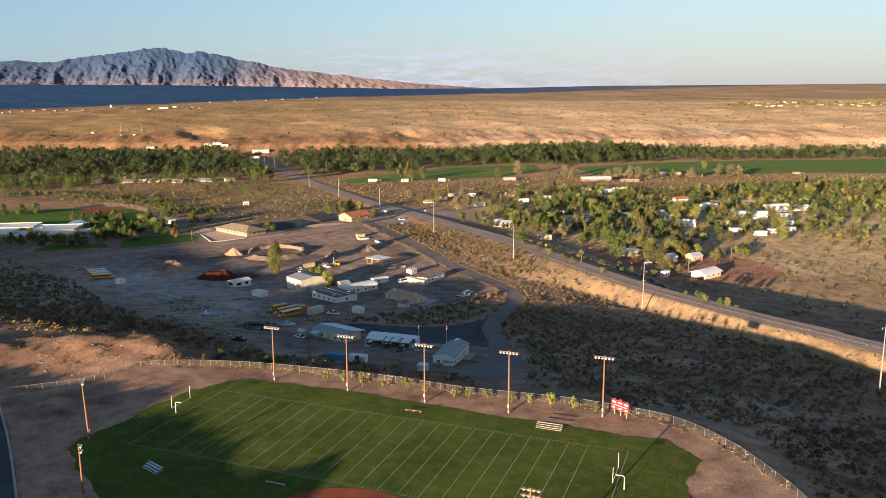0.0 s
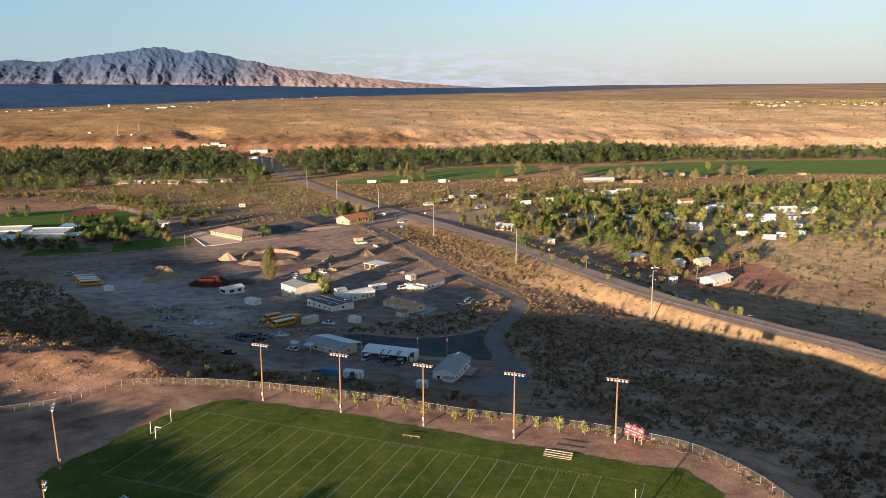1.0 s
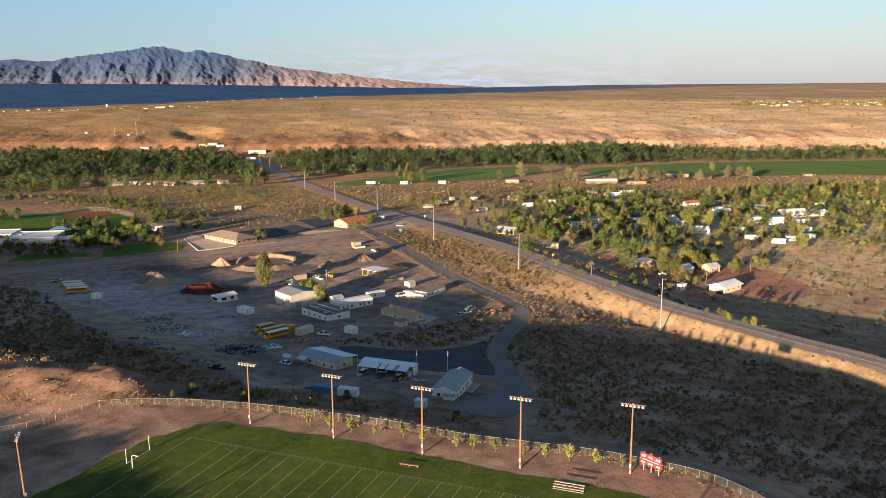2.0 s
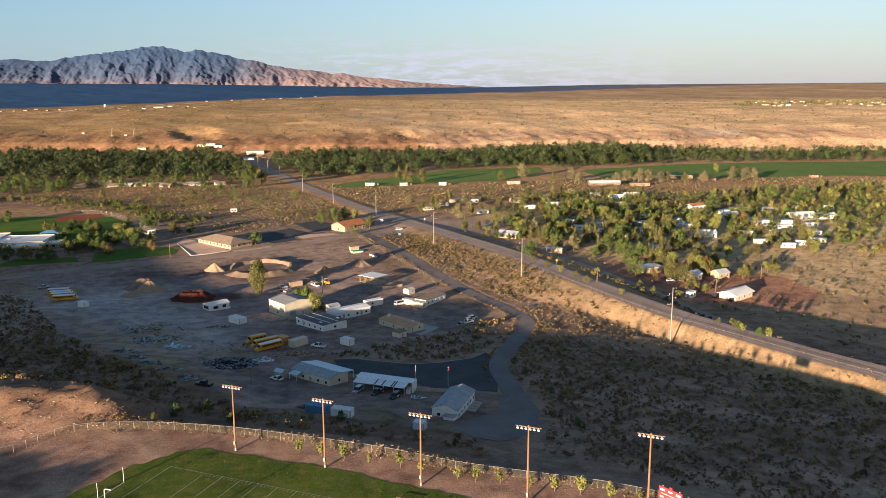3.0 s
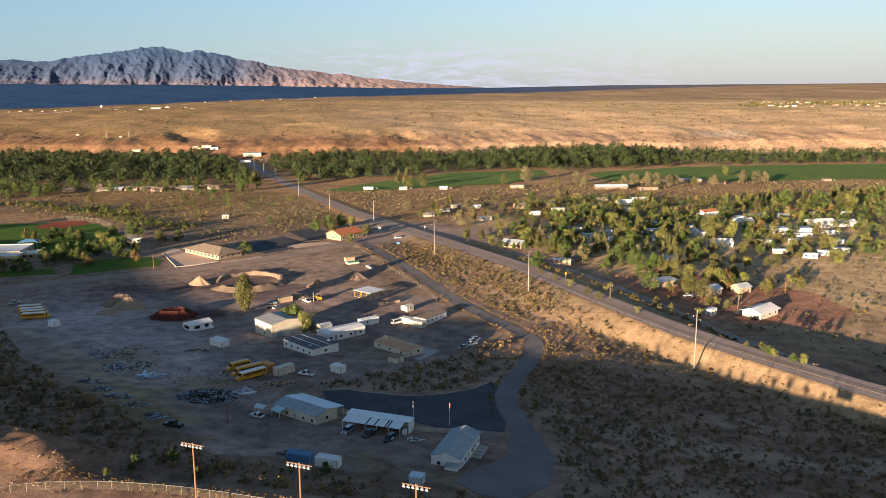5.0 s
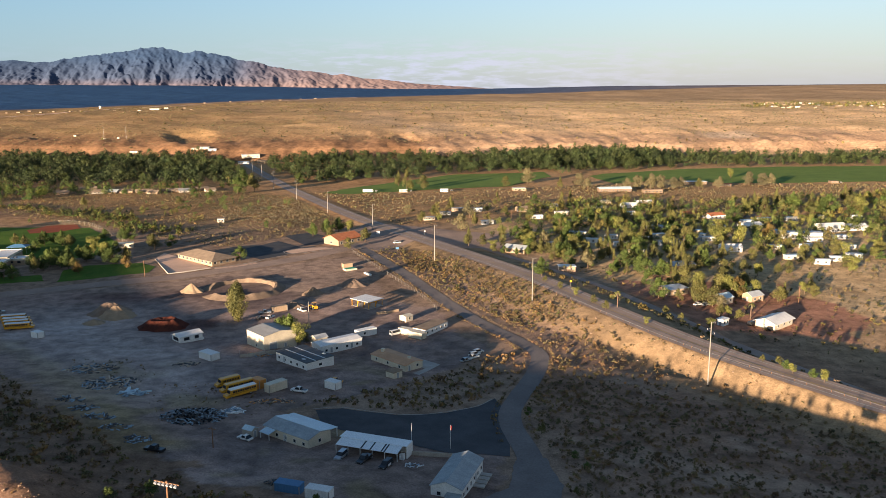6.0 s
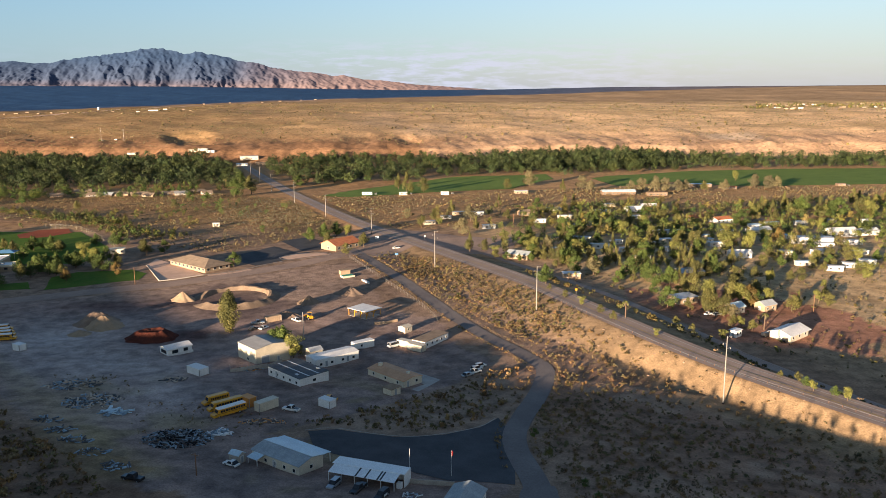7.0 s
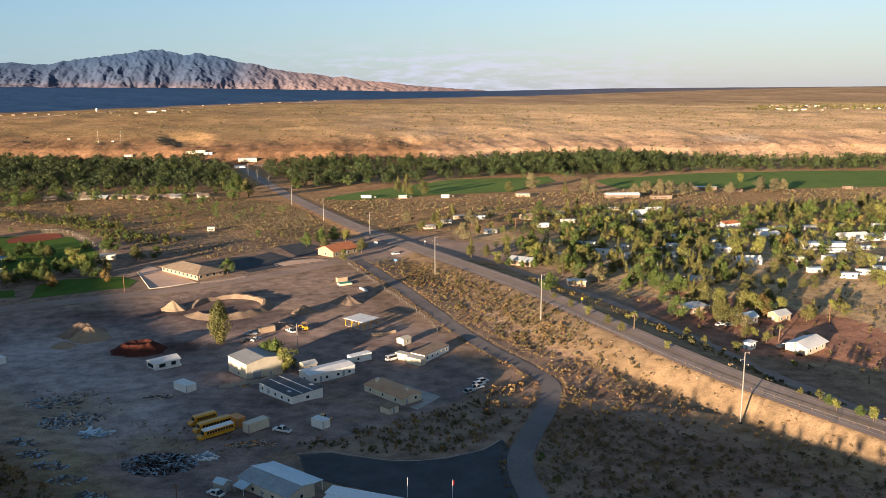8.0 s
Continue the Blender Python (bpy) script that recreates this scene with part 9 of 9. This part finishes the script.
scrub("scrub_bank", "olive bushes dotted over the sandy highway bank", [(250, 130), (268, 170), (170, 292), (130, 345), (100, 395), (74, 450), (46, 515), (10, 580), (0, 570), (30, 505), (58, 440), (84, 380), (116, 322), (150, 278)], 30, 0.5, 1.2, 57, M_SCRUB, 16, ((HW, 7.5),), 0.3, 0.36)
STRIP = [(36, 425), (62, 444), (34, 505), (2, 570), (-34, 606), (-46, 600), (-16, 530), (12, 470), (26, 436)]
scrub("scrub_strip", "golden and silvery brush between the two roads", STRIP, 9, 0.35, 1.0, 84, M_DRYGRASS, 20, ((SIDE, 5.0), (HW, 7.5)), 0.3, 0.3, 18)
scrub("scrub_strip", "green and olive bushes between the two roads", STRIP, 14, 0.5, 1.4, 85, M_BUSH_OLIVE, 30, ((SIDE, 5.4), (HW, 8)), 0.3, 0.26, 18)
p = scatter([(-60, 300), (60, 300), (60, 600), (-60, 600)], 1.6, 93)
p = p[np.abs(to_line(p[:, 0], p[:, 1], SIDE)[0] - 5.0) < 0.9 + 0.5 * ripple(p[:, 0], p[:, 1], 6, 2.0)]
h = np.random.default_rng(93).uniform(0.3, 0.9, len(p))
crowd("grass_roadside", "golden dry grass and low bushes lining the side road", "grass", p, h, h * 0.9, M_FENCEGRASS, 14, 0.3, 93)
WEST = [(-270, 278), (-160, 270), (-105, 262), (-80, 254), (-60, 246), (-20, 229), (10, 222), (8, 244), (-50, 256), (-90, 292), (-140, 340), (-205, 430), (-255, 470), (-275, 430)]
scrub("scrub_slope", "dense dark scrub on the shaded slope", WEST, 5.5, 0.4, 1.8, 44, M_CREOSOTE, 28, (), 0.2, 0.28)
scrub("scrub_island", "olive scrub on the sandy island in the yard", [(-48, 330), (-30, 333), (-12, 328), (2, 331), (10, 338), (18, 352), (26, 372), (28, 398), (8, 380), (-12, 358), (-32, 342)], 6, 0.5, 1.6, 45, M_CREOSOTE, 18, ((SIDE, 6),), 0.3, 0.36)
scrub("scrub_roadside", "olive-green bushes along the frontage road", [(230, 215), (180, 290), (150, 330), (118, 384), (90, 436), (66, 488), (40, 540), (44, 545), (72, 493), (96, 440), (124, 388), (156, 336), (188, 296), (240, 225)], 3.2, 0.5, 1.7, 46, M_BUSH_OLIVE, 30, ((HW, 7.2), (FRONT, 3.6)), 0.45, 0.3, 14)
scrub("scrub_lots", "sparse dry scrub on sunlit bare lots", [(60, 560), (100, 470), (140, 395), (210, 290), (300, 250), (420, 480), (440, 620), (400, 600), (300, 610), (190, 590), (140, 520)], 9, 0.2, 0.6, 47, M_DRYGRASS, 7, ((FRONT, 6),), 0.5)
scrub("scrub_lots", "olive bushes dotted over sunlit bare lots", [(60, 560), (100, 470), (140, 395), (210, 290), (300, 250), (420, 480), (440, 620), (400, 600), (300, 610), (190, 590), (140, 520)], 34, 0.5, 1.7, 58, M_BUSH_OLIVE, 28, ((FRONT, 6),), 0.5, 0.27)
scrub("scrub_roadside", "silvery-grey brush on the pale ground by the highway", [(-208, 806), (-189, 905), (-150, 870), (-101, 765), (-103, 704), (-172, 724)], 5, 0.4, 0.9, 91, M_SILVERBRUSH, 12, ((HW, 12),), 0.25, 0.4, 30)
scrub("scrub_flats", "even cover of dry golden and green scrub on the flats", [(-420, 800), (-280, 700), (-200, 640), (-140, 600), (-100, 650), (-70, 700), (-150, 890), (-235, 960), (-460, 935)], 3.2, 0.25, 0.75, 48, M_DRYGRASS, 4, ((HW, 14),), 0.45, 0.5, 60)
scrub("scrub_flats", "even cover of dark green scrub on the flats", [(-420, 800), (-280, 700), (-200, 640), (-140, 600), (-100, 650), (-70, 700), (-150, 890), (-235, 960), (-460, 935)], 6, 0.35, 1.3, 49, None, 6, ((HW, 14),), 0.55, 0.5, 60)
scrub("scrub_valley", "brown-green scrub on the flats before the fields", [(-60, 690), (0, 690), (60, 780), (200, 790), (420, 790), (700, 700), (860, 960), (500, 1005), (300, 1000), (190, 1000), (60, 965), (-100, 905), (-170, 945), (-90, 760)], 13, 0.5, 1.7, 50, M_SCRUB, 5, ((HW, 14),), 0.5, 0.5, 60)
scrub("scrub_valley", "golden dry grass on the flats before the fields", [(-60, 690), (0, 690), (60, 780), (200, 790), (420, 790), (700, 700), (860, 960), (500, 1005), (300, 1000), (190, 1000), (60, 965), (-100, 905), (-170, 945), (-90, 760)], 11, 0.3, 0.95, 56, M_DRYGRASS, 4, ((HW, 14),), 0.4, 0.5, 50)
def on_mesa(x, y):
    return y < np.interp(x / y, [-0.6, -0.536, -0.467, -0.33, -0.193, 0.0], [1900, 2000, 2180, 2520, 2900, 3200]) - 60


MESA = [(-1500, 1480), (1500, 1480), (2300, 2800), (-2000, 2800)]
scrub("scrub_mesa", "low dry scrub dotted over the tan mesa", MESA, 40, 0.5, 1.5, 51, None, 2, (), 0.55, 0.9, 220, on_mesa)
scrub("scrub_mesa", "clumps of dusty brush on the tan mesa", MESA, 900, 1.2, 3.2, 52, M_BUSH_OLIVE, 3, (), 0.6, 0.9, 300, on_mesa)
# out of view; added so the plateau's shadow on the bank gets ragged
scrub("scrub_brink", "unseen tall brush along the plateau's brink, added to roughen its shadow", [(66, -120), (80, -120), (80, 96), (72, 96)], 14, 0.7, 1.8, 59, None, 20, (), 0.3, 0.36)
WASH = [(-430, 800), (-372, 800), (-325, 768), (-298, 760), (-262, 728), (-236, 690), (-212, 668), (-188, 655)]
for k, (seed, mat, label) in enumerate(((81, M_GROVE_DEEP, "dark green thickets in the dry wash"), (82, M_GROVE_OLIVE, "olive-brown thickets in the dry wash"))):
    p = scatter([(-450, 640), (-180, 640), (-180, 840), (-450, 840)], 45, seed)
    p = p[to_line(p[:, 0], p[:, 1], WASH)[0] < 13 + 6 * ripple(p[:, 0], p[:, 1], 22, 3.0)]
    h = np.random.default_rng(seed).uniform(1.5, 5.0, len(p))
    crowd("grove_wash", label, "thicket", p, h, h * 0.62, mat, 60, 0.2, seed)
scrub("grass_fence", "golden dry grass along the field fence", [(72, 150), (66, 176), (55, 195), (32, 206), (2, 216), (-30, 228), (-51, 235), (-80, 240), (-92, 236), (-80, 229), (-52, 228), (-30, 221), (2, 209), (32, 200), (52, 189), (62, 176), (68, 160)], 0.9, 0.2, 0.6, 53, M_FENCEGRASS, 12, (), 0.25, 0.34, 9)
scrub("turf_tufts", "coarse tufts of grass over the playing field", turf, 0.3, 0.08, 0.22, 86, M_TUFT, 3, (), 0.4, 0.5, 7)
scrub("grass_hill", "dry tufts and low bushes on the reddish hill", [(-150, 215), (-100, 232), (-75, 236), (-62, 240), (-85, 258), (-160, 275)], 4, 0.2, 0.75, 54, M_DRYGRASS, 14, (), 0.4, 0.3, 9)
scrub("weeds_yard", "thin dry weeds over the yard's rough ground", [(-140, 375), (-95, 330), (-80, 305), (-50, 325), (-55, 350), (-95, 352), (-118, 380)], 5, 0.25, 0.8, 55, M_FENCEGRASS, 9, (), 0.55, 0.36, 9)


def stones(name, label, loop, per, lo, hi, seed):
    """Loose rocks, each a small uneven block."""
    p = scatter(loop, per, seed)
    rng = np.random.default_rng(seed)
    n = len(p)
    cube = np.array([(-1, -1, -0.6), (1, -1, -0.6), (1, 1, -0.6), (-1, 1, -0.6), (-0.7, -0.6, 0.8), (0.6, -0.7, 0.7), (0.7, 0.6, 0.9), (-0.5, 0.7, 0.6)])
    v = cube[None] * (1 + 0.35 * rng.normal(size=(n, 8, 3))) * (lo + (hi - lo) * rng.random((n, 1, 1)) ** 2) * np.array([1, 0.8, 0.6])
    a = rng.random(n) * 6.28
    c, s = np.cos(a)[:, None], np.sin(a)[:, None]
    x, y = v[..., 0] * c - v[..., 1] * s + p[:, :1], v[..., 0] * s + v[..., 1] * c + p[:, 1:]
    z = v[..., 2] + ground_z(p[:, 0], p[:, 1])[:, None]
    f = np.array([(3, 2, 1, 0), (4, 5, 6, 7), (0, 1, 5, 4), (1, 2, 6, 5), (2, 3, 7, 6), (3, 0, 4, 7)])
    me = bpy.data.meshes.new(name)
    me.from_pydata(np.stack([x, y, z], -1).reshape(-1, 3).tolist(), [], (f[None] + 8 * np.arange(n)[:, None, None]).reshape(-1, 4).tolist())
    me.materials.append(M_ROCK)
    tagged(new(name, me), label, "rocks", kind="stuff")


stones("rocks_hill", "loose tan rocks strewn on the hill's foot", [(-118, 220), (-98, 226), (-80, 233), (-66, 236), (-72, 242), (-95, 244), (-125, 240)], 2.2, 0.08, 0.3, 61)
stones("rocks_slope", "loose tan rocks along the slope outside the fence", [(72, 150), (60, 187), (43, 199), (17, 209), (-13, 221), (-40, 230), (-40, 233), (-13, 226), (17, 214), (44, 204), (66, 188), (78, 150)], 3, 0.1, 0.42, 62)
stones("rocks_desert", "pale stones scattered over the desert", EAST, 40, 0.12, 0.5, 63)
grove("grove_far", "scattered green trees among the far houses", [(760, 2210), (1300, 2210), (1400, 2420), (860, 2420)], 420, 5, 9, 79, M_GROVE_OLIVE, 24, 0.4)
